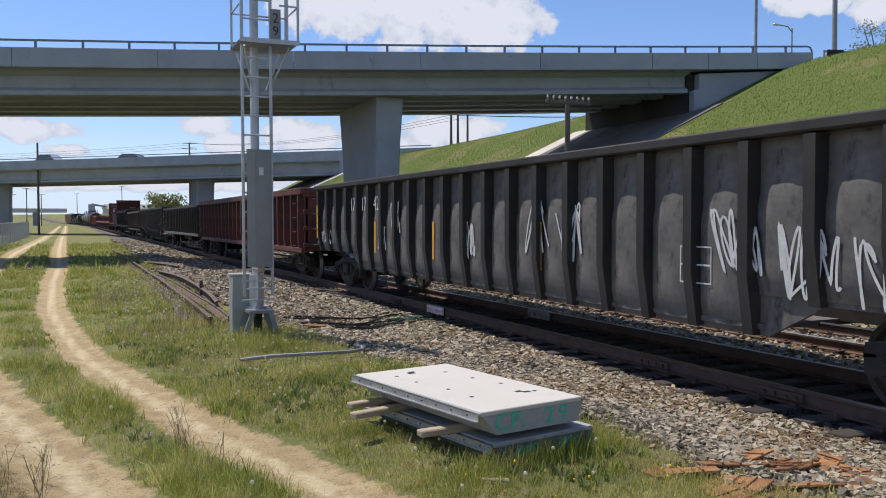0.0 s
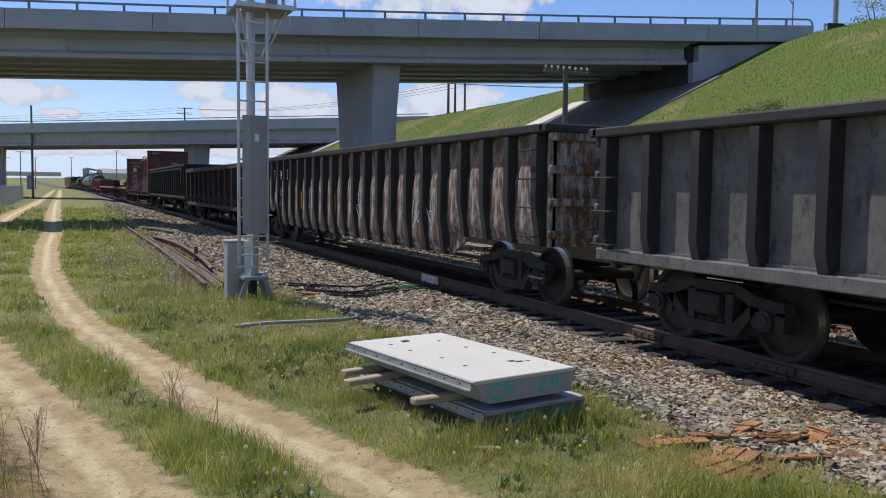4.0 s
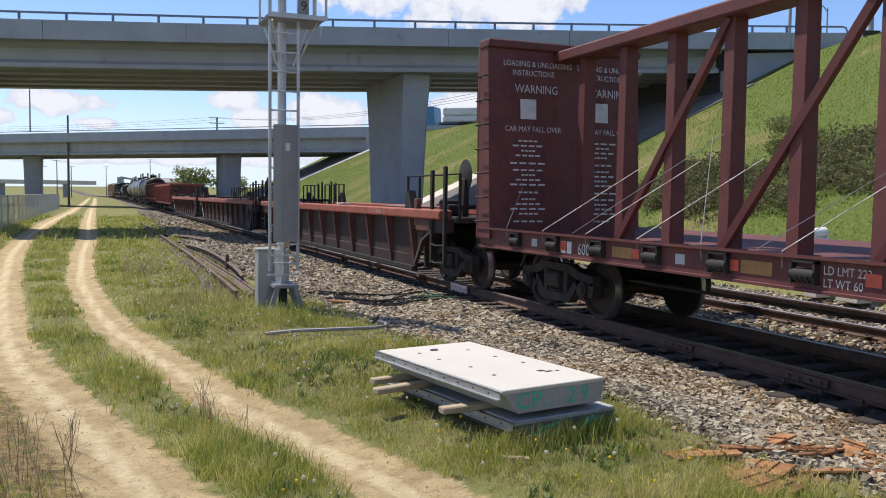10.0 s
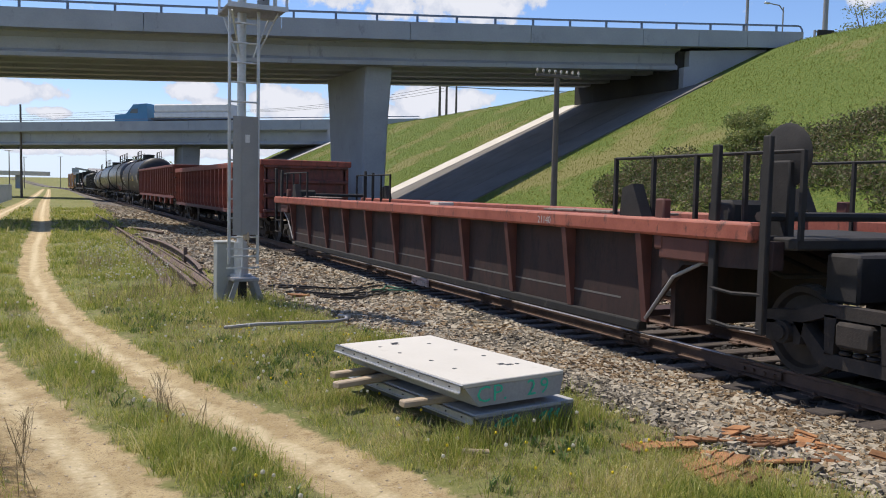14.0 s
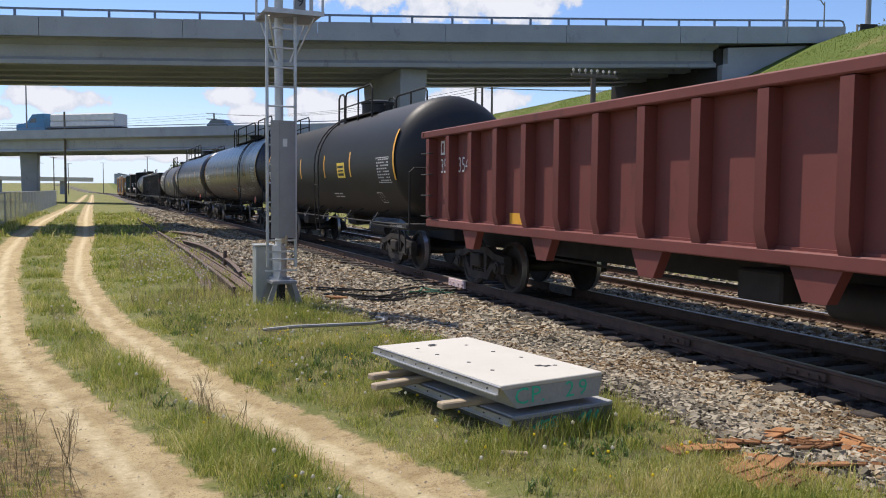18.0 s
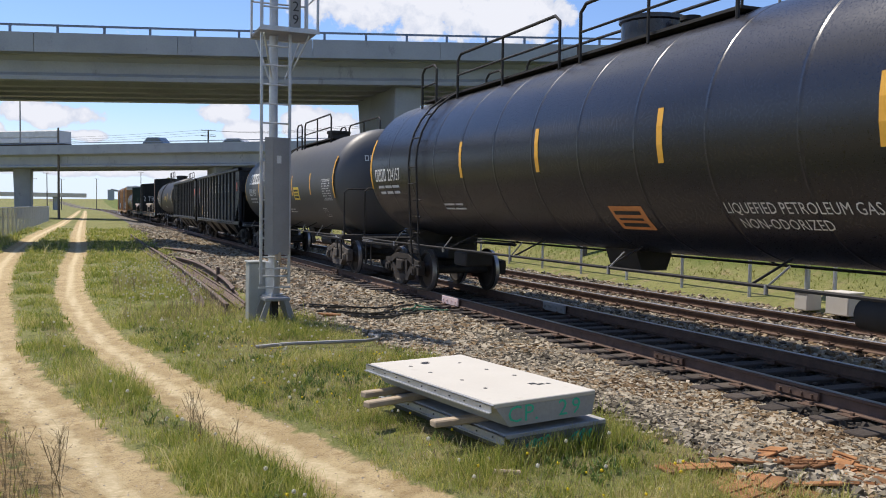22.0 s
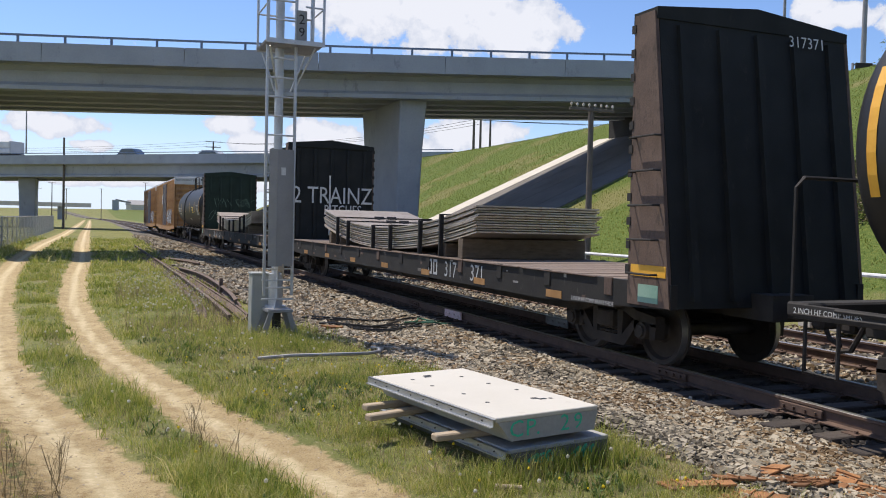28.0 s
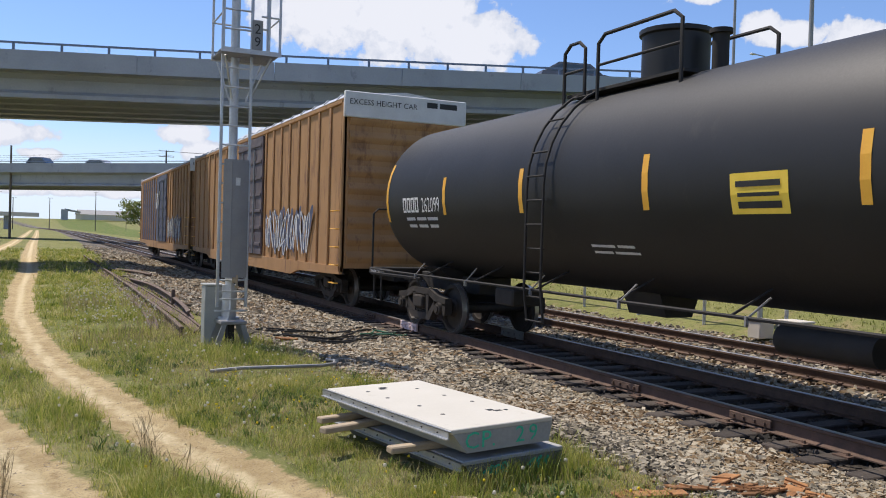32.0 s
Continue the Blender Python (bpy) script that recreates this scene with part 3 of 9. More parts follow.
# ---- shape tools ----
class Shape:
    """Collects vertices and faces of one mesh."""

    def __init__(self):
        self.v, self.f = [], []

    def add(self, verts, faces):
        k = len(self.v)
        self.v += [tuple(p) for p in verts]
        self.f += [tuple(i + k for i in q) for q in faces]
        return self

    def box(self, x0, x1, y0, y1, z0, z1, c=0.0):
        if c <= 0:
            v = [(x, y, z) for x in (x0, x1) for y in (y0, y1) for z in (z0, z1)]
            return self.add(v, [(0, 1, 3, 2), (4, 6, 7, 5), (0, 4, 5, 1), (2, 3, 7, 6), (0, 2, 6, 4), (1, 5, 7, 3)])
        c = min(c, (x1 - x0) * 0.45, (y1 - y0) * 0.45, (z1 - z0) * 0.45)
        v, idx = [], {}
        for i, x in enumerate((x0, x1)):
            for j, y in enumerate((y0, y1)):
                for k, z in enumerate((z0, z1)):
                    sx, sy, sz = (c if i == 0 else -c), (c if j == 0 else -c), (c if k == 0 else -c)
                    for a, p in enumerate(((x, y + sy, z + sz), (x + sx, y, z + sz), (x + sx, y + sy, z))):
                        idx[i, j, k, a] = len(v)
                        v.append(p)
        f = []
        for i in (0, 1):
            q = [idx[i, 0, 0, 0], idx[i, 0, 1, 0], idx[i, 1, 1, 0], idx[i, 1, 0, 0]]
            f.append(q if i == 0 else q[::-1])
            q = [idx[0, i, 0, 1], idx[1, i, 0, 1], idx[1, i, 1, 1], idx[0, i, 1, 1]]
            f.append(q if i == 0 else q[::-1])
            q = [idx[0, 0, i, 2], idx[0, 1, i, 2], idx[1, 1, i, 2], idx[1, 0, i, 2]]
            f.append(q if i == 0 else q[::-1])
        for i in (0, 1):
            for j in (0, 1):
                q = [idx[i, j, 0, 0], idx[i, j, 1, 0], idx[i, j, 1, 1], idx[i, j, 0, 1]]
                f.append(q if (i + j) % 2 == 0 else q[::-1])
                q = [idx[i, 0, j, 0], idx[i, 1, j, 0], idx[i, 1, j, 2], idx[i, 0, j, 2]]
                f.append(q[::-1] if (i + j) % 2 == 0 else q)
                q = [idx[0, i, j, 1], idx[1, i, j, 1], idx[1, i, j, 2], idx[0, i, j, 2]]
                f.append(q if (i + j) % 2 == 1 else q[::-1])
                for k in (0, 1):
                    q = [idx[i, j, k, 0], idx[i, j, k, 1], idx[i, j, k, 2]]
                    f.append(q if (i + j + k) % 2 == 0 else q[::-1])
        return self.add(v, f)

    def cyl(self, p, q, r, n=10, r2=None, caps=True):
        p, q = Vector(p), Vector(q)
        d = (q - p).normalized()
        a = d.orthogonal().normalized()
        b = d.cross(a)
        r2 = r if r2 is None else r2
        v = []
        for e, rr in ((p, r), (q, r2)):
            v += [e + (a * math.cos(2 * math.pi * k / n) + b * math.sin(2 * math.pi * k / n)) * rr for k in range(n)]
        f = [(k, (k + 1) % n, n + (k + 1) % n, n + k) for k in range(n)]
        if caps:
            f += [tuple(range(n))[::-1], tuple(range(n, 2 * n))]
        return self.add(v, f)

    def tube(self, pts, r, n=6):
        pts = [Vector(p) for p in pts]
        v, f, a = [], [], None
        for i, p in enumerate(pts):
            d = (pts[min(i + 1, len(pts) - 1)] - pts[max(i - 1, 0)]).normalized()
            a = d.orthogonal().normalized() if a is None else (a - d * a.dot(d)).normalized()
            b = d.cross(a)
            v += [p + (a * math.cos(2 * math.pi * k / n) + b * math.sin(2 * math.pi * k / n)) * r for k in range(n)]
        for i in range(len(pts) - 1):
            f += [(i * n + k, i * n + (k + 1) % n, (i + 1) * n + (k + 1) % n, (i + 1) * n + k) for k in range(n)]
        f += [tuple(range(n))[::-1], tuple(range((len(pts) - 1) * n, len(pts) * n))]
        return self.add(v, f)

    def prism(self, pts, axis, a, b):
        """pts: outline in the plane across axis ('x': y,z; 'y': x,z; 'z': x,y), pushed from a to b."""
        put = {"x": lambda t, p: (t, p[0], p[1]), "y": lambda t, p: (p[0], t, p[1]), "z": lambda t, p: (p[0], p[1], t)}[axis]
        n = len(pts)
        area = sum(pts[i][0] * pts[(i + 1) % n][1] - pts[(i + 1) % n][0] * pts[i][1] for i in range(n))
        if (area < 0) != (axis == "y"):
            pts = pts[::-1]
        lo, hi = min(a, b), max(a, b)
        v = [put(lo, p) for p in pts] + [put(hi, p) for p in pts]
        f = [tuple(range(n))[::-1], tuple(range(n, 2 * n))]
        f += [(k, (k + 1) % n, n + (k + 1) % n, n + k) for k in range(n)]
        return self.add(v, f)

    def lathe(self, prof, axis="y", n=24, centre=(0, 0, 0)):
        """prof: (radius, place along axis)."""
        v, f = [], []
        for r, t in prof:
            for k in range(n):
                a = 2 * math.pi * k / n
                c, s = r * math.cos(a), r * math.sin(a)
                p = {"x": (t, c, s), "y": (s, t, c), "z": (c, s, t)}[axis]
                v.append((p[0] + centre[0], p[1] + centre[1], p[2] + centre[2]))
        for i in range(len(prof) - 1):
            for k in range(n):
                f.append((i * n + k, i * n + (k + 1) % n, (i + 1) * n + (k + 1) % n, (i + 1) * n + k))
        f += [tuple(range(n))[::-1], tuple(range((len(prof) - 1) * n, len(prof) * n))]
        return self.add(v, f)

    def moved(self, m):
        self.v = [tuple(m @ Vector(p)) for p in self.v]
        return self

    def mesh(self, name, mat, smooth=True):
        me = bpy.data.meshes.new(name)
        me.from_pydata(self.v, [], self.f)
        me.materials.append(mat)
        if smooth:
            me.shade_smooth()
            me.set_sharp_from_angle(angle=radians(38))
        me.update()
        return me


def part(name, shape, mat, parent=None, label="", at=None, smooth=True):
    """Links a Shape (or a mesh made before) as one object under a thing or a part."""
    me = shape.mesh(name, mat, smooth) if isinstance(shape, Shape) else shape
    ob = new(name, me)
    ob.parent = parent
    if at is not None:
        ob.matrix_basis = at
    if label:
        ob["label"] = label
    return ob


def thing(name, label, category, group="", kind="", at=None):
    ob = new(name)
    ob.empty_display_size = 0.2
    if at is not None:
        ob.matrix_basis = at
    return tagged(ob, label, category, group, kind)


def quick_mesh(name, v, f, mat, smooth=False):
    """v: (n, 3) array; f: (m, k) array."""
    me = bpy.data.meshes.new(name)
    v, f = np.asarray(v, dtype=np.float32), np.asarray(f, dtype=np.int32)
    me.vertices.add(len(v))
    me.vertices.foreach_set("co", v.ravel())
    me.loops.add(f.size)
    me.loops.foreach_set("vertex_index", f.ravel())
    me.polygons.add(len(f))
    me.polygons.foreach_set("loop_start", np.arange(0, f.size, f.shape[1], dtype=np.int32))
    me.polygons.foreach_set("loop_total", np.full(len(f), f.shape[1], dtype=np.int32))
    me.polygons.foreach_set("use_smooth", np.full(len(f), smooth))
    me.materials.append(mat)
    me.update(calc_edges=True)
    me.validate()
    return me


def letters(text, size, squeeze=1.0):
    """Filled characters of the built-in font: 2D points and faces."""
    cu = bpy.data.curves.new("letters", "FONT")
    cu.body, cu.size, cu.resolution_u = text, size * 1.39, 2
    ob = bpy.data.objects.new("letters", cu)
    me = bpy.data.meshes.new_from_object(ob)
    pts = [(v.co.x * squeeze, v.co.y) for v in me.vertices]
    faces = [tuple(p.vertices) for p in me.polygons]
    bpy.data.objects.remove(ob)
    bpy.data.curves.remove(cu)
    bpy.data.meshes.remove(me)
    return pts, faces


def bars(rows):
    """Plain bars: (u0, v0, u1, v1) each."""
    pts, faces = [], []
    for u0, v0, u1, v1 in rows:
        k = len(pts)
        pts += [(u0, v0), (u1, v0), (u1, v1), (u0, v1)]
        faces.append((k, k + 1, k + 2, k + 3))
    return pts, faces


def frames(rows, stroke=0.2):
    """Hollow blocks (u0, v0, u1, v1); stroke: share of the block's width."""
    pts, faces = [], []
    for u0, v0, u1, v1 in rows:
        w = stroke * (u1 - u0)
        n = max(1, round((v1 - v0 - 2 * w) / 0.09))
        vs = [v0] + [v0 + w + (v1 - v0 - 2 * w) * k / n for k in range(n + 1)] + [v1]
        k0 = len(pts)
        for v in vs:
            pts += [(u0, v), (u0 + w, v), (u1 - w, v), (u1, v)]
        m = len(vs)
        for j in range(m - 1):
            a = k0 + 4 * j
            faces += [(a, a + 1, a + 5, a + 4), (a + 2, a + 3, a + 7, a + 6)]
            if j in (0, m - 2):
                faces.append((a + 1, a + 2, a + 6, a + 5))
    return pts, faces


def ribbon2d(line, w):
    """A stroke of width w along a 2D line."""
    pts, faces = [], []
    for i, p in enumerate(line):
        a, b = line[max(0, i - 1)], line[min(len(line) - 1, i + 1)]
        dx, dy = b[0] - a[0], b[1] - a[1]
        n = math.hypot(dx, dy) or 1.0
        ox, oy = -dy / n * w / 2, dx / n * w / 2
        pts += [(p[0] + ox, p[1] + oy), (p[0] - ox, p[1] - oy)]
        if i:
            k = 2 * i
            faces.append((k - 2, k - 1, k + 1, k))
    return pts, faces


def joined2d(pieces):
    pts, faces = [], []
    for p, f in pieces:
        k = len(pts)
        pts += p
        faces += [tuple(i + k for i in q) for q in f]
    return pts, faces


def scrawl(seed, w, h, n=6, stroke=0.05):
    """Loose spray strokes, like an unreadable tag."""
    rnd = random.Random(seed)
    line = []
    for k in range(n):
        cx = w * (k + 0.5) / n
        ph, turns, sx = rnd.uniform(0, 6.3), rnd.uniform(0.7, 1.6), rnd.uniform(0.35, 0.8) * w / n
        lean, sq = rnd.uniform(-0.3, 0.3), rnd.uniform(0.6, 1.0)
        for i in range(18):
            a = i / 17
            y = h * (0.5 + 0.5 * sq * math.sin(ph + turns * 6.28 * a * 0.8))
            x = cx + sx * math.cos(ph * 1.7 + turns * 6.28 * a) * 0.7 + lean * (y - h / 2) + (a - 0.5) * w / n * 0.5
            line.append((x, y))
    return ribbon2d(line, stroke)


LONG = 1.0465  # cars and the places of their marks, to true length


def on_side(flat, y0, z0, x):
    """2D marks laid on a car's side that faces -x: u runs towards -y."""
    return Shape().add([(x - 3e-5 * i, y0 * LONG - u, z0 + v) for i, (u, v) in enumerate(flat[0])], flat[1])


def on_end(flat, x0, z0, y):
    """2D marks laid on a face that looks towards -y: u runs towards +x."""
    return Shape().add([(x0 + u, y - 3e-5 * i, z0 + v) for i, (u, v) in enumerate(flat[0])], flat[1])


def on_shell(flat, y0, ang, r, zc):
    """2D marks wrapped on a lying drum on its -x side; ang: height on the drum in degrees."""
    v = []
    for u, t in flat[0]:
        a = radians(ang) + t / r
        v.append((-r * math.cos(a), y0 * LONG - u, zc + r * math.sin(a)))
    return Shape().add(v, flat[1])


def on_cap(flat, x0, z0, r, zc, h, cap):
    """2D marks laid on the domed end that looks towards -y."""
    v = []
    for u, t in flat[0]:
        q = min(0.98, ((x0 + u) ** 2 + (z0 + t - zc) ** 2) / (r * r))
        v.append((x0 + u, -h + cap * (1 - math.sqrt(1 - q)) - 0.012, z0 + t))
    return Shape().add(v, flat[1])


MESHES = {}


def cached(key, build, mat):
    if key not in MESHES:
        MESHES[key] = build().mesh(key.split("/")[0], mat)
    return MESHES[key]


# ---- ground ----
TRACK_X, GAUGE = 7.85, 1.507
TRACK2_X = 11.45


def bend(y):
    """Sideways drift of the line far off."""
    return -max(0.0, y - 200.0) ** 2 / 12000.0


def turn(y):
    return max(0.0, y - 200.0) / 6000.0


def smooth01(a, b, x):
    t = np.clip((x - a) / (b - a), 0, 1)
    return t * t * (3 - 2 * t)


def gravel_edge(y):
    """Where the ballast begins beside the grass."""
    return np.interp(y, [-20, 3, 5, 7, 10, 13, 16, 20, 34, 60, 110, 300], [4.6, 4.5, 4.35, 4.1, 3.85, 3.5, 3.0, 2.9, 2.9, 3.4, 4.2, 5.2])


RUT_Y = [-20, 2, 5.2, 6.5, 8.3, 10, 12, 14.6, 19, 28, 37, 55, 90, 160, 300]
RUT_L = [1.0, 0.75, 0.33, 0.05, -0.38, -0.78, -1.08, -1.35, -1.75, -2.35, -2.6, -2.7, -2.2, -2.0, -2.0]
RUT_R = [3.0, 2.45, 1.72, 1.42, 0.95, 0.58, 0.22, -0.02, -0.32, -0.42, -0.30, -0.45, -0.5, -0.3, -0.3]


def ground_height(x, y):
    x, y = np.asarray(x, float), np.asarray(y, float)
    xc = x - np.where(y > 200, -(np.maximum(0, y - 200)) ** 2 / 12000.0, 0)
    e = gravel_edge(y)
    z = 0.03 * np.sin(x * 1.3 + 0.4) * np.sin(y * 0.7) * smooth01(6, 1, np.abs(x))
    hump = 0.16 * np.exp(-((xc - e - 1.0) / 0.8) ** 2) * smooth01(14.5, 17, y) * smooth01(80, 30, y)
    bed = -0.235 * smooth01(0.0, 2.0, xc - e) * smooth01(14.4, 13.3, xc)
    z = z + bed + hump
    # banked approach of the road bridges
    bank = np.clip((x - 14.6) * 0.52, 0, None)
    d = 0.196 * (x - 16.0) + 0.981 * (y - 36.2)
    bank = bank * (1 - 0.04 * smooth01(-3, 0.5, d) * smooth01(95, 70, y))
    top = np.interp(y, [-40, 20, 34, 46, 60, 200], [9.5, 9.75, 9.75, 9.2, 8.8, 8.8])
    bank = np.where(bank > top - 0.5, top - 0.5 * np.exp(-(np.maximum(bank, top - 0.5) - (top - 0.5)) / 0.5), bank)
    reach = smooth01(175, 105, y) * smooth01(-60, -20, y)
    z = z + bank * reach
    # ruts of the track
    for c, w in ((RUT_L, 0.45), (RUT_R, 0.36)):
        d = np.abs(x - np.interp(y, RUT_Y, c))
        z = z - 0.055 * np.exp(-(d / w) ** 2)
    # low rise far off
    far = smooth01(520, 1100, np.hypot(x * 0.6, y)) * smooth01(-200, 200, y)
    return z + far * (9 + 3 * np.sin(x * 0.004))


def axis_lines(spans):
    out = []
    for a, b, step in spans:
        out += list(np.arange(a, b, step))
    return np.array(out + [spans[-1][1]])


def make_ground():
    xs = axis_lines([(-3000, -600, 300), (-600, -100, 50), (-100, -20, 8), (-20, -4.4, 1.2), (-4.4, 5.6, 0.13), (5.6, 14, 0.4),
                     (14, 36, 0.7), (36, 100, 8), (100, 600, 50), (600, 3000, 300)])
    ys = axis_lines([(-3000, -600, 300), (-600, -60, 45), (-60, 2, 2), (2, 14, 0.13), (14, 34, 0.35), (34, 120, 1.5), (120, 300, 6),
                     (300, 1200, 40), (1200, 4000, 400)])
    gx, gy = np.meshgrid(xs, ys)
    z = ground_height(gx, gy)
    nx, ny = len(xs), len(ys)
    i = (np.arange(ny - 1)[:, None] * nx + np.arange(nx - 1)).ravel()
    f = np.stack([i, i + 1, i + 1 + nx, i + nx], 1)
    me = quick_mesh("ground", np.stack([gx.ravel(), gy.ravel(), z.ravel()], 1), f, M_GROUND, True)
    x, y = gx.ravel(), gy.ravel()
    dirt, worn = np.zeros_like(x), np.zeros_like(x)
    for c, w in ((RUT_L, 0.38), (RUT_R, 0.35)):
        d = np.abs(x - np.interp(y, RUT_Y, c))
        ww = w * np.interp(y, [4, 8, 14, 30, 60], [0.95, 0.9, 0.85, 1.0, 1.3])
        dirt = np.maximum(dirt, np.clip(1.2 - 0.75 * d / ww, 0, 1) * (y < 320))
        worn = np.maximum(worn, np.clip(1.0 - 1.4 * d / ww, 0, 1) * (y < 320))
    e = gravel_edge(y)
    xc = x + np.maximum(0, y - 200) ** 2 / 12000.0
    grav = np.clip((xc - e) / 0.5 + 0.4, 0, 1) * np.clip((13.6 - xc) / 0.5 + 0.5, 0, 1)
    # mask of the painted shade along the main line
    oily = np.clip(1.5 - np.abs(xc - TRACK_X) / 1.0, 0, 1)
    lush = np.clip((x - 14.8) / 1.5, 0, 1) * (x < 60)
    left = np.interp(y, RUT_Y, RUT_L)
    dry = 0.85 * np.clip((left - x) / 0.8 + 0.5, 0, 1) * np.clip((x + 4.4) / 0.8, 0, 1) * np.clip((24 - y) / 8, 0, 1)
    dry = np.maximum(dry, 0.45 * np.exp(-((x - e + 0.5) / 0.5) ** 2) * (y < 60))
    for n, a in (("dirt", dirt), ("worn", worn), ("gravel", grav), ("dry", dry), ("oily", oily), ("lush", lush)):
        at = me.attributes.new(n, "FLOAT", "POINT")
        at.data.foreach_set("value", a.astype(np.float32))
    ob = new("ground", me)
    tagged(ob, "grassy ground with worn dirt wheel tracks and a ballast bed", "ground", kind="structure")


make_ground()


def rail_profile():
    return [(-0.07, -0.172), (0.07, -0.172), (0.07, -0.160), (0.012, -0.142), (0.010, -0.045), (0.036, -0.034), (0.036, -0.006),
            (0.028, 0), (-0.028, 0), (-0.036, -0.006), (-0.036, -0.034), (-0.010, -0.045), (-0.012, -0.142), (-0.07, -0.160)]


def long_rail(x, y0, y1, z, label):
    ys = list(np.arange(y0, 200, 40)) + list(np.arange(200, y1 + 1, 12))
    prof = rail_profile()
    n = len(prof)
    v, f = [], []
    for y in ys:
        v += [(x + bend(y) + p[0], y, z + p[1]) for p in prof]
    for i in range(len(ys) - 1):
        f += [(i * n + k, (i + 1) * n + k, (i + 1) * n + (k + 1) % n, i * n + (k + 1) % n) for k in range(n)]
    f += [tuple(range(n)), tuple(range((len(ys) - 1) * n, len(ys) * n))[::-1]]
    s = Shape().add(v, f)
    ob = tagged(part("rail", s, M_RAIL), label, "rail", "rails of the lines", "structure")
    me = ob.data
    me.materials.append(M_RAILTOP)
    for pl in me.polygons:
        if pl.normal.z > 0.5 and abs(pl.center.z - z) < 0.004:
            pl.material_index = 1
    return ob


for dx in (-GAUGE / 2, GAUGE / 2):
    long_rail(TRACK_X + dx, -480, 860, 0.0, "rusty steel rail with a polished top, spiked to timber ties")
    long_rail(TRACK2_X + dx, -480, 860, -0.03, "rusty steel rail of the second line")

# ---- road bridges ----
def bridge(name, origin, angle, x0, x1, width, z_girder, z_slab, z_top, girders, label, joints, rail_h=0.42, rise=lambda x: 0.0, girder_end=None, gap=2.35):
    """Along local x, near edge at local y = 0; rise lifts it along its length."""
    b = thing(name, label, "bridge", kind="structure", at=pose(origin[0], origin[1], 0, 0, 0, angle))

    def swept(pts, a, c):
        k = max(1, int((c - a) / 6))
        s, n = Shape(), len(pts)
        xs = [a + (c - a) * i / k for i in range(k + 1)]
        area = sum(pts[i][0] * pts[(i + 1) % n][1] - pts[(i + 1) % n][0] * pts[i][1] for i in range(n))
        pts = pts if area > 0 else pts[::-1]
        f = [tuple(range(n))[::-1], tuple(range(k * n, k * n + n))]
        for i in range(k):
            f += [(i * n + j, i * n + (j + 1) % n, (i + 1) * n + (j + 1) % n, (i + 1) * n + j) for j in range(n)]
        return s.add([(x, p[0], p[1] + rise(x)) for x in xs for p in pts], f)

    girder_end = x1 if girder_end is None else girder_end
    part("deck_slab", swept([(0.06, z_slab), (width - 0.06, z_slab), (width - 0.06, z_slab + 0.3), (0.06, z_slab + 0.3)], x0, x1), M_CONC, b, "grey concrete deck slab")
    for y, sgn in ((0.0, 1), (width, -1)):
        step = list(joints) if sgn == 1 else [x0, x1]
        for a, c in zip(step, step[1:]):
            s = swept([(y, z_slab - 0.02), (y, z_top), (y + sgn * 0.28, z_top), (y + sgn * 0.36, z_slab + 0.35), (y + sgn * 0.36, z_slab - 0.02)], a + 0.012, c - 0.012)
            part("parapet", s, M_CONC, b, "grey concrete parapet")
    for g in girders:
        s = swept([(g - 0.32, z_girder), (g + 0.32, z_girder), (g + 0.32, z_girder + 0.18), (g + 0.1, z_girder + 0.34), (g + 0.1, z_slab - 0.22),
                   (g + 0.45, z_slab - 0.06), (g + 0.45, z_slab), (g - 0.45, z_slab), (g - 0.45, z_slab - 0.06), (g - 0.1, z_slab - 0.22),
                   (g - 0.1, z_girder + 0.34), (g - 0.32, z_girder + 0.18)], x0, girder_end)
        part("girder", s, M_CONC, b, "precast concrete girder")
    for y in (0.14, width - 0.14):
        part("guard_rail", swept([(y - 0.05, z_top + rail_h - 0.08), (y + 0.05, z_top + rail_h - 0.08), (y + 0.05, z_top + rail_h), (y - 0.05, z_top + rail_h)], x0, x1 - 0.3), M_RAILBLUE, b, "blue-grey painted steel top rail")
        if rail_h > 0.3:
            post = Shape().box(-0.05, 0.05, -0.035, 0.035, 0, rail_h - 0.07).mesh("rail_post", M_RAILBLUE)
            for k in range(int((x1 - x0 - 0.6) / gap) + 1):
                x = x1 - 1.5 - gap * k
                part("rail_post", post, None, b, at=pose(x, y, z_top + rise(x)))
    return b


NB_O, NB_A = (16.0, 36.2), -11.3


def nb_rise(x):
    """Grade of the near bridge: it climbs towards the bank, with a slight sag."""
    return 0.0337 * x + 0.0003 * x * x if x > -20 else -0.554 + 0.0217 * (x + 20)


NB_END = 19.4
nb = bridge("road_bridge", NB_O, NB_A, -75.0, NB_END, 9.9, 7.69, 8.74, 9.53, (1.25, 3.1, 4.95, 6.8, 8.6),
            "long grey concrete road bridge over the railway", [-75, -64.5, -53, -41.4, -35.7, -29.9, -24.1, -18.35, -12.57, -6.8, -1.03, 4.75, 10.5, 13.5, 16.2, NB_END],
            rail_h=0.36, rise=nb_rise, girder_end=12.95, gap=1.86)
# end of the parapet rail, bent down
zr = 9.53 + nb_rise(NB_END)
part("rail_end", Shape().tube([(NB_END - 0.32, 0.14, zr + 0.32), (NB_END - 0.1, 0.14, zr + 0.27), (NB_END, 0.14, zr + 0.1), (NB_END - 0.01, 0.14, zr - 0.05)], 0.045, 8), M_RAILBLUE, nb)


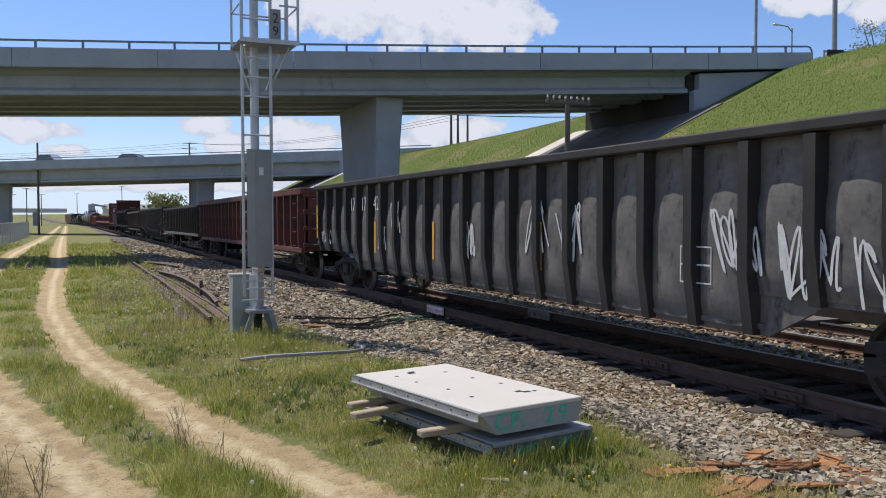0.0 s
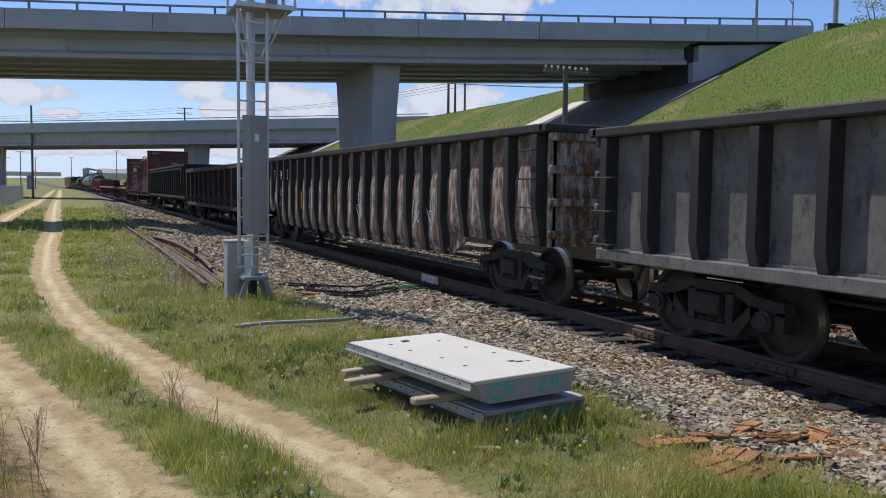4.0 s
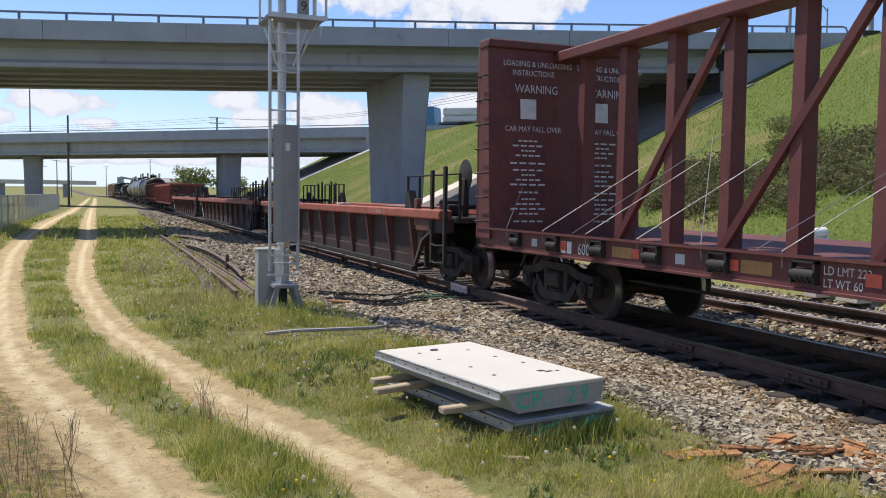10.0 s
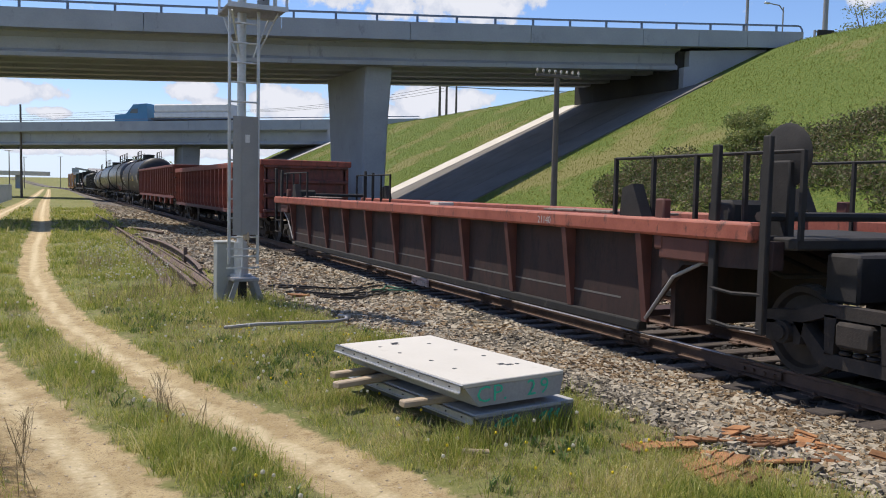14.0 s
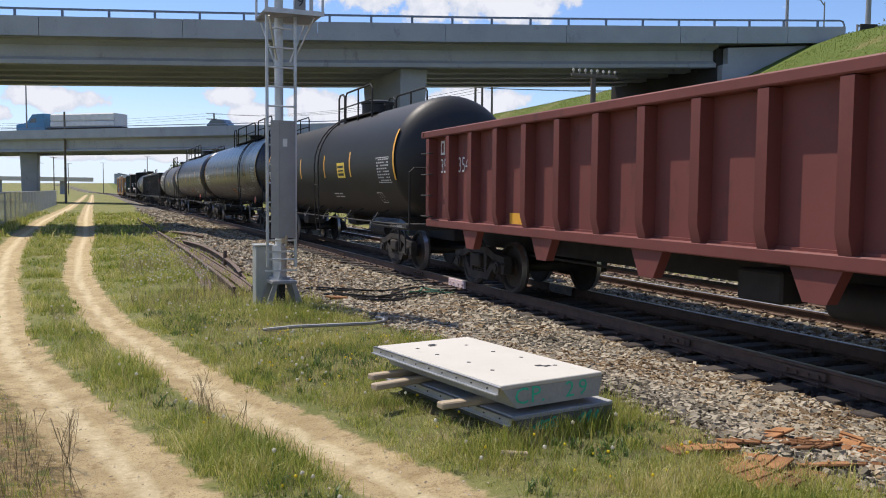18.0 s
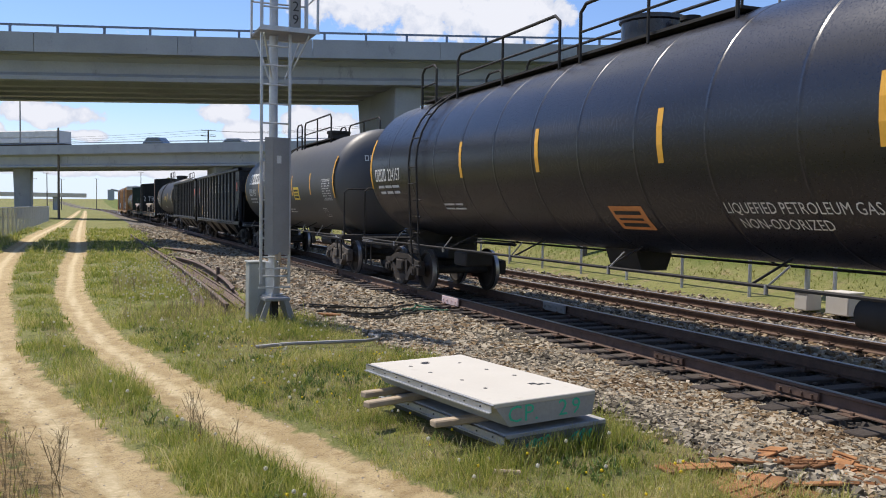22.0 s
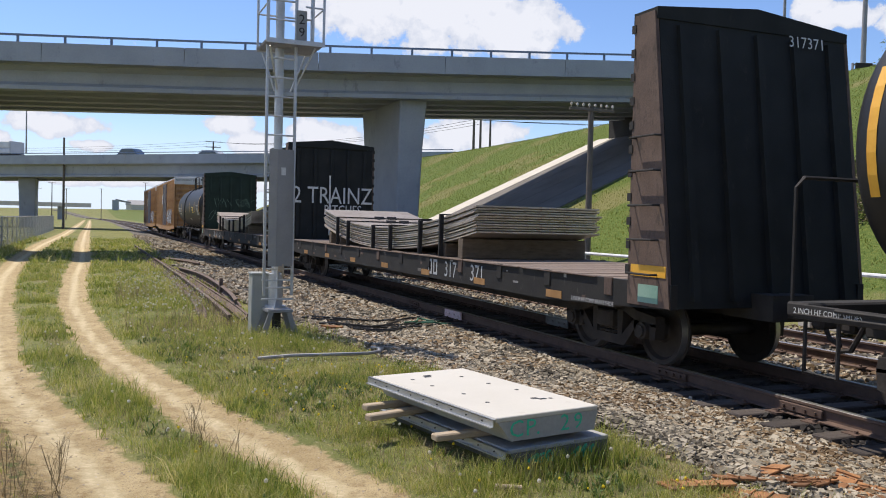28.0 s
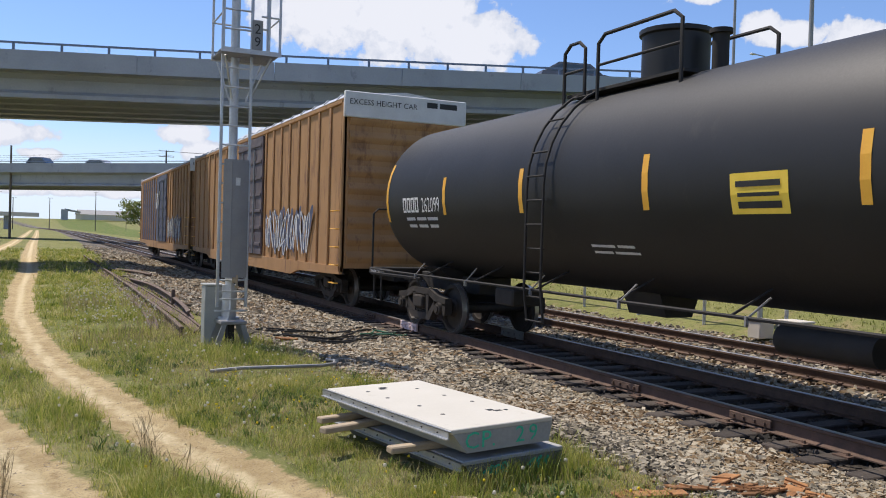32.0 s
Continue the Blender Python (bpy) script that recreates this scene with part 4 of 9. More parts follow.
def pier(x, y, w, ln, top, label):
    """A flared wall pier that stands along the railway."""
    v = []
    for z, ex in ((-0.3, -0.30), (top - 2.2, 0.0), (top, 0.22)):
        hw, hl = w / 2 + ex * 0.25, ln / 2 + ex * 1.4
        for sx, sy in ((-1, -1), (1, -1), (1, 1), (-1, 1)):
            cx = 0.07
            v.append((x + sx * hw - sx * cx, y + sy * hl, z))
            v.append((x + sx * hw, y + sy * hl - sy * cx, z))
    order = [1, 0, 2, 3, 5, 4, 6, 7]
    s = Shape()
    f = []
    for i in range(2):
        for k in range(8):
            a, c = order[k], order[(k + 1) % 8]
            f.append((i * 8 + a, i * 8 + c, (i + 1) * 8 + c, (i + 1) * 8 + a))
    f += [tuple(o for o in order[::-1]), tuple(16 + o for o in order)]
    s.add(v, f)
    ob = part("bridge_pier", s, M_CONC)
    return tagged(ob, label, "bridge pier", "bridge piers", "structure")


pier(14.18, 41.3, 1.25, 5.5, 7.61, "flared grey concrete wall pier of the near bridge")
pier(-6.1, 45.1, 1.25, 5.5, 7.13, "flared grey concrete wall pier beside the yard fence")
pier(-25.2, 48.9, 1.25, 5.5, 6.72, "flared grey concrete wall pier of the near bridge")


def bank_z(x, y):
    return float(ground_height(x, y))


def abutment(parent):
    """The wall under the bridge's end, its wing wall towards the viewer and the seat; the back wall's near-black is
    shade put into its colour.
    """
    part("back_wall", Shape().prism([(12.89, 0.92), (11.03, 9.9), (13.4, 9.9), (14.2, 0.92)], "z", 3.0, 9.1), M_CONC_SHADE, parent, "soot-dark concrete back wall under the deck")
    zt = 8.70 + nb_rise(13.0)
    s = Shape().prism([(12.97, 6.2), (12.97, zt - 0.95), (13.25, zt - 0.9), (13.25, zt - 0.12), (14.0, zt - 0.08), (NB_END - 0.2, 8.70 + nb_rise(NB_END)), (NB_END - 0.2, zt - 1.3), (14.5, 6.2)], "y", 0.42, 0.9)
    part("wing_wall", s, M_CONC, parent, "grey concrete wing wall stained at its foot")


abutment(nb)


def slope_strip(name, origin, angle, xa, xb, ya, yb, mat, lab, n=40, lift=0.07):
    """Paving on the bank along a line of constant distance from a bridge's edge, with a turned-down edge."""
    m = pose(origin[0], origin[1], 0, 0, 0, angle)
    ca, sa = math.cos(radians(angle)), math.sin(radians(angle))
    v, f = [], []
    for i in range(n + 1):
        x = xa + (xb - xa) * i / n
        for yy, dz in ((ya, -0.12), (ya, 0.0), (yb, 0.0), (yb, -0.12)):
            p = m @ Vector(((x - origin[0] + sa * yy) / ca, yy, 0))
            v.append((p.x, p.y, max(-0.05, bank_z(p.x, p.y)) + lift + dz))
    for i in range(n):
        k = 4 * i
        f += [(k + j, k + 4 + j, k + 5 + j, k + 1 + j) for j in range(3)]
    tagged(part(name, Shape().add(v, f), mat), lab, "paving", kind="structure")


# panels of paving under the near bridge, shade put into their dark tone, and the pale margin in the sun beyond it
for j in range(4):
    slope_strip("slope_paving", NB_O, NB_A, 14.3, 28.9, -1.5 + 2.76 * j, 1.22 + 2.76 * j, M_CONC_DK, "concrete paving on the bank, toned dark for the shade under the bridge")
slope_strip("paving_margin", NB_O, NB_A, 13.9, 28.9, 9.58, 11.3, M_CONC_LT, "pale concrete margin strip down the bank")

FB_O, FB_A = (3.85, 111.0), -40.0
fb = bridge("far_road_bridge", FB_O, FB_A, -190.0, 42.0, 12.0, 6.62, 8.2, 9.3, (1.2, 3.6, 6.0, 8.4, 10.8),
            "second grey concrete road bridge farther along the railway", [-190, -60, -30, 0, 14, 28, 42.0], rail_h=0.28, rise=lambda x: 0.0055 * x, girder_end=31.0)
for s_, yy in ((-19.8, 5.5), (10.4, 5.5), (-46, 5.5), (-74.5, 5.5)):
    q = pose(FB_O[0], FB_O[1], 0, 0, 0, FB_A) @ Vector((s_, yy, 0))
    pier(q.x, q.y, 2.0, 6.0, 6.62 + 0.0055 * s_ + 0.01, "flared grey concrete pier of the far bridge")
part("abutment", Shape().box(31.05, 32.2, 0.3, 11.7, 1.0, 8.35), M_CONC, fb, "concrete end wall of the far bridge")
part("wing_wall", Shape().prism([(30.9, 6.0), (31.0, 8.36), (41.8, 8.42), (41.8, 7.6)], "y", 0.35, 0.7), M_CONC, fb, "concrete wing wall of the far bridge")
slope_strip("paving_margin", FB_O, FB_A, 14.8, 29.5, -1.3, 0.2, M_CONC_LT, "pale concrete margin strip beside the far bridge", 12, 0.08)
# dark tone here includes the shade of the far deck
slope_strip("slope_paving", FB_O, FB_A, 14.8, 30.0, 0.25, 11.0, M_CONC_DK, "concrete paving toned dark for the shade beneath the far bridge", 12, 0.08)

# ---- things beside the line ----
def signal_mast():
    t = thing("signal_mast", "galvanised railway signal mast with ladder, guard plate and platform", "signal mast", at=pose(2.74, 13.55, 0.0))
    part("pole", Shape().cyl((0, 0, 0.3), (0, 0, 6.9), 0.068, 18), M_GALV, t, "grey steel tube")
    for x in (-0.235, 0.205):
        part("ladder_rail", Shape().box(x - 0.022, x + 0.022, -0.27, -0.225, 0.62, 6.6, 0.006), M_GALV, t)
    for k in range(20):
        part("ladder_rung", cached("ladder_rung", lambda: Shape().box(-0.22, 0.19, -0.262, -0.232, -0.013, 0.013, 0.005), M_GALV), None, t, at=pose(0, 0, 0.74 + 0.298 * k))
    g = part("guard_plate", Shape().prism([(-0.19, -0.29), (-0.19, -0.33), (-0.07, -0.35), (-0.065, -0.335), (0.17, -0.335), (0.19, -0.32), (0.19, -0.29)], "z", 1.08, 2.90), M_GALV_DK, t, "dull grey anti-climb plate over the ladder")
    part("sticker", Shape().box(-0.01, 0.06, -0.338, -0.3365, 2.5, 2.62), M_CHALK, g)
    part("latch", Shape().box(-0.03, 0.06, -0.36, -0.30, 1.0, 1.09, 0.01).box(0.02, 0.05, -0.37, -0.34, 0.92, 1.12, 0.005), M_TIMBER, t)
    b = part("relay_box", Shape().box(-0.36, -0.08, 0.10, 0.40, -0.02, 0.92, 0.012), M_GALV_BOX, t, "pale grey steel equipment box")
    part("box_lid", Shape().box(-0.375, -0.065, 0.085, 0.415, 0.92, 0.955, 0.01), M_GALV_BOX, b)
    # pedestal
    for sx in (-1, 1):
        for sy in (-1, 1):
            part("pedestal_leg", Shape().prism([(sx * 0.10, 0.38), (sx * 0.17, 0.38), (sx * 0.31, -0.02), (sx * 0.22, -0.02)], "y", sy * 0.22 - 0.02 - 0.16, sy * 0.22 + 0.02 - 0.16), M_GALV_DK, t, "splayed steel leg")
    part("pedestal_top", Shape().box(-0.2, 0.2, -0.41, 0.1, 0.36, 0.41, 0.008), M_GALV_DK, t)
    part("pedestal_web", Shape().box(-0.05, 0.05, -0.2, 0.0, 0.0, 0.38), M_FRAME, t)
    part("base_collar", Shape().cyl((0, 0, 0.4), (0, 0, 0.95), 0.115, 16).cyl((0, 0, 0.40), (0, 0, 0.44), 0.17, 16), M_GALV, t)
    for z in (0.56, 0.86):
        part("conduit_band", Shape().box(-0.27, 0.23, -0.25, -0.22, z - 0.013, z + 0.013), M_GALV, t)
    part("conduit", Shape().tube([(-0.06, -0.22, 0.4), (-0.02, -0.22, 0.6), (-0.02, -0.22, 1.05)], 0.022, 8), M_GALV, t)
    # platform
    for k in range(13):
        part("platform_slat", cached("platform_slat", lambda: Shape().box(-0.31, 0.58, -0.009, 0.009, 4.51, 4.55), M_GALV_DK), None, t, at=pose(0, -0.53 + 0.066 * k, 0))
    for y in (-0.57, 0.275):
        part("platform_edge", Shape().box(-0.32, 0.59, y, y + 0.02, 4.49, 4.56), M_GALV, t)
    s = Shape()
    for x, y in ((-0.30, -0.54), (0.40, -0.54), (0.57, 0.27), (-0.30, 0.27), (0.57, -0.54)):
        part("railing_post", Shape().box(x - 0.017, x + 0.017, y - 0.017, y + 0.017, 4.5, 5.62), M_GALV, t)
    for z in (5.08, 5.6):
        part("railing_bar", Shape().tube([(-0.30, -0.54, z), (-0.30, 0.27, z), (0.57, 0.27, z), (0.57, -0.54, z), (0.28, -0.54, z)], 0.015, 6), M_GALV, t)
    for y in (-0.45, 0.2):
        part("bracket", Shape().cyl((0.20, y * 0.5, 3.86), (0.46, y, 4.48), 0.014, 8), M_GALV, t, "diagonal platform brace")
        part("bracket", Shape().cyl((-0.06, y * 0.3, 3.85), (-0.24, y, 4.46), 0.016, 8), M_GALV, t)
    n = part("number_plate", Shape().box(0.20, 0.36, -0.30, -0.285, 4.62, 5.08, 0.004), M_GALV_DK, t, "grey plate with black figures")
    for k, ch in enumerate("29"):
        marks_ = on_end(letters(ch, 0.155), 0.225, 4.87 - 0.20 * k, -0.3025)
        part("figure", marks_, M_BLACK, n, smooth=False)
    hd = part("signal_head", Shape().lathe([(0.02, -0.02), (0.33, -0.02), (0.34, 0.0), (0.34, 0.02), (0.02, 0.03)], "y", 24, (0.05, 0.28, 6.15)).box(-0.12, 0.22, 0.05, 0.27, 5.75, 6.5, 0.03), M_BLACK, t, "black round signal backplate")
    part("visor", Shape().cyl((0.05, 0.30, 6.15), (0.05, 0.55, 6.12), 0.12, 16, caps=False), M_BLACK, hd)


signal_mast()


def precast_stack():
    ang = 10.5
    m = pose(2.98, 6.38, 0.0, 0, 0, ang)

    def slab(name, z0, th, lab, m_top, m_side, dx=0.0, mark=True):
        t = thing(name, lab, "precast panel", "stacked panels", at=m @ pose(dx, 0.0 if dx == 0 else -0.01, 0))
        w, ln = 0.98, 1.84
        # the body's darker colour holds the shade that its faces lie in
        part("body", Shape().prism([(-w / 2 + 0.02, z0 + th - 0.035), (w / 2, z0 + th - 0.035), (w / 2 - 0.03, z0), (-w / 2 + 0.15, z0)], "y", -ln / 2, ln / 2), m_side, t, "rough concrete body, greyed for its shaded sides")
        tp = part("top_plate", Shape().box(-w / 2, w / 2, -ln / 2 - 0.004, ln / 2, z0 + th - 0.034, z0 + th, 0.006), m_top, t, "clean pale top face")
        part("edge_angle", Shape().box(-w / 2 - 0.028, -w / 2 + 0.0, -ln / 2 - 0.01, ln / 2 + 0.03, z0 + th - 0.016, z0 + th - 0.008).box(-w / 2 - 0.028, -w / 2 - 0.02, -ln / 2 - 0.01, ln / 2 + 0.03, z0 + th - 0.06, z0 + th - 0.008)
             .box(-w / 2 - 0.05, -w / 2 - 0.02, -ln / 2 - 0.012, ln / 2 + 0.02, z0 + th - 0.066, z0 + th - 0.058), M_STEEL_EDGE, t, "galvanised edge angle")
        for k in range(9):
            part("bolt", Shape().cyl((-w / 2 - 0.036, -0.8 + 0.2 * k, z0 + th - 0.035), (-w / 2 - 0.026, -0.8 + 0.2 * k, z0 + th - 0.035), 0.006, 8), M_BLACK, t)
        return t, tp, w, ln, z0 + th

    t1, tp1, *_ = slab("precast_panel", 0.01, 0.19, "dark weathered precast panel lying in the grass", M_PANEL_SHADE, M_PANEL_DK, 0.11)
    t2, tp, w, ln, zt = slab("precast_panel", 0.252, 0.185, "pale precast concrete panel on timber spacers, green spray marks", M_PANEL, M_PANEL_SHADE)
    for i, (x, y) in enumerate(((-0.25, 0.62), (-0.05, 0.70), (-0.25, 0.30), (-0.2, -0.1), (-0.22, -0.45), (0.22, 0.55), (0.25, 0.18), (0.3, -0.15), (0.33, -0.55), (0.05, 0.05))):
        if i in (1, 9):
            s = Shape().box(x - 0.05, x + 0.02, y - 0.05, y + 0.0, zt, zt + 0.0015).box(x - 0.02, x + 0.05, y - 0.0, y + 0.04, zt, zt + 0.0015) if i == 1 else Shape().box(0.18, 0.24, -0.52, -0.47, zt, zt + 0.0015).box(0.22, 0.29, -0.56, -0.52, zt, zt + 0.0015)
            part("lifting_slot", s, M_BLACK, tp)
        else:
            part("bolt_hole", Shape().cyl((x, y, zt - 0.02), (x, y, zt + 0.0015), 0.019, 12), M_BLACK, tp)
    for txt, u in (("C", 0.12), ("P.", 0.27), ("2", 0.60), ("9", 0.73)):
        part("spray_mark", on_end(letters(txt, 0.125, 1.15), -w / 2 + u, 0.283, -ln / 2 - 0.0055), M_GREENPAINT, t2, "green sprayed characters", smooth=False)
    for u in (0.2, 0.62):
        part("spray_mark", on_end(scrawl(int(u * 100), 0.22, 0.09, 3, 0.02), -w / 2 + u, 0.06, -ln / 2 - 0.005), M_GREENPAINT, t1, "green sprayed marks", smooth=False)
    for y, x0, x1, z, r in ((0.42, -0.86, 0.45, 0.2, 7), (0.70, -0.7, 0.5, 0.2, 3), (-0.52, -0.72, 0.62, 0.2, -4)):
        q = m @ pose(0, y, 0, 0, 0, r)
        ob = part("timber_spacer", Shape().box(x0, x1, -0.045, 0.045, z + 0.0005, z + 0.0515, 0.01), M_TIMBER, None, at=q)
        tagged(ob, "weathered timber spacer between two panels", "timber", "timber spacers")


precast_stack()


def loose_rails():
    rows = [((2.52, 15.0), (2.80, 22), (2.35, 33), (2.2, 45), 0.13, -50), ((2.20, 14.7), (2.45, 22), (2.35, 34), (2.35, 52), 0.15, 0),
            ((1.86, 15.7), (2.35, 20), (2.2, 31), (2.1, 40), 0.08, 80), ((2.62, 16.6), (2.98, 20), (2.95, 24), (2.62, 28), 0.22, 20),
            ((3.6, 31.0), (3.2, 33), (2.9, 35), (2.6, 37), 0.15, 40)]
    for k, (a, b, c, d, z, tilt) in enumerate(rows):
        prof = rail_profile()
        ca, sa = math.cos(radians(tilt)), math.sin(radians(tilt))
        prof = [(p[0] * ca - (p[1] + 0.086) * sa, p[0] * sa + (p[1] + 0.086) * ca - 0.086) for p in prof]
        n = len(prof)
        v, f = [], []
        N = 16
        for i in range(N + 1):
            u = i / N
            x = (1 - u) ** 3 * a[0] + 3 * u * (1 - u) ** 2 * b[0] + 3 * u * u * (1 - u) * c[0] + u ** 3 * d[0]
            y = (1 - u) ** 3 * a[1] + 3 * u * (1 - u) ** 2 * b[1] + 3 * u * u * (1 - u) * c[1] + u ** 3 * d[1]
            g = float(ground_height(x, y))
            v += [(x + p[0], y, g + z + p[1] + 0.02) for p in prof]
        for i in range(N):
            f += [(i * n + q, (i + 1) * n + q, (i + 1) * n + (q + 1) % n, i * n + (q + 1) % n) for q in range(n)]
        f += [tuple(range(n)), tuple(range(N * n, N * n + n))[::-1]]
        ob = part("scrap_rail", Shape().add(v, f), M_OLDRAIL)
        tagged(ob, "discarded rusty rail lying in the grass beside the line", "rail", "discarded rails")
    part_ = part("scrap_stake", Shape().box(2.78, 2.86, 20.2, 20.28, -0.05, 0.42, 0.01), M_OLDRAIL)
    tagged(part_, "short rusty steel stake standing between scrap rails", "stake")


loose_rails()


def wavy(a, b, n, amp, seed, z):
    rnd = random.Random(seed)
    ph = [rnd.uniform(0, 6.3) for _ in range(3)]
    out = []
    for i in range(n + 1):
        u = i / n
        w = amp * math.sin(math.pi * u) * (math.sin(5 * u + ph[0]) + 0.5 * math.sin(11 * u + ph[1]))
        x, y = a[0] + (b[0] - a[0]) * u, a[1] + (b[1] - a[1]) * u
        d = math.hypot(b[0] - a[0], b[1] - a[1])
        x, y = x - (b[1] - a[1]) / d * w, y + (b[0] - a[0]) / d * w
        out.append((x, y, float(ground_height(x, y)) + z + 0.03 * max(0, math.sin(7 * u + ph[2]))))
    return out


for k in range(9):
    rnd = random.Random(300 + k)
    a = (3.7 + rnd.uniform(-0.2, 0.9), 13.9 + rnd.uniform(-0.3, 1.2))
    b = (6.5 + rnd.uniform(-0.4, 0.5), 15.6 + rnd.uniform(-0.6, 1.5))
    if k in (2, 5):
        a = (b[0] - 0.8, b[1] - 0.1)
    ob = part("cable", Shape().tube(wavy(a, b, 14, 0.22, 400 + k, 0.06), 0.018, 6), M_CABLE_GREEN if k in (2, 5) else M_BLACK)
    tagged(ob, "dark green cable lying on the ballast" if k in (2, 5) else "black cable lying on the ballast", "cable", "cables on the ballast")

strip = [(2.0, 10.95, 0.02), (2.4, 10.90, 0.05), (2.9, 10.84, 0.055), (3.42, 10.78, 0.06), (3.62, 10.9, 0.06), (3.72, 11.2, 0.05), (3.74, 11.6, 0.01)]
ob = part("conduit_strip", Shape().tube(strip, 0.024, 8), M_GALV_DK)
tagged(ob, "bent pale grey conduit lying in the grass", "conduit")
ob = part("scrap_board", Shape().box(-0.18, 0.18, -0.09, 0.09, 0, 0.03, 0.005), M_RUSTPLATE, at=pose(3.72, 13.7, 0.04, 4, 6, 30))
tagged(ob, "rust-coloured scrap board at the ballast edge", "board")

# markers on the rails
for x, y, mat, lab in ((TRACK_X - GAUGE / 2 - 0.075, 16.3, M_ORANGE_MARK, "pale pink-sprayed rail clamp on the near rail"), (TRACK_X + GAUGE / 2 - 0.08, 14.6, M_GALV_DK, "grey rail clamp on the far rail")):
    t = thing("rail_clamp", lab, "rail clamp", at=pose(x, y, -0.08))
    part("plate", Shape().box(-0.02, 0.02, -0.42, 0.42, -0.08, 0.08, 0.006), mat, t)
    for dy in (-0.32, -0.12, 0.12, 0.32):
        part("bolt", Shape().cyl((-0.045, dy, 0.0), (-0.015, dy, 0.0), 0.022, 8), mat, t)

# joint bars along the near rail
for y in (6.9, 9.1, 18.7, 25.4):
    t = thing("joint_bar", "rusty bolted joint bar on the near rail", "joint bar", "joint bars", at=pose(TRACK_X - GAUGE / 2 - 0.045, y, -0.09))
    part("bar", Shape().box(-0.014, 0.014, -0.3, 0.3, -0.045, 0.045, 0.008), M_RAIL, t)
    for dy in (-0.22, -0.08, 0.08, 0.22):
        part("bolt", cached("joint_bolt", lambda: Shape().cyl((-0.04, 0, 0), (-0.01, 0, 0), 0.02, 8), M_RAIL), None, t, at=pose(0, dy, 0))

# heap of old tie plates
rnd = random.Random(77)
plate_me = Shape().box(-0.19, 0.19, -0.09, 0.09, 0, 0.018, 0.004).box(-0.075, -0.06, -0.09, 0.09, 0.018, 0.03).box(0.06, 0.075, -0.09, 0.09, 0.018, 0.03).mesh("tie_plate", M_RUSTPLATE)
for k in range(32):
    u, w = rnd.random(), rnd.random()
    x = 3.85 + 2.0 * u
    y = 4.1 + 0.75 * w + 0.1 * u
    z = float(ground_height(x, y)) - 0.012 + 0.035 * rnd.random()
    ob = part("tie_plate", plate_me, None, None, at=pose(x, y, z, rnd.uniform(-14, 14), rnd.uniform(-10, 10), rnd.uniform(0, 180)))
    tagged(ob, "rust-brown tie plate in a heap on the verge", "tie plate", "heap of tie plates")

ob = part("wood_scrap", Shape().box(-0.1, 0.1, -0.02, 0.02, 0, 0.03, 0.008), M_TIMBER, at=pose(2.62, 5.07, 0.03, 3, 5, -12))
tagged(ob, "splintered bit of pale wood in the grass", "wood scrap")


# yard fence
def yard_fence():
    t = thing("yard_fence", "grey wire fence with steel posts beside the dirt track", "fence")
    n = 30
    for k in range(n + 1):
        y = 17.0 + 2.95 * k
        x = -4.05 + 0.006 * k
        part("post", cached("fence_post", lambda: Shape().cyl((0, 0, -0.2), (0, 0, 1.66), 0.035, 8), M_GALV), None, t, at=pose(x, y, 0))
        if k < n:
            part("top_rail", cached("fence_rail", lambda: Shape().cyl((0, 0, 1.62), (0.006, 2.95, 1.62), 0.026, 6), M_GALV), None, t, at=pose(x, y, 0))

            def fabric():
                s = Shape()
                for i in range(59):
                    s.box(-0.001, 0.001, 0.05 * i + 0.005, 0.05 * i + 0.012, 0.04, 1.6)
                return s

            tagged(part("fence_fabric", cached("fence_fabric", fabric, M_FENCE), None, t, at=pose(x + 0.02, y, 0)), "pale grey woven wire panel", "", "", "stuff")


yard_fence()


# poles
def wood_pole(x, y, z0, z1, r, arm=0.0, arms=1, pins=6, label="weathered wooden utility pole", yaw=0.0, drop=0.35):
    t = thing("utility_pole", label, "utility pole", "utility poles", at=pose(x, y, z0, 0, 0, yaw))
    part("pole", Shape().cyl((0, 0, -0.3), (0, 0, z1 - z0), r, 12, r * 0.72), M_WOODPOLE, t)
    for a in range(arms):
        if arm:
            z = z1 - z0 - 0.12 - a * drop
            am = part("crossarm", Shape().box(-arm / 2, arm / 2, -0.1, -0.02, z - 0.05, z + 0.05, 0.01), M_WOODPOLE, t)
            for k in range(pins):
                px = -arm / 2 + 0.08 + k * (arm - 0.16) / (pins - 1)
                part("insulator", cached("insulator", lambda: Shape().lathe([(0.01, 0), (0.012, 0.06), (0.04, 0.07), (0.045, 0.12), (0.02, 0.16), (0.005, 0.165)], "z", 8), M_CONC_LT), None, am, at=pose(px, -0.06, z + 0.05))
    return t


wood_pole(15.3, 24.35, 0.3, 5.8, 0.12, 1.75, 1, 8, "old railway telegraph pole with a crossarm of insulators")
wood_pole(-3.2, 118.0, 0.0, 11.5, 0.16, 0, 1, 2, "tall plain wooden utility pole beside the dirt track")
wood_pole(18.6, 145.0, 0.0, 14.5, 0.17, 2.4, 2, 4, "wooden utility pole with two crossarms", drop=0.9)
for az, d in ((24.4, 90), (24.85, 96), (25.5, 104)):
    x, y = d * math.sin(radians(az)), d * math.cos(radians(az))
    z = float(ground_height(x, y))
    wood_pole(x, y, z, 1.81 + 0.124 * d, 0.16, 1.2 if d != 96 else 0, 1, 4, "wooden utility pole on the grassy bank")
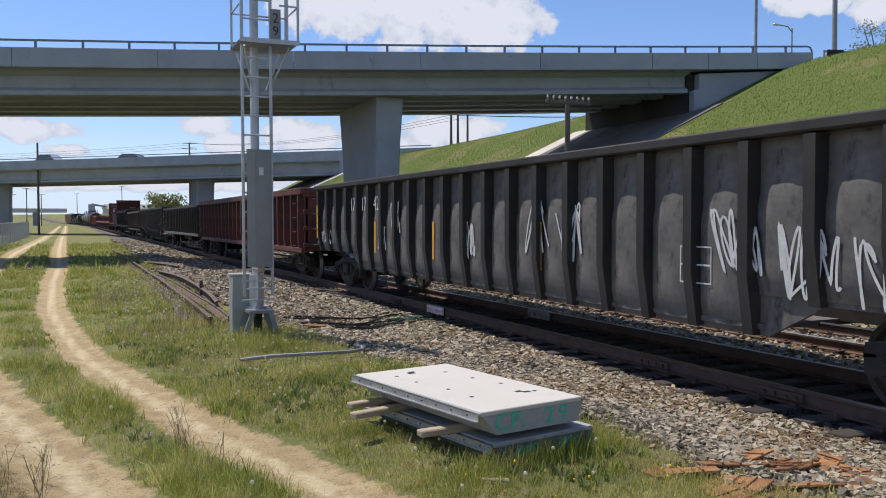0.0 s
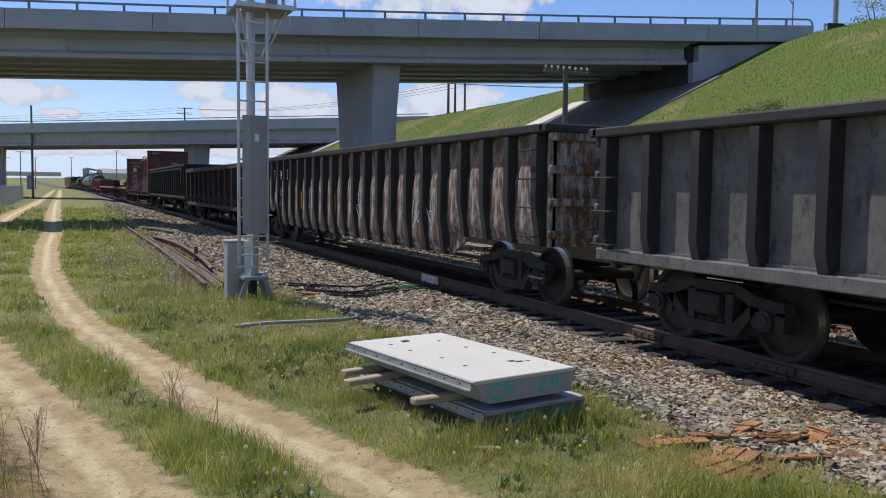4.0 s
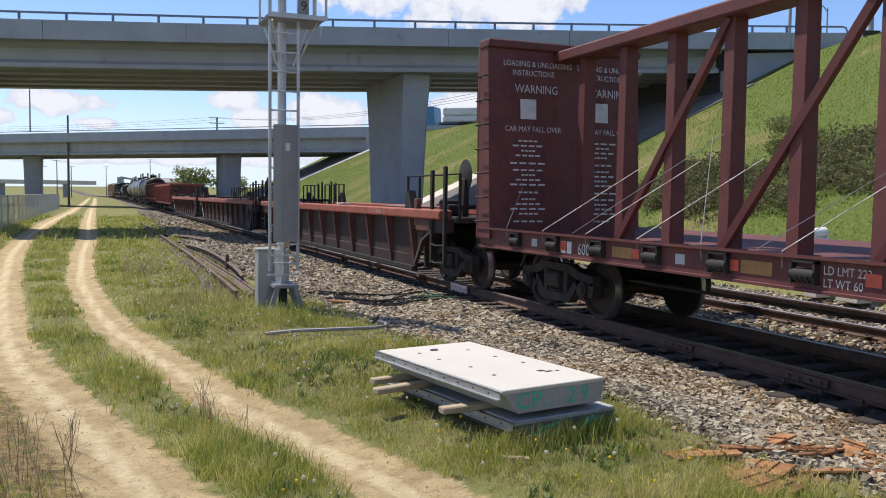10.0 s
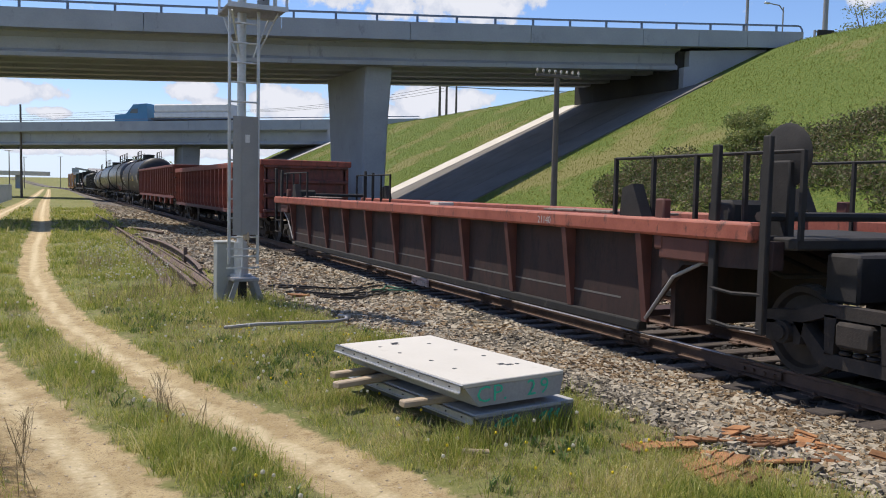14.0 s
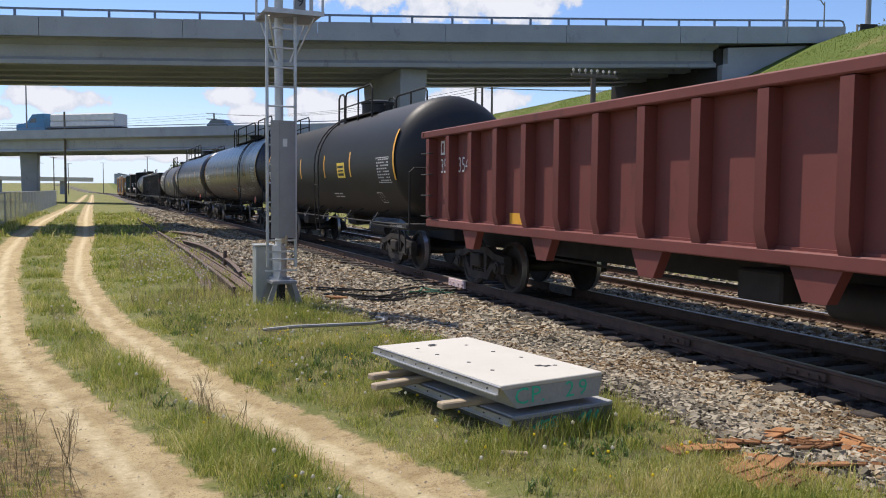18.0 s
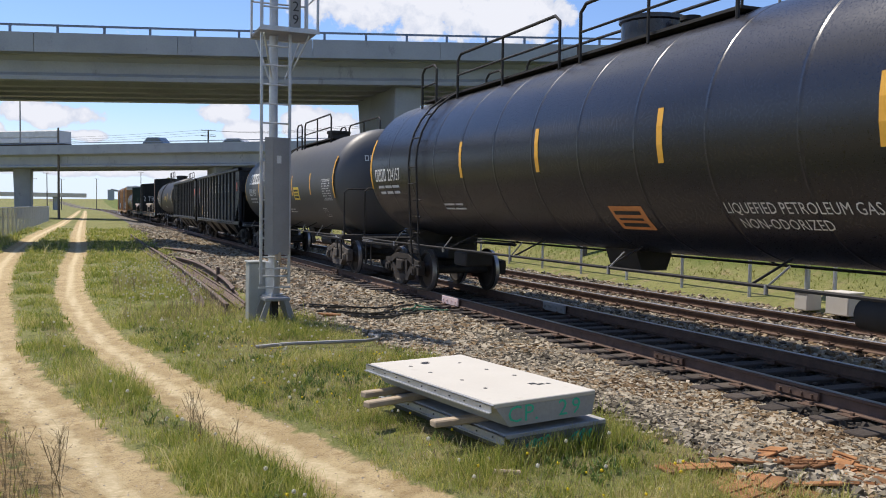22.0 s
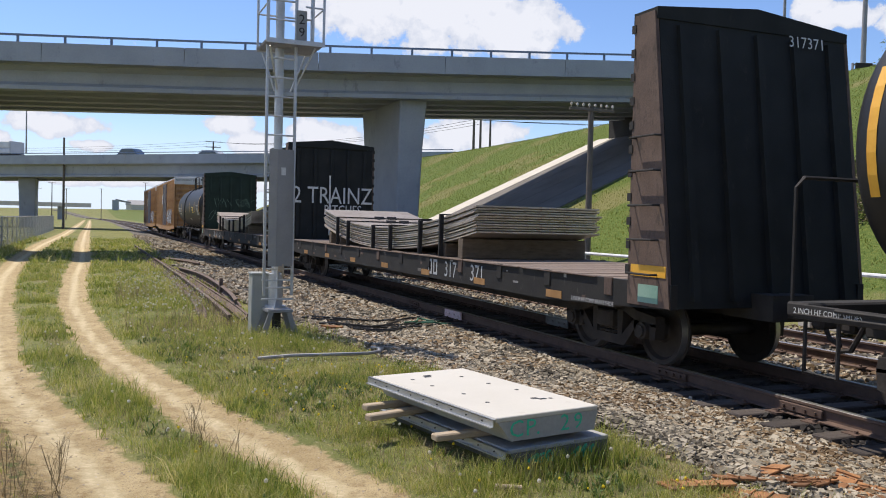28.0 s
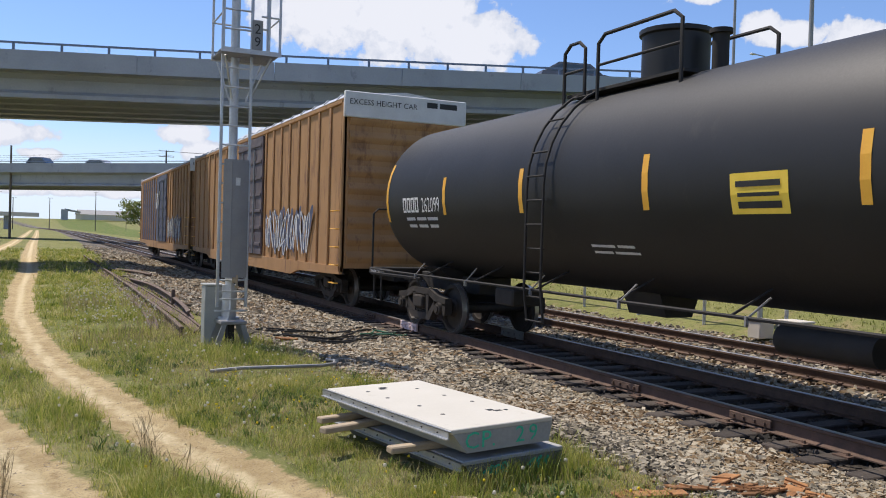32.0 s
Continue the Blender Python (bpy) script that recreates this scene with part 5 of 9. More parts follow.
for az, d, top in ((-3.0, 260, 9), (-2.2, 300, 12), (-1.4, 330, 11), (0.6, 420, 14), (3.2, 380, 16), (5.0, 520, 18), (-5.8, 240, 10), (8.6, 300, 15)):
    x, y = d * math.sin(radians(az)), d * math.cos(radians(az))
    wood_pole(x, y, float(ground_height(x, y)), top, 0.18, 2.2, 1, 4, "distant utility pole over the fields")


def lamp_post(az, d, z0, z1, arm, label, r=0.09, at=None):
    x, y = (d * math.sin(radians(az)), d * math.cos(radians(az))) if at is None else at
    t = thing("street_lamp", label, "street lamp", "road lamps", at=pose(x, y, z0))
    part("pole", Shape().cyl((0, 0, 0), (0, 0, z1 - z0), r, 10, r * 0.6), M_GALV_DK, t)
    if arm:
        part("arm", Shape().tube([(0, 0, z1 - z0 - 0.3), (-0.3 * arm, 0, z1 - z0 + 0.1), (-arm, 0, z1 - z0 + 0.15)], 0.045, 8), M_GALV_DK, t)
        part("lamp_head", Shape().box(-arm - 0.5, -arm, -0.12, 0.12, z1 - z0 + 0.08, z1 - z0 + 0.22, 0.04), M_GALV, t)


lamp_post(43.9, 47, 8.7, 19.5, 1.6, "tall dark lamp post on the near road bridge")
lamp_post(48.4, 52, 8.4, 20.5, 1.6, "thick grey post at the end of the road bridge", 0.16)
lamp_post(46.0, 75, 8.4, 17.2, 1.5, "street lamp on the road beyond the bank")
q = pose(FB_O[0], FB_O[1], 0, 0, 0, FB_A) @ Vector((-15.6, 0.6, 0))
lamp_post(0, 0, 9.5, 19.5, 1.4, "slim lamp post on the far bridge", 0.1, at=(q.x, q.y))


# overhead wires
def wire(a, b, sag, label="thin overhead wire"):
    pts = []
    for i in range(13):
        u = i / 12
        pts.append((a[0] + (b[0] - a[0]) * u, a[1] + (b[1] - a[1]) * u, a[2] + (b[2] - a[2]) * u - 4 * sag * u * (1 - u)))
    ob = part("overhead_wire", Shape().tube(pts, 0.02, 4), M_FRAME)
    tagged(ob, "thin dark overhead wire between utility poles", "wire", "overhead wires", "structure")


for k in range(3):
    wire((18.6 - 1 + k, 145, 14.4), (37.2 + 0.4 * k, 82, 12.8 - 0.2 * k), 1.2)
    wire((18.6 - 1 + k, 145, 14.4 - 0.3 * k), (-60, 190 + 4 * k, 14.0), 1.5)
    wire((37.2 + 0.4 * k, 82, 12.8), (95, 62 + 2 * k, 15.5), 1.0)


# pipe rail and cabinets beyond the second line
t = thing("pipe_barrier", "low white pipe barrier beside the far service road", "barrier")
for k in range(22):
    y = 8.0 + 2.4 * k
    part("post", cached("barrier_post", lambda: Shape().cyl((0, 0, -0.2), (0, 0, 1.0), 0.04, 8), M_GALV), None, t, at=pose(14.0, y, 0.0))
    part("rail", cached("barrier_rail", lambda: Shape().cyl((0, 0, 1.0), (0, 2.4, 1.0), 0.045, 8), M_WHITE), None, t, at=pose(14.0, y, 0.0))
t = thing("switch_heater", "white crossing device on a short stand beyond the tracks", "signal device", at=pose(14.4, 13.9, 0.0))
part("stand", Shape().cyl((0, 0, -0.1), (0, 0, 0.75), 0.06, 10), M_GALV, t)
part("housing", Shape().box(-0.22, 0.22, -0.18, 0.18, 0.75, 1.05, 0.05), M_WHITE, t)
part("hood", Shape().cyl((-0.28, 0, 1.12), (0.16, 0, 1.16), 0.12, 12), M_WHITE, t)
for y, w, hh in ((12.2, 0.55, 0.42), (13.1, 0.35, 0.36)):
    t = thing("equipment_cabinet", "small pale grey cabinet on the ground beyond the tracks", "cabinet", "trackside cabinets", at=pose(13.6, y, -0.12))
    part("body", Shape().box(-0.2, 0.2, -w / 2, w / 2, 0, hh, 0.02), M_CONC_LT, t)
    part("lid", Shape().box(-0.22, 0.22, -w / 2 - 0.02, w / 2 + 0.02, hh, hh + 0.04, 0.01), M_CONC_LT, t)
# road barrier at the top of the bank
t = thing("road_barrier", "dark steel barrier along the road on the bank", "barrier")
for k in range(14):
    x, y = 36.0 + 1.5 * k, 32.6 - 0.5 * k
    z = float(ground_height(x, y)) - 0.05
    part("post", cached("rb_post", lambda: Shape().box(-0.04, 0.04, -0.04, 0.04, 0, 0.85), M_GALV_DK), None, t, at=pose(x, y, z))
    if k < 13:
        for zz in (0.4, 0.78):
            part("rail", Shape().box(0, 1.58, -0.025, 0.025, zz - 0.04, zz + 0.04), M_GALV_DK, t, at=pose(x, y, z, 0, 0, math.degrees(math.atan2(-0.5, 1.5))))
part("end_board", Shape().box(-0.45, 0.45, -0.05, 0.05, 0.35, 0.85, 0.02), M_FRAME, t, at=pose(36.5, 32.35, float(ground_height(36.5, 32.35)) - 0.05, 0, 0, -18))

# far low building and hopper on the skyline
t = thing("far_building", "long low grey-roofed building on the skyline", "building", at=pose(60, 900, 8.0, 0, 0, 12))
# pale walls: distance haze put into the colour
part("wall", Shape().box(-26, 26, -10, 10, 0, 5), M_CONC_LT, t)
part("roof", Shape().prism([(-10.6, 5), (0, 9.5), (10.6, 5)], "x", -27, 27), M_GALV_DK, t)
t = thing("far_loader", "grey loading tower on the skyline", "tower", at=pose(22, 880, 7.0))
part("tower", Shape().box(-3, 3, -3, 3, 0, 10), M_CONC, t)
part("chute", Shape().prism([(0, 9), (14, 7), (14, 8.4), (0, 11)], "y", -1, 1), M_GALV_DK, t)
# far viaduct beyond the fields
t = thing("far_viaduct", "low grey road viaduct beyond the fields", "bridge", kind="structure", at=pose(-60, 330, 0, 0, 0, 4))
# the deck's paleness stands for haze over the fields
part("deck", Shape().box(-60, 60, -4, 4, 4.6, 6.0), M_CONC_LT, t)
for k in range(6):
    part("pier", Shape().box(-50 + 20 * k - 0.8, -50 + 20 * k + 0.8, -2, 2, -0.5, 4.6), M_CONC, t)

# ---- freight cars ----
# Local frame of a car: rail top z = 0, y runs to its rear end, -x is the side that the place shows.
MOVERS = []
WHEELS = []
HW = 1.56


def wheel_shape():
    s = Shape()
    s.cyl((-0.98, 0, 0), (0.98, 0, 0), 0.085, 12)
    for sg in (-1, 1):
        prof = [(0.10, 0.86), (0.145, 0.86), (0.145, 0.80), (0.17, 0.775), (0.36, 0.765), (0.395, 0.815), (0.452, 0.82), (0.457, 0.80), (0.462, 0.725),
                (0.486, 0.715), (0.486, 0.690), (0.39, 0.685), (0.35, 0.715), (0.17, 0.72), (0.10, 0.70)]
        s.lathe([(r, sg * t) for r, t in (prof if sg > 0 else prof)], "x", 28)
    return s


def side_frame_shape(sx):
    """Cast truck side: bowed top member, V bottom member, columns, pedestals, coil springs."""
    s = Shape()
    x0, x1 = (sx * 0.93, sx * 1.08)
    top = [(-1.12, 0.52), (-1.10, 0.66), (-0.72, 0.70), (-0.42, 0.80), (0.42, 0.80), (0.72, 0.70), (1.10, 0.66), (1.12, 0.52), (0.70, 0.56),
           (0.36, 0.68), (-0.36, 0.68), (-0.70, 0.56)]
    s.prism(top, "x", x0, x1)
    s.prism([(-0.76, 0.58), (-0.62, 0.58), (-0.34, 0.33), (0.34, 0.33), (0.62, 0.58), (0.76, 0.58), (0.42, 0.20), (-0.42, 0.20)], "x", x0, x1)
    for sg in (-1, 1):
        s.prism([(sg * 0.26, 0.32), (sg * 0.36, 0.32), (sg * 0.38, 0.70), (sg * 0.24, 0.70)], "x", x0, x1)
        s.prism([(sg * 0.98, 0.34), (sg * 1.10, 0.36), (sg * 1.12, 0.56), (sg * 0.98, 0.56)], "x", x0, x1)
        s.prism([(sg * 0.66, 0.36), (sg * 0.74, 0.34), (sg * 0.74, 0.58), (sg * 0.62, 0.58)], "x", x0, x1)
        s.cyl((sx * 0.90, sg * 0.865, 0.457), (sx * 1.13, sg * 0.865, 0.457), 0.115, 14)
        s.cyl((sx * 1.13, sg * 0.865, 0.457), (sx * 1.16, sg * 0.865, 0.457), 0.075, 10)
    for yy in (-0.15, 0.0, 0.15):
        for k in range(5):
            s.lathe([(0.055, 0.34 + 0.052 * k), (0.068, 0.355 + 0.052 * k), (0.055, 0.375 + 0.052 * k)], "z", 10, (sx * 1.03, yy, 0))
    return s


def bogie(car, y, grey=False):
    mat = M_TRUCK_GREY if grey else M_TRUCK
    g = "g" if grey else "d"

    def bolster():
        s = Shape().box(-1.15, 1.15, -0.2, 0.2, 0.42, 0.66, 0.03).cyl((0, 0, 0.64), (0, 0, 0.84), 0.2, 14)
        for sg in (-1, 1):
            s.box(-0.9, 0.9, sg * 0.36 - 0.05, sg * 0.36 + 0.05, 0.40, 0.52)
            for sx in (-0.75, 0.75):
                s.box(sx - 0.07, sx + 0.07, sg * 0.38 - 0.06, sg * 0.38 + 0.06, 0.34, 0.58)
        return s

    b = part("truck", cached("bolster/" + g, bolster, mat), None, car, at=pose(0, y, 0))
    for sx in (-1, 1):
        part("side_frame", cached(f"side_frame/{sx}{g}", lambda: side_frame_shape(sx), mat), None, b)
    for sg in (-1, 1):
        w = part("wheelset", wheel_mesh(), None, b, at=pose(0, sg * 0.865, 0.457))
        WHEELS.append((w, car, y + sg * 0.865, sg * 0.865))
    return b


def wheel_mesh():
    if "wheel" not in MESHES:
        me = wheel_shape().mesh("wheelset", M_WHEEL)
        me.materials.append(M_TREAD)
        for p in me.polygons:
            c = p.center
            if 0.45 < math.hypot(c.y, c.z) < 0.466:
                p.material_index = 1
        MESHES["wheel"] = me
    return MESHES["wheel"]


def coupler(car, y, sg):
    def build():
        s = Shape().box(-0.09, 0.09, 0, 0.45, 0.76, 0.94, 0.02).box(-0.16, 0.16, 0.42, 0.62, 0.70, 1.0, 0.04)
        s.tube([(-0.32, 0.1, 0.86), (-0.3, 0.3, 0.55), (-0.2, 0.55, 0.5)], 0.03, 6)
        return s

    part("coupler", cached("coupler", build, M_TRUCK), None, car, at=pose(0, y, 0, 0, 0, 0 if sg > 0 else 180))


def start_car(kind, label, u0, u1, group="cars of the goods train"):
    u0, u1 = (10.5 + (u - 10.5) * LONG for u in (u0, u1))
    car = thing(kind, label, "freight car", group)
    MOVERS.append((car, (u0 + u1) / 2))
    return car, u1 - u0


def marks(car, name, shape, mat, label=""):
    return part(name, shape, mat, car, label, smooth=False)


def blocks(car, name, rows, stroke, place, mat, label=""):
    """A row of hollow blocks, one part each; place: lays a flat shape on the car."""
    for r in rows:
        part(name, place(frames([r], stroke)), mat, car, label, smooth=False)


def rungs(car, name, x, y0, y1, zs, out=0.09, r=0.013, mat=None, label=""):
    """Grab irons, one bent bar each."""
    for z in zs:
        s = Shape().tube([(x, y0, z), (x - out, y0, z), (x - out, y1, z), (x, y1, z)], r, 6)
        part(name, s, mat or M_FRAME, car, label)


def centre_sill(car, ln, z=0.72):
    part("centre_sill", Shape().box(-0.32, 0.32, -ln / 2 + 0.1, ln / 2 - 0.1, z, z + 0.32), M_FRAME, car)
    for sg in (-1, 1):
        coupler(car, sg * (ln / 2 - 0.12), sg)
    s = Shape().cyl((-0.75, -1.6, 0.74), (-0.75, 0.2, 0.74), 0.2, 12).box(-0.95, -0.5, 0.8, 1.5, 0.62, 0.98, 0.03)
    s.tube([(-0.6, -ln / 2 + 2, 0.7), (-0.6, ln / 2 - 2, 0.7)], 0.025, 6)
    part("brake_gear", s, M_FRAME, car, "brake cylinder and pipes beneath the frame")


def gondola(label, u0, u1, zb, zt, nrib, m_side, m_rib, m_top, tub=False, chord=0.16, rib_w=0.11, grey=False, taper=False, ladder=True, inset=1.75):
    car, ln = start_car("gondola_car", label, u0, u1)
    h = ln / 2
    end = 2.75
    lowz = 0.62 if tub else zb
    for sx in (-1, 1):
        if tub:
            out = [(-h, zb), (-h + end, zb), (-h + end + 0.7, lowz), (h - end - 0.7, lowz), (h - end, zb), (h, zb), (h, zt), (-h, zt)]
        else:
            out = [(-h, zb + 0.05), (-h + end, zb), (h - end, zb), (h, zb + 0.05), (h, zt), (-h, zt)]
        part("side", Shape().prism(out, "x", sx * (HW - 0.25), sx * (HW - 0.20)), m_side, car)
        part("top_chord", Shape().box(min(sx * (HW - 0.27), sx * HW), max(sx * (HW - 0.27), sx * HW), -h, h, zt - chord * 0.5, zt + chord * 0.5, 0.02), m_top, car)
        if not tub:
            part("side_sill", Shape().box(min(sx * (HW - 0.26), sx * (HW - 0.06)), max(sx * (HW - 0.26), sx * (HW - 0.06)), -h + 0.05, h - 0.05, zb - 0.06, zb + 0.09, 0.015), m_side, car)
    step = (ln - 0.5) / (nrib - 1)
    if tub:
        def bay(z0):
            def build():
                v, f, nu, nv = [], [], 8, 9
                for j in range(nv + 1):
                    for i in range(nu + 1):
                        a, b = i / nu, j / nv
                        top = min(1.0, max(0.0, (0.80 - 0.22 * (2 * a - 1) ** 2 - b) / 0.10))
                        out = 0.012 + 0.085 * math.sin(math.pi * a) ** 0.5 * top * min(1.0, b / 0.12)
                        v.append((-HW + 0.195 - out, (a - 0.5) * step, z0 + b * (zt - 0.1 - z0)))
                for j in range(nv):
                    f += [(j * (nu + 1) + i, (j + 1) * (nu + 1) + i, (j + 1) * (nu + 1) + i + 1, j * (nu + 1) + i + 1) for i in range(nu)]
                return Shape().add(v, f)
            return build

        for k in range(nrib - 1):
            y = -h + 0.25 + step * (k + 0.5)
            inner = abs(y) < h - end - 0.7 - step / 2
            part("panel", cached(f"panel/{m_side.name}{inner}", bay(lowz + 0.05 if inner else zb + 0.05), m_side), None, car, "side panel bulged out between two ribs", at=pose(0, y, 0))

    def rib(z0):
        def build():
            d = 0.10
            if taper:
                pr = [(HW - 0.21, z0), (HW - 0.10, z0), (HW - 0.01, z0 + 0.6), (HW - 0.01, zt - 0.08), (HW - 0.21, zt - 0.08)]
            else:
                pr = [(HW - 0.21, z0), (HW - 0.08, z0 + 0.04), (HW - 0.01, z0 + 0.28), (HW - 0.01, zt - 0.08), (HW - 0.21, zt - 0.08)]
            return Shape().prism([(-a, b) for a, b in pr], "y", -rib_w / 2, rib_w / 2)
        return build

    for k in range(nrib):
        y = -h + 0.25 + step * k
        inner = tub and abs(y) < h - end - 0.4
        key = f"rib/{m_rib.name}{'i' if inner else 'o'}{zt}{zb}{rib_w}"
        me = cached(key, rib(lowz if inner else zb), m_rib)
        part("rib", me, None, car, at=pose(0, y, 0))
        part("rib", me, None, car, at=pose(0, y, 0, 0, 0, 180))
    for sg in (-1, 1):
        ew = part("end_wall", Shape().box(-HW + 0.15, HW - 0.15, min(sg * h, sg * (h - 0.06)), max(sg * h, sg * (h - 0.06)), zb, zt), m_side, car)
        for k in range(4):
            z = zb + 0.18 + (zt - zb - 0.3) * k / 3
            part("end_rib", Shape().box(-HW + 0.1, HW - 0.1, min(sg * (h + 0.08), sg * h), max(sg * (h + 0.08), sg * h), z - 0.06, z + 0.06, 0.02), m_side, ew)
        part("end_chord", Shape().box(-HW, HW, min(sg * (h + 0.1), sg * (h - 0.1)), max(sg * (h + 0.1), sg * (h - 0.1)), zt - chord * 0.45, zt + chord * 0.5, 0.02), m_top, car)
    part("floor", Shape().box(-HW + 0.16, HW - 0.16, -h + (3.5 if tub else 0.06), h - (3.5 if tub else 0.06), lowz + 0.06 if tub else zb + 0.02, (lowz if tub else zb) + 0.12), m_side, car)
    if ladder:
        for y in (-h + 0.12, h - 0.55):
            rungs(car, "grab_iron", -HW + 0.02, y, y + 0.42, [zb + 0.15 + k * 0.42 for k in range(int((zt - zb) / 0.42))], mat=M_GON_DKRIB)
        rungs(car, "step", -HW + 0.2, -h + 0.15, -h + 0.55, [0.5], 0.05, 0.02)
    centre_sill(car, ln + 0.9)
    for sg in (-1, 1):
        bogie(car, sg * (h - inset), grey)
    return car


def stripes(car, ys, zs, h=0.45, w=0.1, x=None, mat=None, label="yellow reflective strip"):
    for y in ys:
        y *= LONG
        part("reflector", Shape().box((x or -HW + 0.199) - 0.006, (x or -HW + 0.199), y - w / 2, y + w / 2, zs, zs + h), mat or M_YELLOW, car, label)


XS = -HW + 0.193  # plane of painted marks on a gondola's side
XB = -HW + 0.092  # the same on bulged panels

# 1 coal-grey tub
c = gondola("coal-grey high gondola with dark ribs and white graffiti", 3.4, 22.5, 0.98, 2.68, 24, M_GON_BLACK, M_GON_DKRIB, M_GON_DKRIB, tub=True, chord=0.12, rib_w=0.14, taper=True, inset=1.45)
stripes(c, (4.95, 1.75, -2.06, -6.05), 1.05, 0.72, 0.09, XB)
stripes(c, (9.3,), 1.3, 0.9, 0.1, -HW + 0.008)
for k, (t, y) in enumerate((("17", 6.7), ("17", 5.9), ("42", 5.05))):
    marks(c, "number", on_side(letters(t, 0.34, 0.8), y, 2.02, XB), M_CHALK, "white stencilled figures")
for sd, y, z, w, hh in ((1, -5.95, 1.15, 0.7, 0.85), (2, -6.85, 1.0, 0.75, 0.8), (3, -7.75, 0.95, 0.9, 0.75), (4, -2.85, 1.2, 0.6, 0.85), (5, -2.0, 1.25, 0.55, 0.9), (6, 0.26, 1.05, 0.5, 0.8), (8, 8.7, 1.15, 0.9, 0.4), (9, 4.5, 1.0, 0.5, 0.8), (10, 3.7, 1.4, 0.5, 0.8)):
    marks(c, "graffiti", on_side(scrawl(sd, w, hh, 6, 0.03), y + w / 2, z, XB - 0.001), M_CHALK, "sprayed white tag")
marks(c, "data_box", on_side(joined2d([ribbon2d([(0, 0), (0.5, 0), (0.5, 0.4), (0, 0.4), (0, 0)], 0.02), ribbon2d([(0.25, 0), (0.25, 0.4)], 0.02), ribbon2d([(0, 0.2), (0.5, 0.2)], 0.02)]), -5.07, 1.1, XB), M_CHALK)

# 2 red mill gondola
def red_gondola(u0, u1, nums, seed, rib=M_RED_RIB, lab="long oxide-red mill gondola with bright red ribs and graffiti"):
    c = gondola(lab, u0, u1, 0.88, 2.66, 23, M_GON_RED, rib, M_RED_RIB if rib is M_RED_RIB else M_GON_RED, chord=0.2, rib_w=0.12)
    ln = (u1 - u0) * LONG
    step = (ln - 0.5) / 22
    first = round((ln / 2 - 0.25 + 1.92 * LONG) / step)

    def bay(k):
        """Where the k-th bay behind the first mark begins, in the marks' own scale."""
        return (ln / 2 - 0.25 - step * (first + k) - 0.22) / LONG

    blocks(c, "owner_mark", [(0, 0, 0.2, 0.34), (0.28, 0, 0.48, 0.34)], 0.27, lambda q: on_side(q, bay(0) + 0.17, 1.5, XS), M_WHITE)
    for t, k in zip(nums, (1, 2)):
        marks(c, "number", on_side(letters(t, 0.34, 0.68), bay(k) + 0.06, 1.5, XS), M_WHITE, "white stencilled figures")
    stripes(c, (-h_ for h_ in (5.5, 3.4, -4.2, -7.5)), 1.0, 0.1, 0.55, label="faded yellow strip")
    return c


c = red_gondola(24.1, 43.7, ("337", "260"), 3, M_GON_RED)
for k in range(9):
    marks(c, "graffiti", on_side(scrawl(30 + k, 0.62, 0.8, 2, 0.035), 9.0 - 1.14 * k, 1.45, XS - 0.001), M_CHALK, "thin white sprayed letters")
marks(c, "data_box", on_side(bars([(0, 0, 0.3, 0.12), (0, 0.15, 0.3, 0.3), (0, 0.33, 0.3, 0.45)]), -6.2, 1.05, XS), M_CHALK)
stripes(c, (-8.7,), 1.1, 1.3, 0.06)

# 3 dark grey gondola
c = gondola("dark grey gondola with pale scuffed panels", 44.9, 61.0, 0.98, 2.55, 20, M_GON_BLACK, M_GON_DKRIB, M_GON_DKRIB, chord=0.12, rib_w=0.13)
marks(c, "graffiti", on_side(scrawl(41, 1.2, 0.5, 4, 0.04), -2.0, 1.6, XS), M_CHALK)

# 4 flaking tub
c = gondola("high gondola with flaking white and rust paint over dark ribs", 62.2, 81.4, 0.98, 2.70, 24, M_GON_GRAFF, M_GON_DKRIB, M_GON_DKRIB, tub=True, chord=0.13, rib_w=0.15, taper=True)
for t, y in (("17", 7.0), ("04", 6.1), ("2", 5.2)):
    marks(c, "number", on_side(letters(t, 0.3, 0.8), y, 2.05, XB), M_CHALK, "white stencilled figures")
stripes(c, (9.12, 3.52, 0.34), 1.18, 0.5, 0.09, XB)
for k in range(4):
    marks(c, "graffiti", on_side(scrawl(50 + k, 1.1, 0.8, 5, 0.02), 7.0 - 3.9 * k, 1.0, XB - 0.001), M_CHALK, "sprayed white tag")

# 5 rust-brown gondola
c = gondola("rust-brown gondola with chalked letters", 82.5, 98.7, 0.86, 2.62, 12, M_GON_BROWN, M_GON_BROWN, M_GON_BROWN, chord=0.2, rib_w=0.16)
for t, y, z, sz in (("A", -6.6, 1.68, 0.34), ("N", -6.75, 1.2, 0.38), ("SO", 7.1, 1.5, 0.26), ("O6", 6.2, 1.5, 0.26)):
    marks(c, "chalk_letter", on_side(letters(t, sz, 0.8), y, z, XS), M_CHALK, "hand-painted pale letter")
marks(c, "graffiti", on_side(scrawl(61, 1.5, 0.8, 4, 0.04), 0.5, 1.3, XS), M_CHALK)
marks(c, "graffiti", on_side(scrawl(62, 0.7, 0.45, 4, 0.05), -3.9, 0.95, XS), M_CABLE_GREEN)
stripes(c, (7.6, -6.25), 0.95, 0.75, 0.1)
stripes(c, (2.2,), 1.0, 0.5, 0.08)

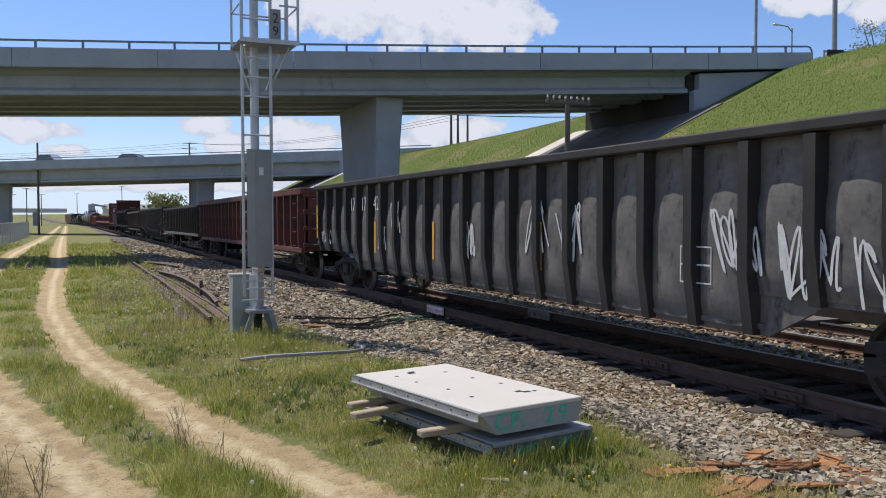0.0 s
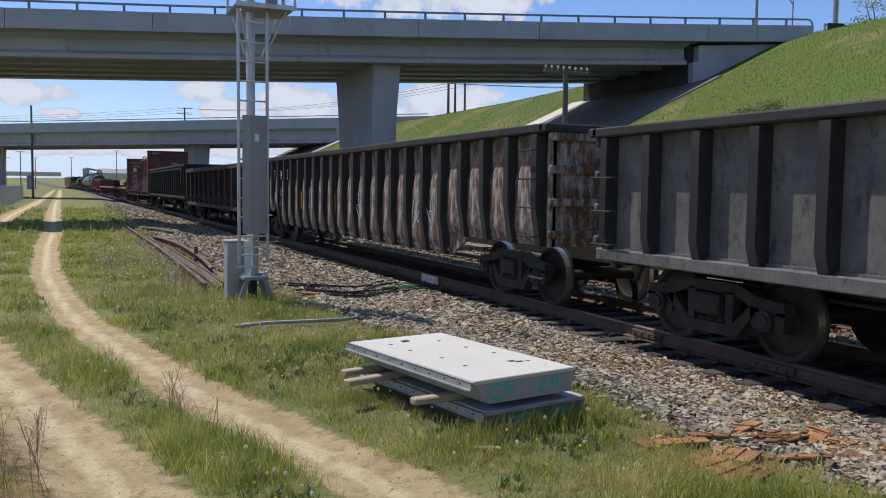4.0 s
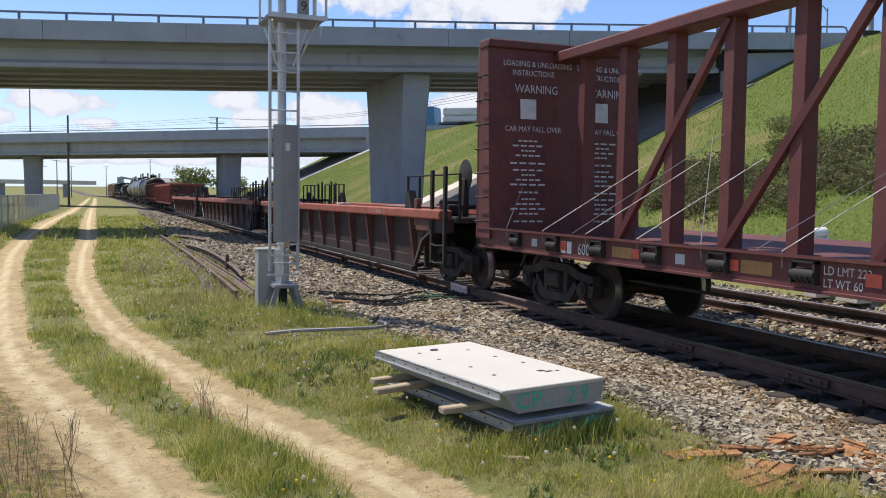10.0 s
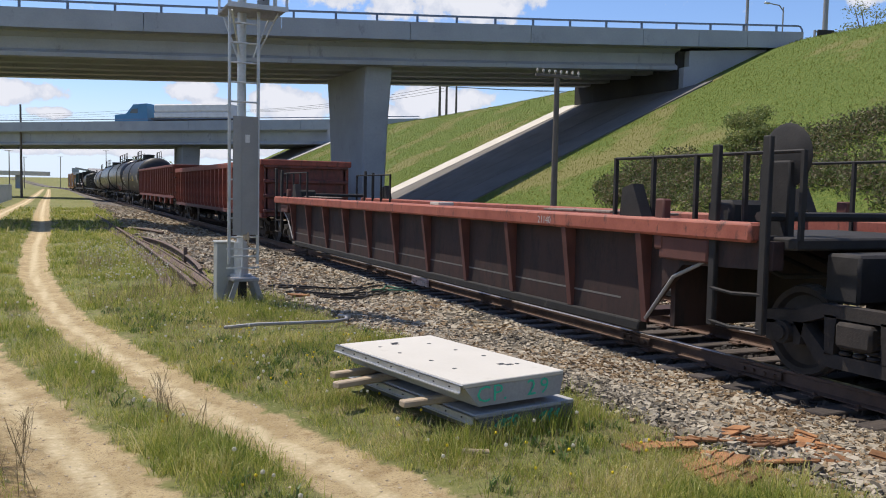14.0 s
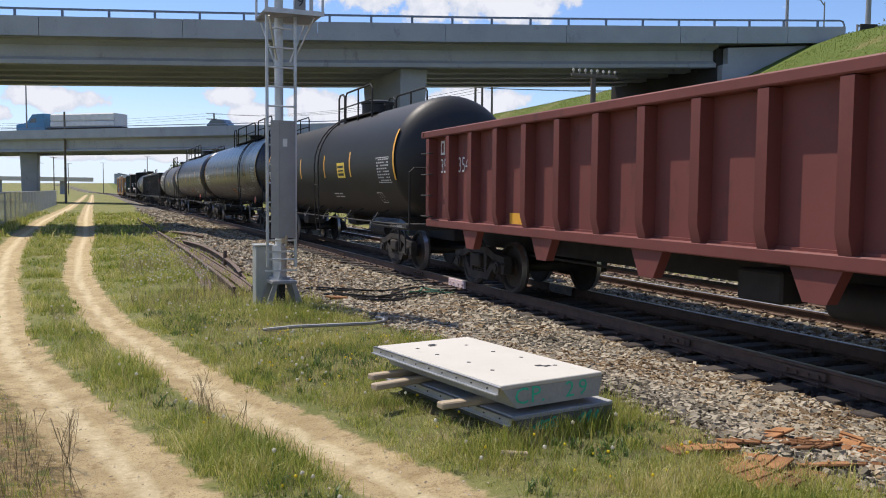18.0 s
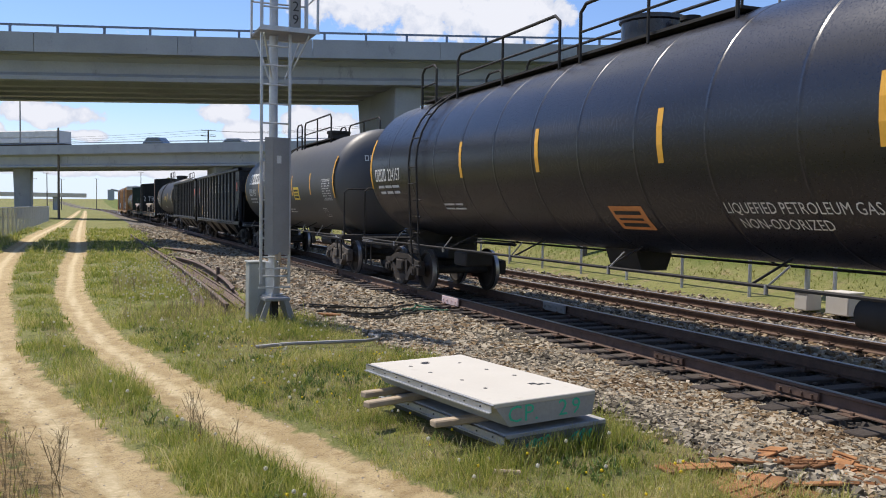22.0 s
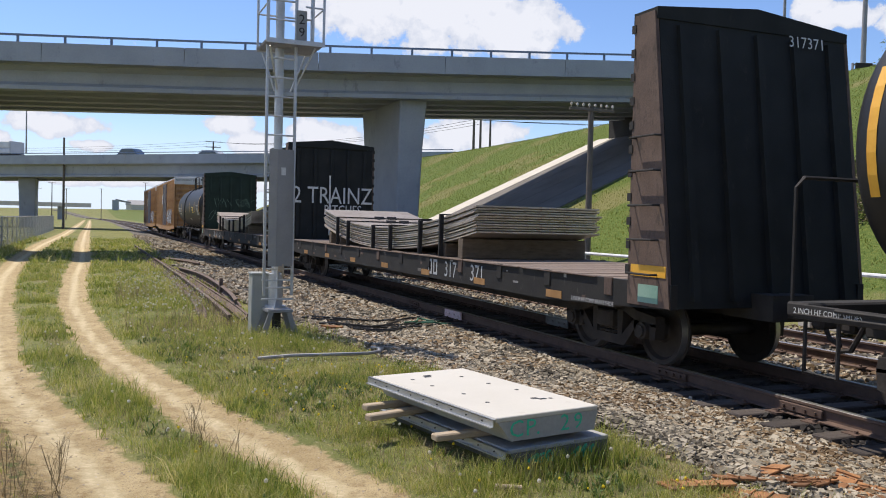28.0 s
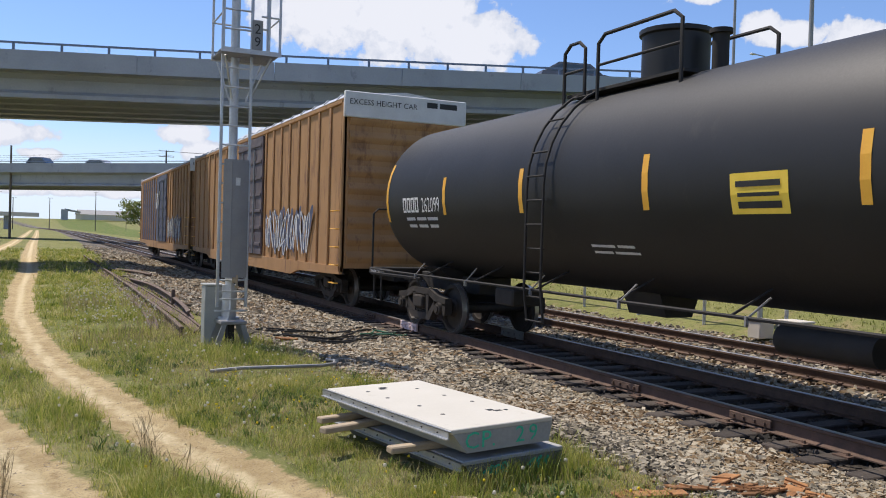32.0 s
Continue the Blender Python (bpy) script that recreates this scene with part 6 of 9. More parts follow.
# 6 blue-black mill gondola
c = gondola("blue-black mill gondola with yellow lettering blocks", 99.6, 119.6, 1.12, 2.98, 19, M_GON_NAVY, M_GON_NAVY, M_GON_NAVY, chord=0.12, rib_w=0.12)
plate = Shape().box(XS - 0.006, XS, -6.95, -4.18, 1.58, 2.78)
part("emblem_plate", plate, M_OCHRE, c, "faded ochre square emblem plate")
marks(c, "emblem", on_side(joined2d([bars([(0.15, 0.82, 1.7, 1.0), (0.42, 0.15, 0.62, 0.82), (1.2, 0.15, 1.4, 0.82)]), ribbon2d([(1.85, 0.15), (2.55, 1.0)], 0.2)]), -4.2, 1.6, XS - 0.009), M_BEAM_RED, "worn maroon bars of an emblem")
bl = []
for k, (u, v0, v1) in enumerate(((0.1, 0.55, 0.95), (1.0, 0.55, 0.95), (1.95, 0.55, 1.0), (2.35, 0.55, 1.2), (2.1, -0.05, 0.4), (3.1, -0.05, 0.4), (4.15, -0.05, 0.4))):
    bl += [(u, v0 + 0.05, u + 0.3, v1)]
blocks(c, "owner_mark", bl, 0.3, lambda q: on_side(q, 1.75, 1.55, XS), M_FADED_YELLOW, "yellow hollow block")
marks(c, "owner_mark", on_side(bars([(-0.1, 0.62, 2.2, 0.68), (-0.1, 0.05, -0.04, 0.62), (-0.1, 0.0, 0.9, 0.06), (0.85, 0.0, 0.91, 0.5), (0.85, 0.48, 1.6, 0.54), (1.6, 0.26, 2.2, 0.32)]), 1.6, 1.38, XS), M_FADED_YELLOW)
marks(c, "owner_mark", on_side(frames([(0, 0, 0.2, 0.3), (0.26, 0, 0.46, 0.3), (0.9, 0, 1.1, 0.3), (1.16, 0, 1.36, 0.3)], 0.27), 8.95, 2.2, XS), M_FADED_YELLOW)
for t, y in (("29", 8.95), ("699", 8.05)):
    marks(c, "number", on_side(letters(t, 0.31, 0.75), y, 1.8, XS), M_FADED_YELLOW)
marks(c, "data_text", on_side(bars([(0, 0, 0.4, 0.06), (0.5, 0, 0.8, 0.06), (0, -0.16, 0.4, -0.1), (0.5, -0.16, 0.8, -0.1)]), 7.0, 1.45, XS), M_CHALK)
marks(c, "data_box", on_side(joined2d([ribbon2d([(0, 0), (0.28, 0), (0.28, 0.5), (0, 0.5), (0, 0)], 0.02), bars([(0.06, 0.06, 0.22, 0.3)])]), -7.6, 1.55, XS), M_CHALK)
for y in (9.3, 8.0, 4.4, 0.3, -4.0):
    part("reflector", Shape().box(XS - 0.006, XS, y - 0.2, y + 0.2, 1.2, 1.32), M_YELLOW, c, "yellow reflective strip")
for k in range(14):
    part("stake_pocket", Shape().box(-HW - 0.02, -HW + 0.02, -9 + 1.35 * k, -8.92 + 1.35 * k, 2.76, 2.84), M_WHITE, c, "white stake pocket flash")

# 7 centrebeam flat
def centrebeam(u0, u1):
    car, ln = start_car("centrebeam_flatcar", "empty maroon centrebeam lumber car with truss partition and end bulkheads", u0, u1)
    h = ln / 2
    n = 18
    stp = (ln - 2.5) / (n - 1)
    part("deck", Shape().prism([(-HW, 1.30), (-HW, 1.265), (0, 1.10), (HW, 1.265), (HW, 1.30), (0.3, 1.155), (-0.3, 1.155)], "y", -h, h), M_BEAM_RED, car, "dished maroon steel deck with an outer lip", smooth=False)
    for sx in (-1, 1):
        part("side_sill", Shape().box(min(sx * (HW - 0.07), sx * (HW - 0.16)), max(sx * (HW - 0.07), sx * (HW - 0.16)), -h, h, 0.96, 1.27, 0.01).box(min(sx * (HW - 0.04), sx * (HW - 0.16)), max(sx * (HW - 0.04), sx * (HW - 0.16)), -h, h, 0.94, 0.975, 0.005), M_BEAM_RED, car)
        for k in range(n):
            y = -h + 1.05 + k * stp
            x0, x1 = sorted((sx * (HW - 0.10), sx * (HW + 0.0)))
            s = Shape().box(x0, x1, y - 0.16, y - 0.13, 1.02, 1.24).box(x0, x1, y + 0.13, y + 0.16, 1.02, 1.24).box(x0, x1, y - 0.16, y + 0.16, 1.225, 1.25)
            s.cyl((sx * (HW - 0.04), y - 0.15, 1.11), (sx * (HW - 0.04), y + 0.15, 1.11), 0.06, 10)
            for dy in (-0.07, 0.0, 0.07):
                s.cyl((sx * (HW - 0.05), y + dy - 0.015, 1.10), (sx * (HW - 0.05), y + dy + 0.015, 1.10), 0.072, 10)
            part("winch", s, M_FRAME, car, "black cable winch")
    for sg in (-1, 1):
        a, b = sg * h, sg * (h - 0.5)
        s = Shape().prism([(a, 1.1), (b, 1.1), (sg * (h - 0.32), 4.5), (a, 4.5)], "x", -HW + 0.02, HW - 0.02)
        s.box(-HW, HW, min(a, sg * (h - 0.4)), max(a, sg * (h - 0.4)), 4.42, 4.56, 0.02)
        bk = part("bulkhead", s, M_BEAM_RED, car, "tall maroon steel end bulkhead")
        for x in (-HW + 0.06, -0.5, 0.5, HW - 0.06):
            part("rib", Shape().box(x - 0.05, x + 0.05, min(a, sg * (h + 0.06)), max(a, sg * (h + 0.06)), 1.1, 4.5, 0.01), M_BEAM_RED, bk)
        rungs(car, "grab_iron", -HW + 0.02, b * 0 + a - sg * 0.05, a - sg * 0.42, [1.4 + 0.42 * k for k in range(7)])
    part("top_beam", Shape().box(-0.24, 0.24, -h + 0.3, h - 0.3, 4.22, 4.42, 0.03), M_BEAM_RED, car)
    for k in range(n):
        y = -h + 1.42 + k * stp
        part("post", cached("cb_post", lambda: Shape().prism([(-0.13, 1.12), (-0.105, 4.26), (0.105, 4.26), (0.13, 1.12)], "y", -0.095, 0.095).box(-0.2, 0.2, -0.15, 0.15, 1.13, 1.175, 0.01), M_BEAM_RED), None, car, at=pose(0, y, 0))
        if k % 2 == 0 and k < n - 2:
            lo, hi = (y + 2 * stp, y) if y > -0.5 else (y, y + 2 * stp)
            part("brace", Shape().cyl((-0.12, lo, 1.16), (-0.10, hi, 4.22), 0.075, 4), M_BEAM_RED, car, "diagonal brace")
        top = (-0.14, y + 1.45, 2.75) if k % 4 == 1 else (-0.14, y - 0.75, 2.35)
        s = Shape().tube([(-HW + 0.02, y - 0.1, 1.15), (-HW + 0.01, y - 0.1, 1.32), top], 0.0055, 4)
        if k % 3 == 0:
            s.tube([(-HW + 0.01, y + 0.25, 1.32), (-0.14, y - stp, 2.7)], 0.0055, 4)
        part("tie_cable", s, M_GALV_DK, car)
    rows = [(0.9, 1.95, 1.5, 2.3), (3.75, 1.95, 4.35, 2.3)]
    for col in (1.2, 4.05):
        for k in range(17):
            w = 0.28 + 0.42 * ((k * 7 + int(col)) % 5) / 4
            z = 1.55 - k * 0.085 - (0.05 if k % 6 > 3 else 0)
            if k % 6 != 5:
                for q in range(4):
                    rows.append((col - w + 0.5 * w * q, z, col - w + 0.5 * w * q + 0.38 * w, z + 0.03))
    fy = h - 0.5
    for sx0 in (-HW + 0.15,):
        marks(car, "instruction_text", Shape().add([(sx0 + u * 0.52, fy - 0.012 - 0.0 + 0.18 * (1.1 + v - 1.1) / 3.4 - 0.02, 1.25 + v) for u, v in bars(rows)[0]], bars(rows)[1]), M_CHALK, "rows of small white instructions")
        for words, size, x0_, z0_ in (("LOADING & UNLOADING", 0.1, 0.14, 4.12), ("INSTRUCTIONS", 0.1, 0.32, 3.96), ("WARNING", 0.15, 0.36, 3.66), ("CAR MAY FALL OVER", 0.1, 0.16, 2.98),
                                      ("LOADING & UNLOADING", 0.1, 1.62, 4.12), ("INSTRUCTIONS", 0.1, 1.80, 3.96), ("WARNING", 0.15, 1.84, 3.66), ("CAR MAY FALL OVER", 0.1, 1.62, 2.98)):
            lt = letters(words, size, 0.85)
            marks(car, "warning_text", Shape().add([(sx0 + x0_ + u, fy + 0.18 * (z0_ - 1.25 + v) / 3.4 - 0.032, z0_ + v) for u, v in lt[0]], lt[1]), M_CHALK, "white words on maroon")
    marks(car, "number", on_side(letters("60029", 0.17, 0.9), 7.95, 1.02, -HW + 0.066), M_CHALK, "white stencilled number")
    marks(car, "owner_mark", on_side(bars([(0, 0, 0.13, 0.17), (0.17, 0, 0.3, 0.17)]), 8.4, 1.02, -HW + 0.066), M_CHALK)
    marks(car, "caution_text", on_end(letters("CAUTION", 0.13), -1.2, 4.28, -h - 0.004 - 0.0), M_CHALK)
    marks(car, "number", on_end(letters("600291", 0.15), 0.2, 3.5, -h - 0.064), M_CHALK)
    for k in range(24):
        y = -h + 0.5 + 0.9 * k
        part("paint_flash", Shape().box(-HW + 0.062, -HW + 0.07, y, y + 0.17, 1.06, 1.18), M_FENCE if k % 2 else M_REDSIGN, car, "small worn pale or red reflective flash")
    marks(car, "data_text", on_side(bars([(0, 0, 0.12, 0.06), (0.16, 0, 0.26, 0.06), (0.32, 0, 0.46, 0.06), (0.5, 0, 0.66, 0.06)]), -7.9, 1.05, -HW + 0.066), M_CHALK)
    for k in range(8):
        part("reflector", Shape().box(-HW + 0.06, -HW + 0.07, -h + 1.5 + 2 * stp * k, -h + 1.95 + 2 * stp * k, 1.05, 1.19), M_OCHRE, car, "yellow reflective strip")
    part("data_board", Shape().box(-HW + 0.055, -HW + 0.07, -5.86, -5.38, 0.98, 1.26), M_BLACK, car)
    marks(car, "data_box", on_side(joined2d([ribbon2d([(0, 0), (0.4, 0), (0.4, 0.24), (0, 0.24), (0, 0)], 0.02), bars([(0.06, 0.05, 0.18, 0.19), (0.24, 0.05, 0.34, 0.19)])]), -5.42 / LONG, 1.0, -HW + 0.05), M_WHITE)
    for t, z in (("LD LMT 223", 1.13), ("LT WT 60", 1.01)):
        marks(car, "weight_text", on_side(letters(t, 0.085, 0.9), 3.71, z, -HW + 0.066), M_CHALK, "small white stencilled words")
    part("brake_rod", Shape().tube([(-0.55, -h + 3.2, 0.62), (-0.55, h - 3.2, 0.62)], 0.025, 6), M_FRAME, car)
    part("centre_sill", Shape().box(-0.3, 0.3, -h + 0.1, h - 0.1, 0.80, 1.1), M_FRAME, car)
    for sg in (-1, 1):
        coupler(car, sg * (h + 0.33), sg)
        bogie(car, sg * (h - 2.0))
    return car


centrebeam(120.4, 142.7)

# 8 articulated well cars
def well_unit(u0, u1, first, last, num):
    car, ln = start_car("well_car", "empty container well car, sides toned brown as in shade, with orange-red top rails", u0, u1)
    h = ln / 2
    a = 2.35
    for sx in (-1, 1):
        x0, x1 = min(sx * 1.30, sx * 1.36), max(sx * 1.30, sx * 1.36)
        part("side", Shape().prism([(-h + a, 1.40), (-h + a, 0.75), (-h + a + 0.5, 0.24), (h - a - 0.5, 0.24), (h - a, 0.75), (h - a, 1.40)], "x", x0, x1), M_WELL_SHADE, car)
        part("top_chord", Shape().box(min(sx * 1.26, sx * 1.56), max(sx * 1.26, sx * 1.56), -h + 0.9, h - 0.9, 1.36, 1.56, 0.03), M_WELL_TOP, car, "scuffed orange-red top rail")
        for sg in (-1, 1):
            part("end_casting", Shape().prism([(sg * (h - a), 0.75), (sg * (h - a), 1.38), (sg * (h - 0.7), 1.38), (sg * (h - 0.7), 1.1), (sg * (h - a + 0.35), 1.05)], "x", sx * 1.3, sx * 1.44), M_WELL_SHADE, car, "cast end over the wheels, toned brown as in shade")
            part("brake_pipe", Shape().tube([(sx * 1.42, sg * (h - a - 0.3), 0.35), (sx * 1.44, sg * (h - a + 0.2), 0.9), (sx * 1.42, sg * (h - a + 0.9), 1.2)], 0.022, 6), M_GALV_DK, car)
        part("bottom_chord", Shape().box(min(sx * 1.26, sx * 1.41), max(sx * 1.26, sx * 1.41), -h + a + 0.45, h - a - 0.45, 0.17, 0.30, 0.02), M_SILL_DK, car)
        n = 11
        for k in range(n):
            y = -h + a + 0.35 + k * (ln - 2 * a - 0.7) / (n - 1)
            me = cached("well_post", lambda: Shape().prism([(-1.36, 0.3), (-1.40, 0.3), (-1.54, 1.38), (-1.36, 1.38)], "y", -0.05, 0.05), M_WELL_POST)
            part("post", me, None, car, at=pose(0, y, 0) if sx < 0 else pose(0, y, 0, 0, 0, 180))
    marks(car, "side_line", on_side(bars([(0, 0, ln - 2 * a - 1.0, 0.025)]), h - a - 0.5, 0.52, -1.363), M_CONC_DK, "thin worn grey line")
    marks(car, "number", on_side(letters(num, 0.1), -h + 5.2, 1.40, -1.564), M_FENCE)
    for k in range(5):
        y = -h + a + 1.5 + k * (ln - 2 * a - 3) / 4
        part("cross_bearer", Shape().box(-1.3, 1.3, y - 0.2, y + 0.2, 0.2, 0.28), M_WELL_SHADE, car)
    for sg in (-1, 1):
        y0 = sg * (h - a)
        y1 = sg * (h - 0.55)
        part("end_bulkhead", Shape().box(-1.3, 1.3, min(y0, y0 + sg * 0.08), max(y0, y0 + sg * 0.08), 0.3, 1.4), M_WELL_SHADE, car)
        part("end_platform", Shape().box(-1.3, 1.3, min(y0, y1), max(y0, y1), 1.30, 1.42, 0.02), M_FRAME, car, "black steel end platform")
        for x in (-1.25, 1.25):
            rl = part("railing", Shape().tube([(x, y0 - sg * 1.2, 2.27), (x, y1, 2.27)], 0.02, 6), M_FRAME, car, "black pipe railing")
            for q in range(5):
                yy = y0 - sg * 1.2 + (y1 - y0 + sg * 1.2) * q / 4
                part("railing_post", Shape().box(x - 0.025, x + 0.025, yy - 0.02, yy + 0.02, 1.4, 2.28), M_FRAME, rl)
        for x in (-1.38, 1.38):
            gy = sg * (h - a - 0.6)
            part("corner_guide", Shape().prism([(gy - 0.22, 1.55), (gy + 0.22, 1.55), (gy + 0.18, 1.9), (gy - 0.02, 1.95)], "x", x - 0.08, x + 0.08), M_FRAME, car, "black container guide")
        for x in (-1.46, 1.46):
            for q, zz in ((0.25, 2.42), (0.95, 2.36)):
                part("end_stanchion", Shape().box(x - 0.035, x + 0.035, y1 - sg * q - 0.05, y1 - sg * q + 0.05, 0.45, zz, 0.012), M_FRAME, car, "tall dark end stanchion")
            part("ladder_step", Shape().tube([(x - 0.02, y1 - sg * 0.25, 0.5), (x - 0.06, y1 - sg * 0.6, 0.48), (x - 0.02, y1 - sg * 0.95, 0.5)], 0.02, 6), M_FRAME, car)
            part("ladder_step", Shape().tube([(x - 0.02, y1 - sg * 0.25, 0.85), (x - 0.06, y1 - sg * 0.6, 0.83), (x - 0.02, y1 - sg * 0.95, 0.85)], 0.02, 6), M_FRAME, car)
            part("sill_casting", Shape().box(x - 0.05, x + 0.05, min(y1 - sg * 1.0, y0), max(y1 - sg * 1.0, y0), 1.1, 1.36, 0.02), M_WELL_POST, car, "red-brown end sill casting")
            part("post_cap", Shape().box(x - 0.06, x + 0.06, y0 - 0.08, y0 + 0.08, 1.2, 1.78, 0.02), M_WELL_POST, car, "square red-brown corner post")
        for k in range(3):
            yy = y0 - sg * (0.5 + 0.85 * k)
            part("walkway_plank", Shape().box(-1.22, -0.8, min(yy, yy - sg * 0.8), max(yy, yy - sg * 0.8), 1.57, 1.60, 0.008), M_DECK, car, "worn grey walkway plank")
        part("cross_tube", Shape().cyl((-1.3, y1 - sg * 0.5, 1.62), (1.3, y1 - sg * 0.5, 1.62), 0.05, 8), M_FRAME, car)
        part("brake_box", Shape().box(-1.1, -0.55, min(y1 - sg * 1.5, y1 - sg * 1.1), max(y1 - sg * 1.5, y1 - sg * 1.1), 1.42, 1.78, 0.05), M_FRAME, car, "black brake valve housing")
        for x in (-0.5, 0.1, 0.6):
            part("brake_pipe", Shape().tube([(x, y0, 1.2), (x, (y0 + y1) / 2, 0.95), (x, y1, 1.05)], 0.03, 6), M_FRAME, car)
        part("hose_tray", Shape().box(-0.9, 0.9, min(y1, y1 + sg * 0.4), max(y1, y1 + sg * 0.4), 0.8, 1.28, 0.03), M_FRAME, car)
    # hand wheel post at the front end
    s = Shape()
    s.lathe([(0.30, -0.02), (0.34, 0), (0.30, 0.02), (0.26, 0)], "x", 20, (-0.9, -h + 1.1, 2.25))
    for k in range(4):
        q = math.pi * k / 4
        s.cyl((-0.9, -h + 1.1 - 0.3 * math.cos(q), 2.25 - 0.3 * math.sin(q)), (-0.9, -h + 1.1 + 0.3 * math.cos(q), 2.25 + 0.3 * math.sin(q)), 0.018, 5)
    s.box(-0.98, -0.86, -h + 0.98, -h + 1.22, 1.4, 2.2, 0.02)
    part("hand_wheel", s, M_FRAME, car, "black brake hand wheel on a post")
    part("load_pad", Shape().box(-1.5, -1.2, -2.3, -1.9, 1.56, 1.62, 0.01), M_CONC_LT, car)
    if first:
        coupler(car, -h + 0.4, -1)
        bogie(car, -h + 1.4)
        part("draft_sill", Shape().box(-0.3, 0.3, -h + 0.3, -h + 2.4, 0.75, 1.25), M_FRAME, car)
    bogie(car, h - (1.4 if last else 0.0))
    part("draft_sill", Shape().box(-0.3, 0.3, h - 2.4, h - 0.1, 0.75, 1.25), M_FRAME, car)
    if last:
        coupler(car, h - 0.4, 1)
    return car


well_unit(143.6, 164.2, True, False, "21140")
well_unit(164.2, 186.3, False, False, "21140")
well_unit(186.3, 206.9, False, True, "21140")

# 9, 10 red gondolas
c = red_gondola(207.9, 228.0, ("337", "254"), 9)
marks(c, "graffiti", on_side(scrawl(71, 2.4, 1.0, 7, 0.12), 2.2, 1.0, XS - 0.001), M_CHALK, "thick grey-white sprayed tag")
part("notice", Shape().box(XS - 0.008, XS, -3.6, -3.25, 1.05, 1.35), M_CHALK, c, "pale notice plate")
c = gondola("smooth oxide-red gondola with clean side panels", 229.0, 248.4, 1.18, 2.98, 20, M_GON_RED2, M_GON_RED2, M_GON_RED2, chord=0.14, rib_w=0.16)
marks(c, "owner_mark", on_side(frames([(0, 0, 0.2, 0.28), (0.26, 0, 0.46, 0.28)], 0.24), 9.2, 2.56, XS), M_WHITE)
for t, y in (("355", 9.2), ("354", 8.35)):
    marks(c, "number", on_side(letters(t, 0.3, 0.8), y, 2.2, XS), M_WHITE)
marks(c, "data_box", on_side(joined2d([ribbon2d([(0, 0), (0.42, 0), (0.42, 0.42), (0, 0.42), (0, 0)], 0.03)]), -5.4, 1.5, XS), M_WHITE)
part("data_panel", Shape().box(XS - 0.004, XS, -5.8, -5.42, 1.52, 1.9), M_BLACK, c)
marks(c, "data_text", on_side(bars([(0, 0.3, 0.25, 0.36), (0, 0.15, 0.3, 0.21), (0, 0, 0.22, 0.06)]), -7.4, 2.3, XS), M_CHALK)
stripes(c, (6.0, -7.6), 1.28, 0.2, 0.5)
for k in range(7):
    part("sill_lug", Shape().prism([(-8.6 + 2.7 * k, 1.16), (-7.9 + 2.7 * k, 1.16), (-8.1 + 2.7 * k, 0.78), (-8.4 + 2.7 * k, 0.78)], "x", -HW + 0.1, -HW + 0.24), M_GON_RED2, c)


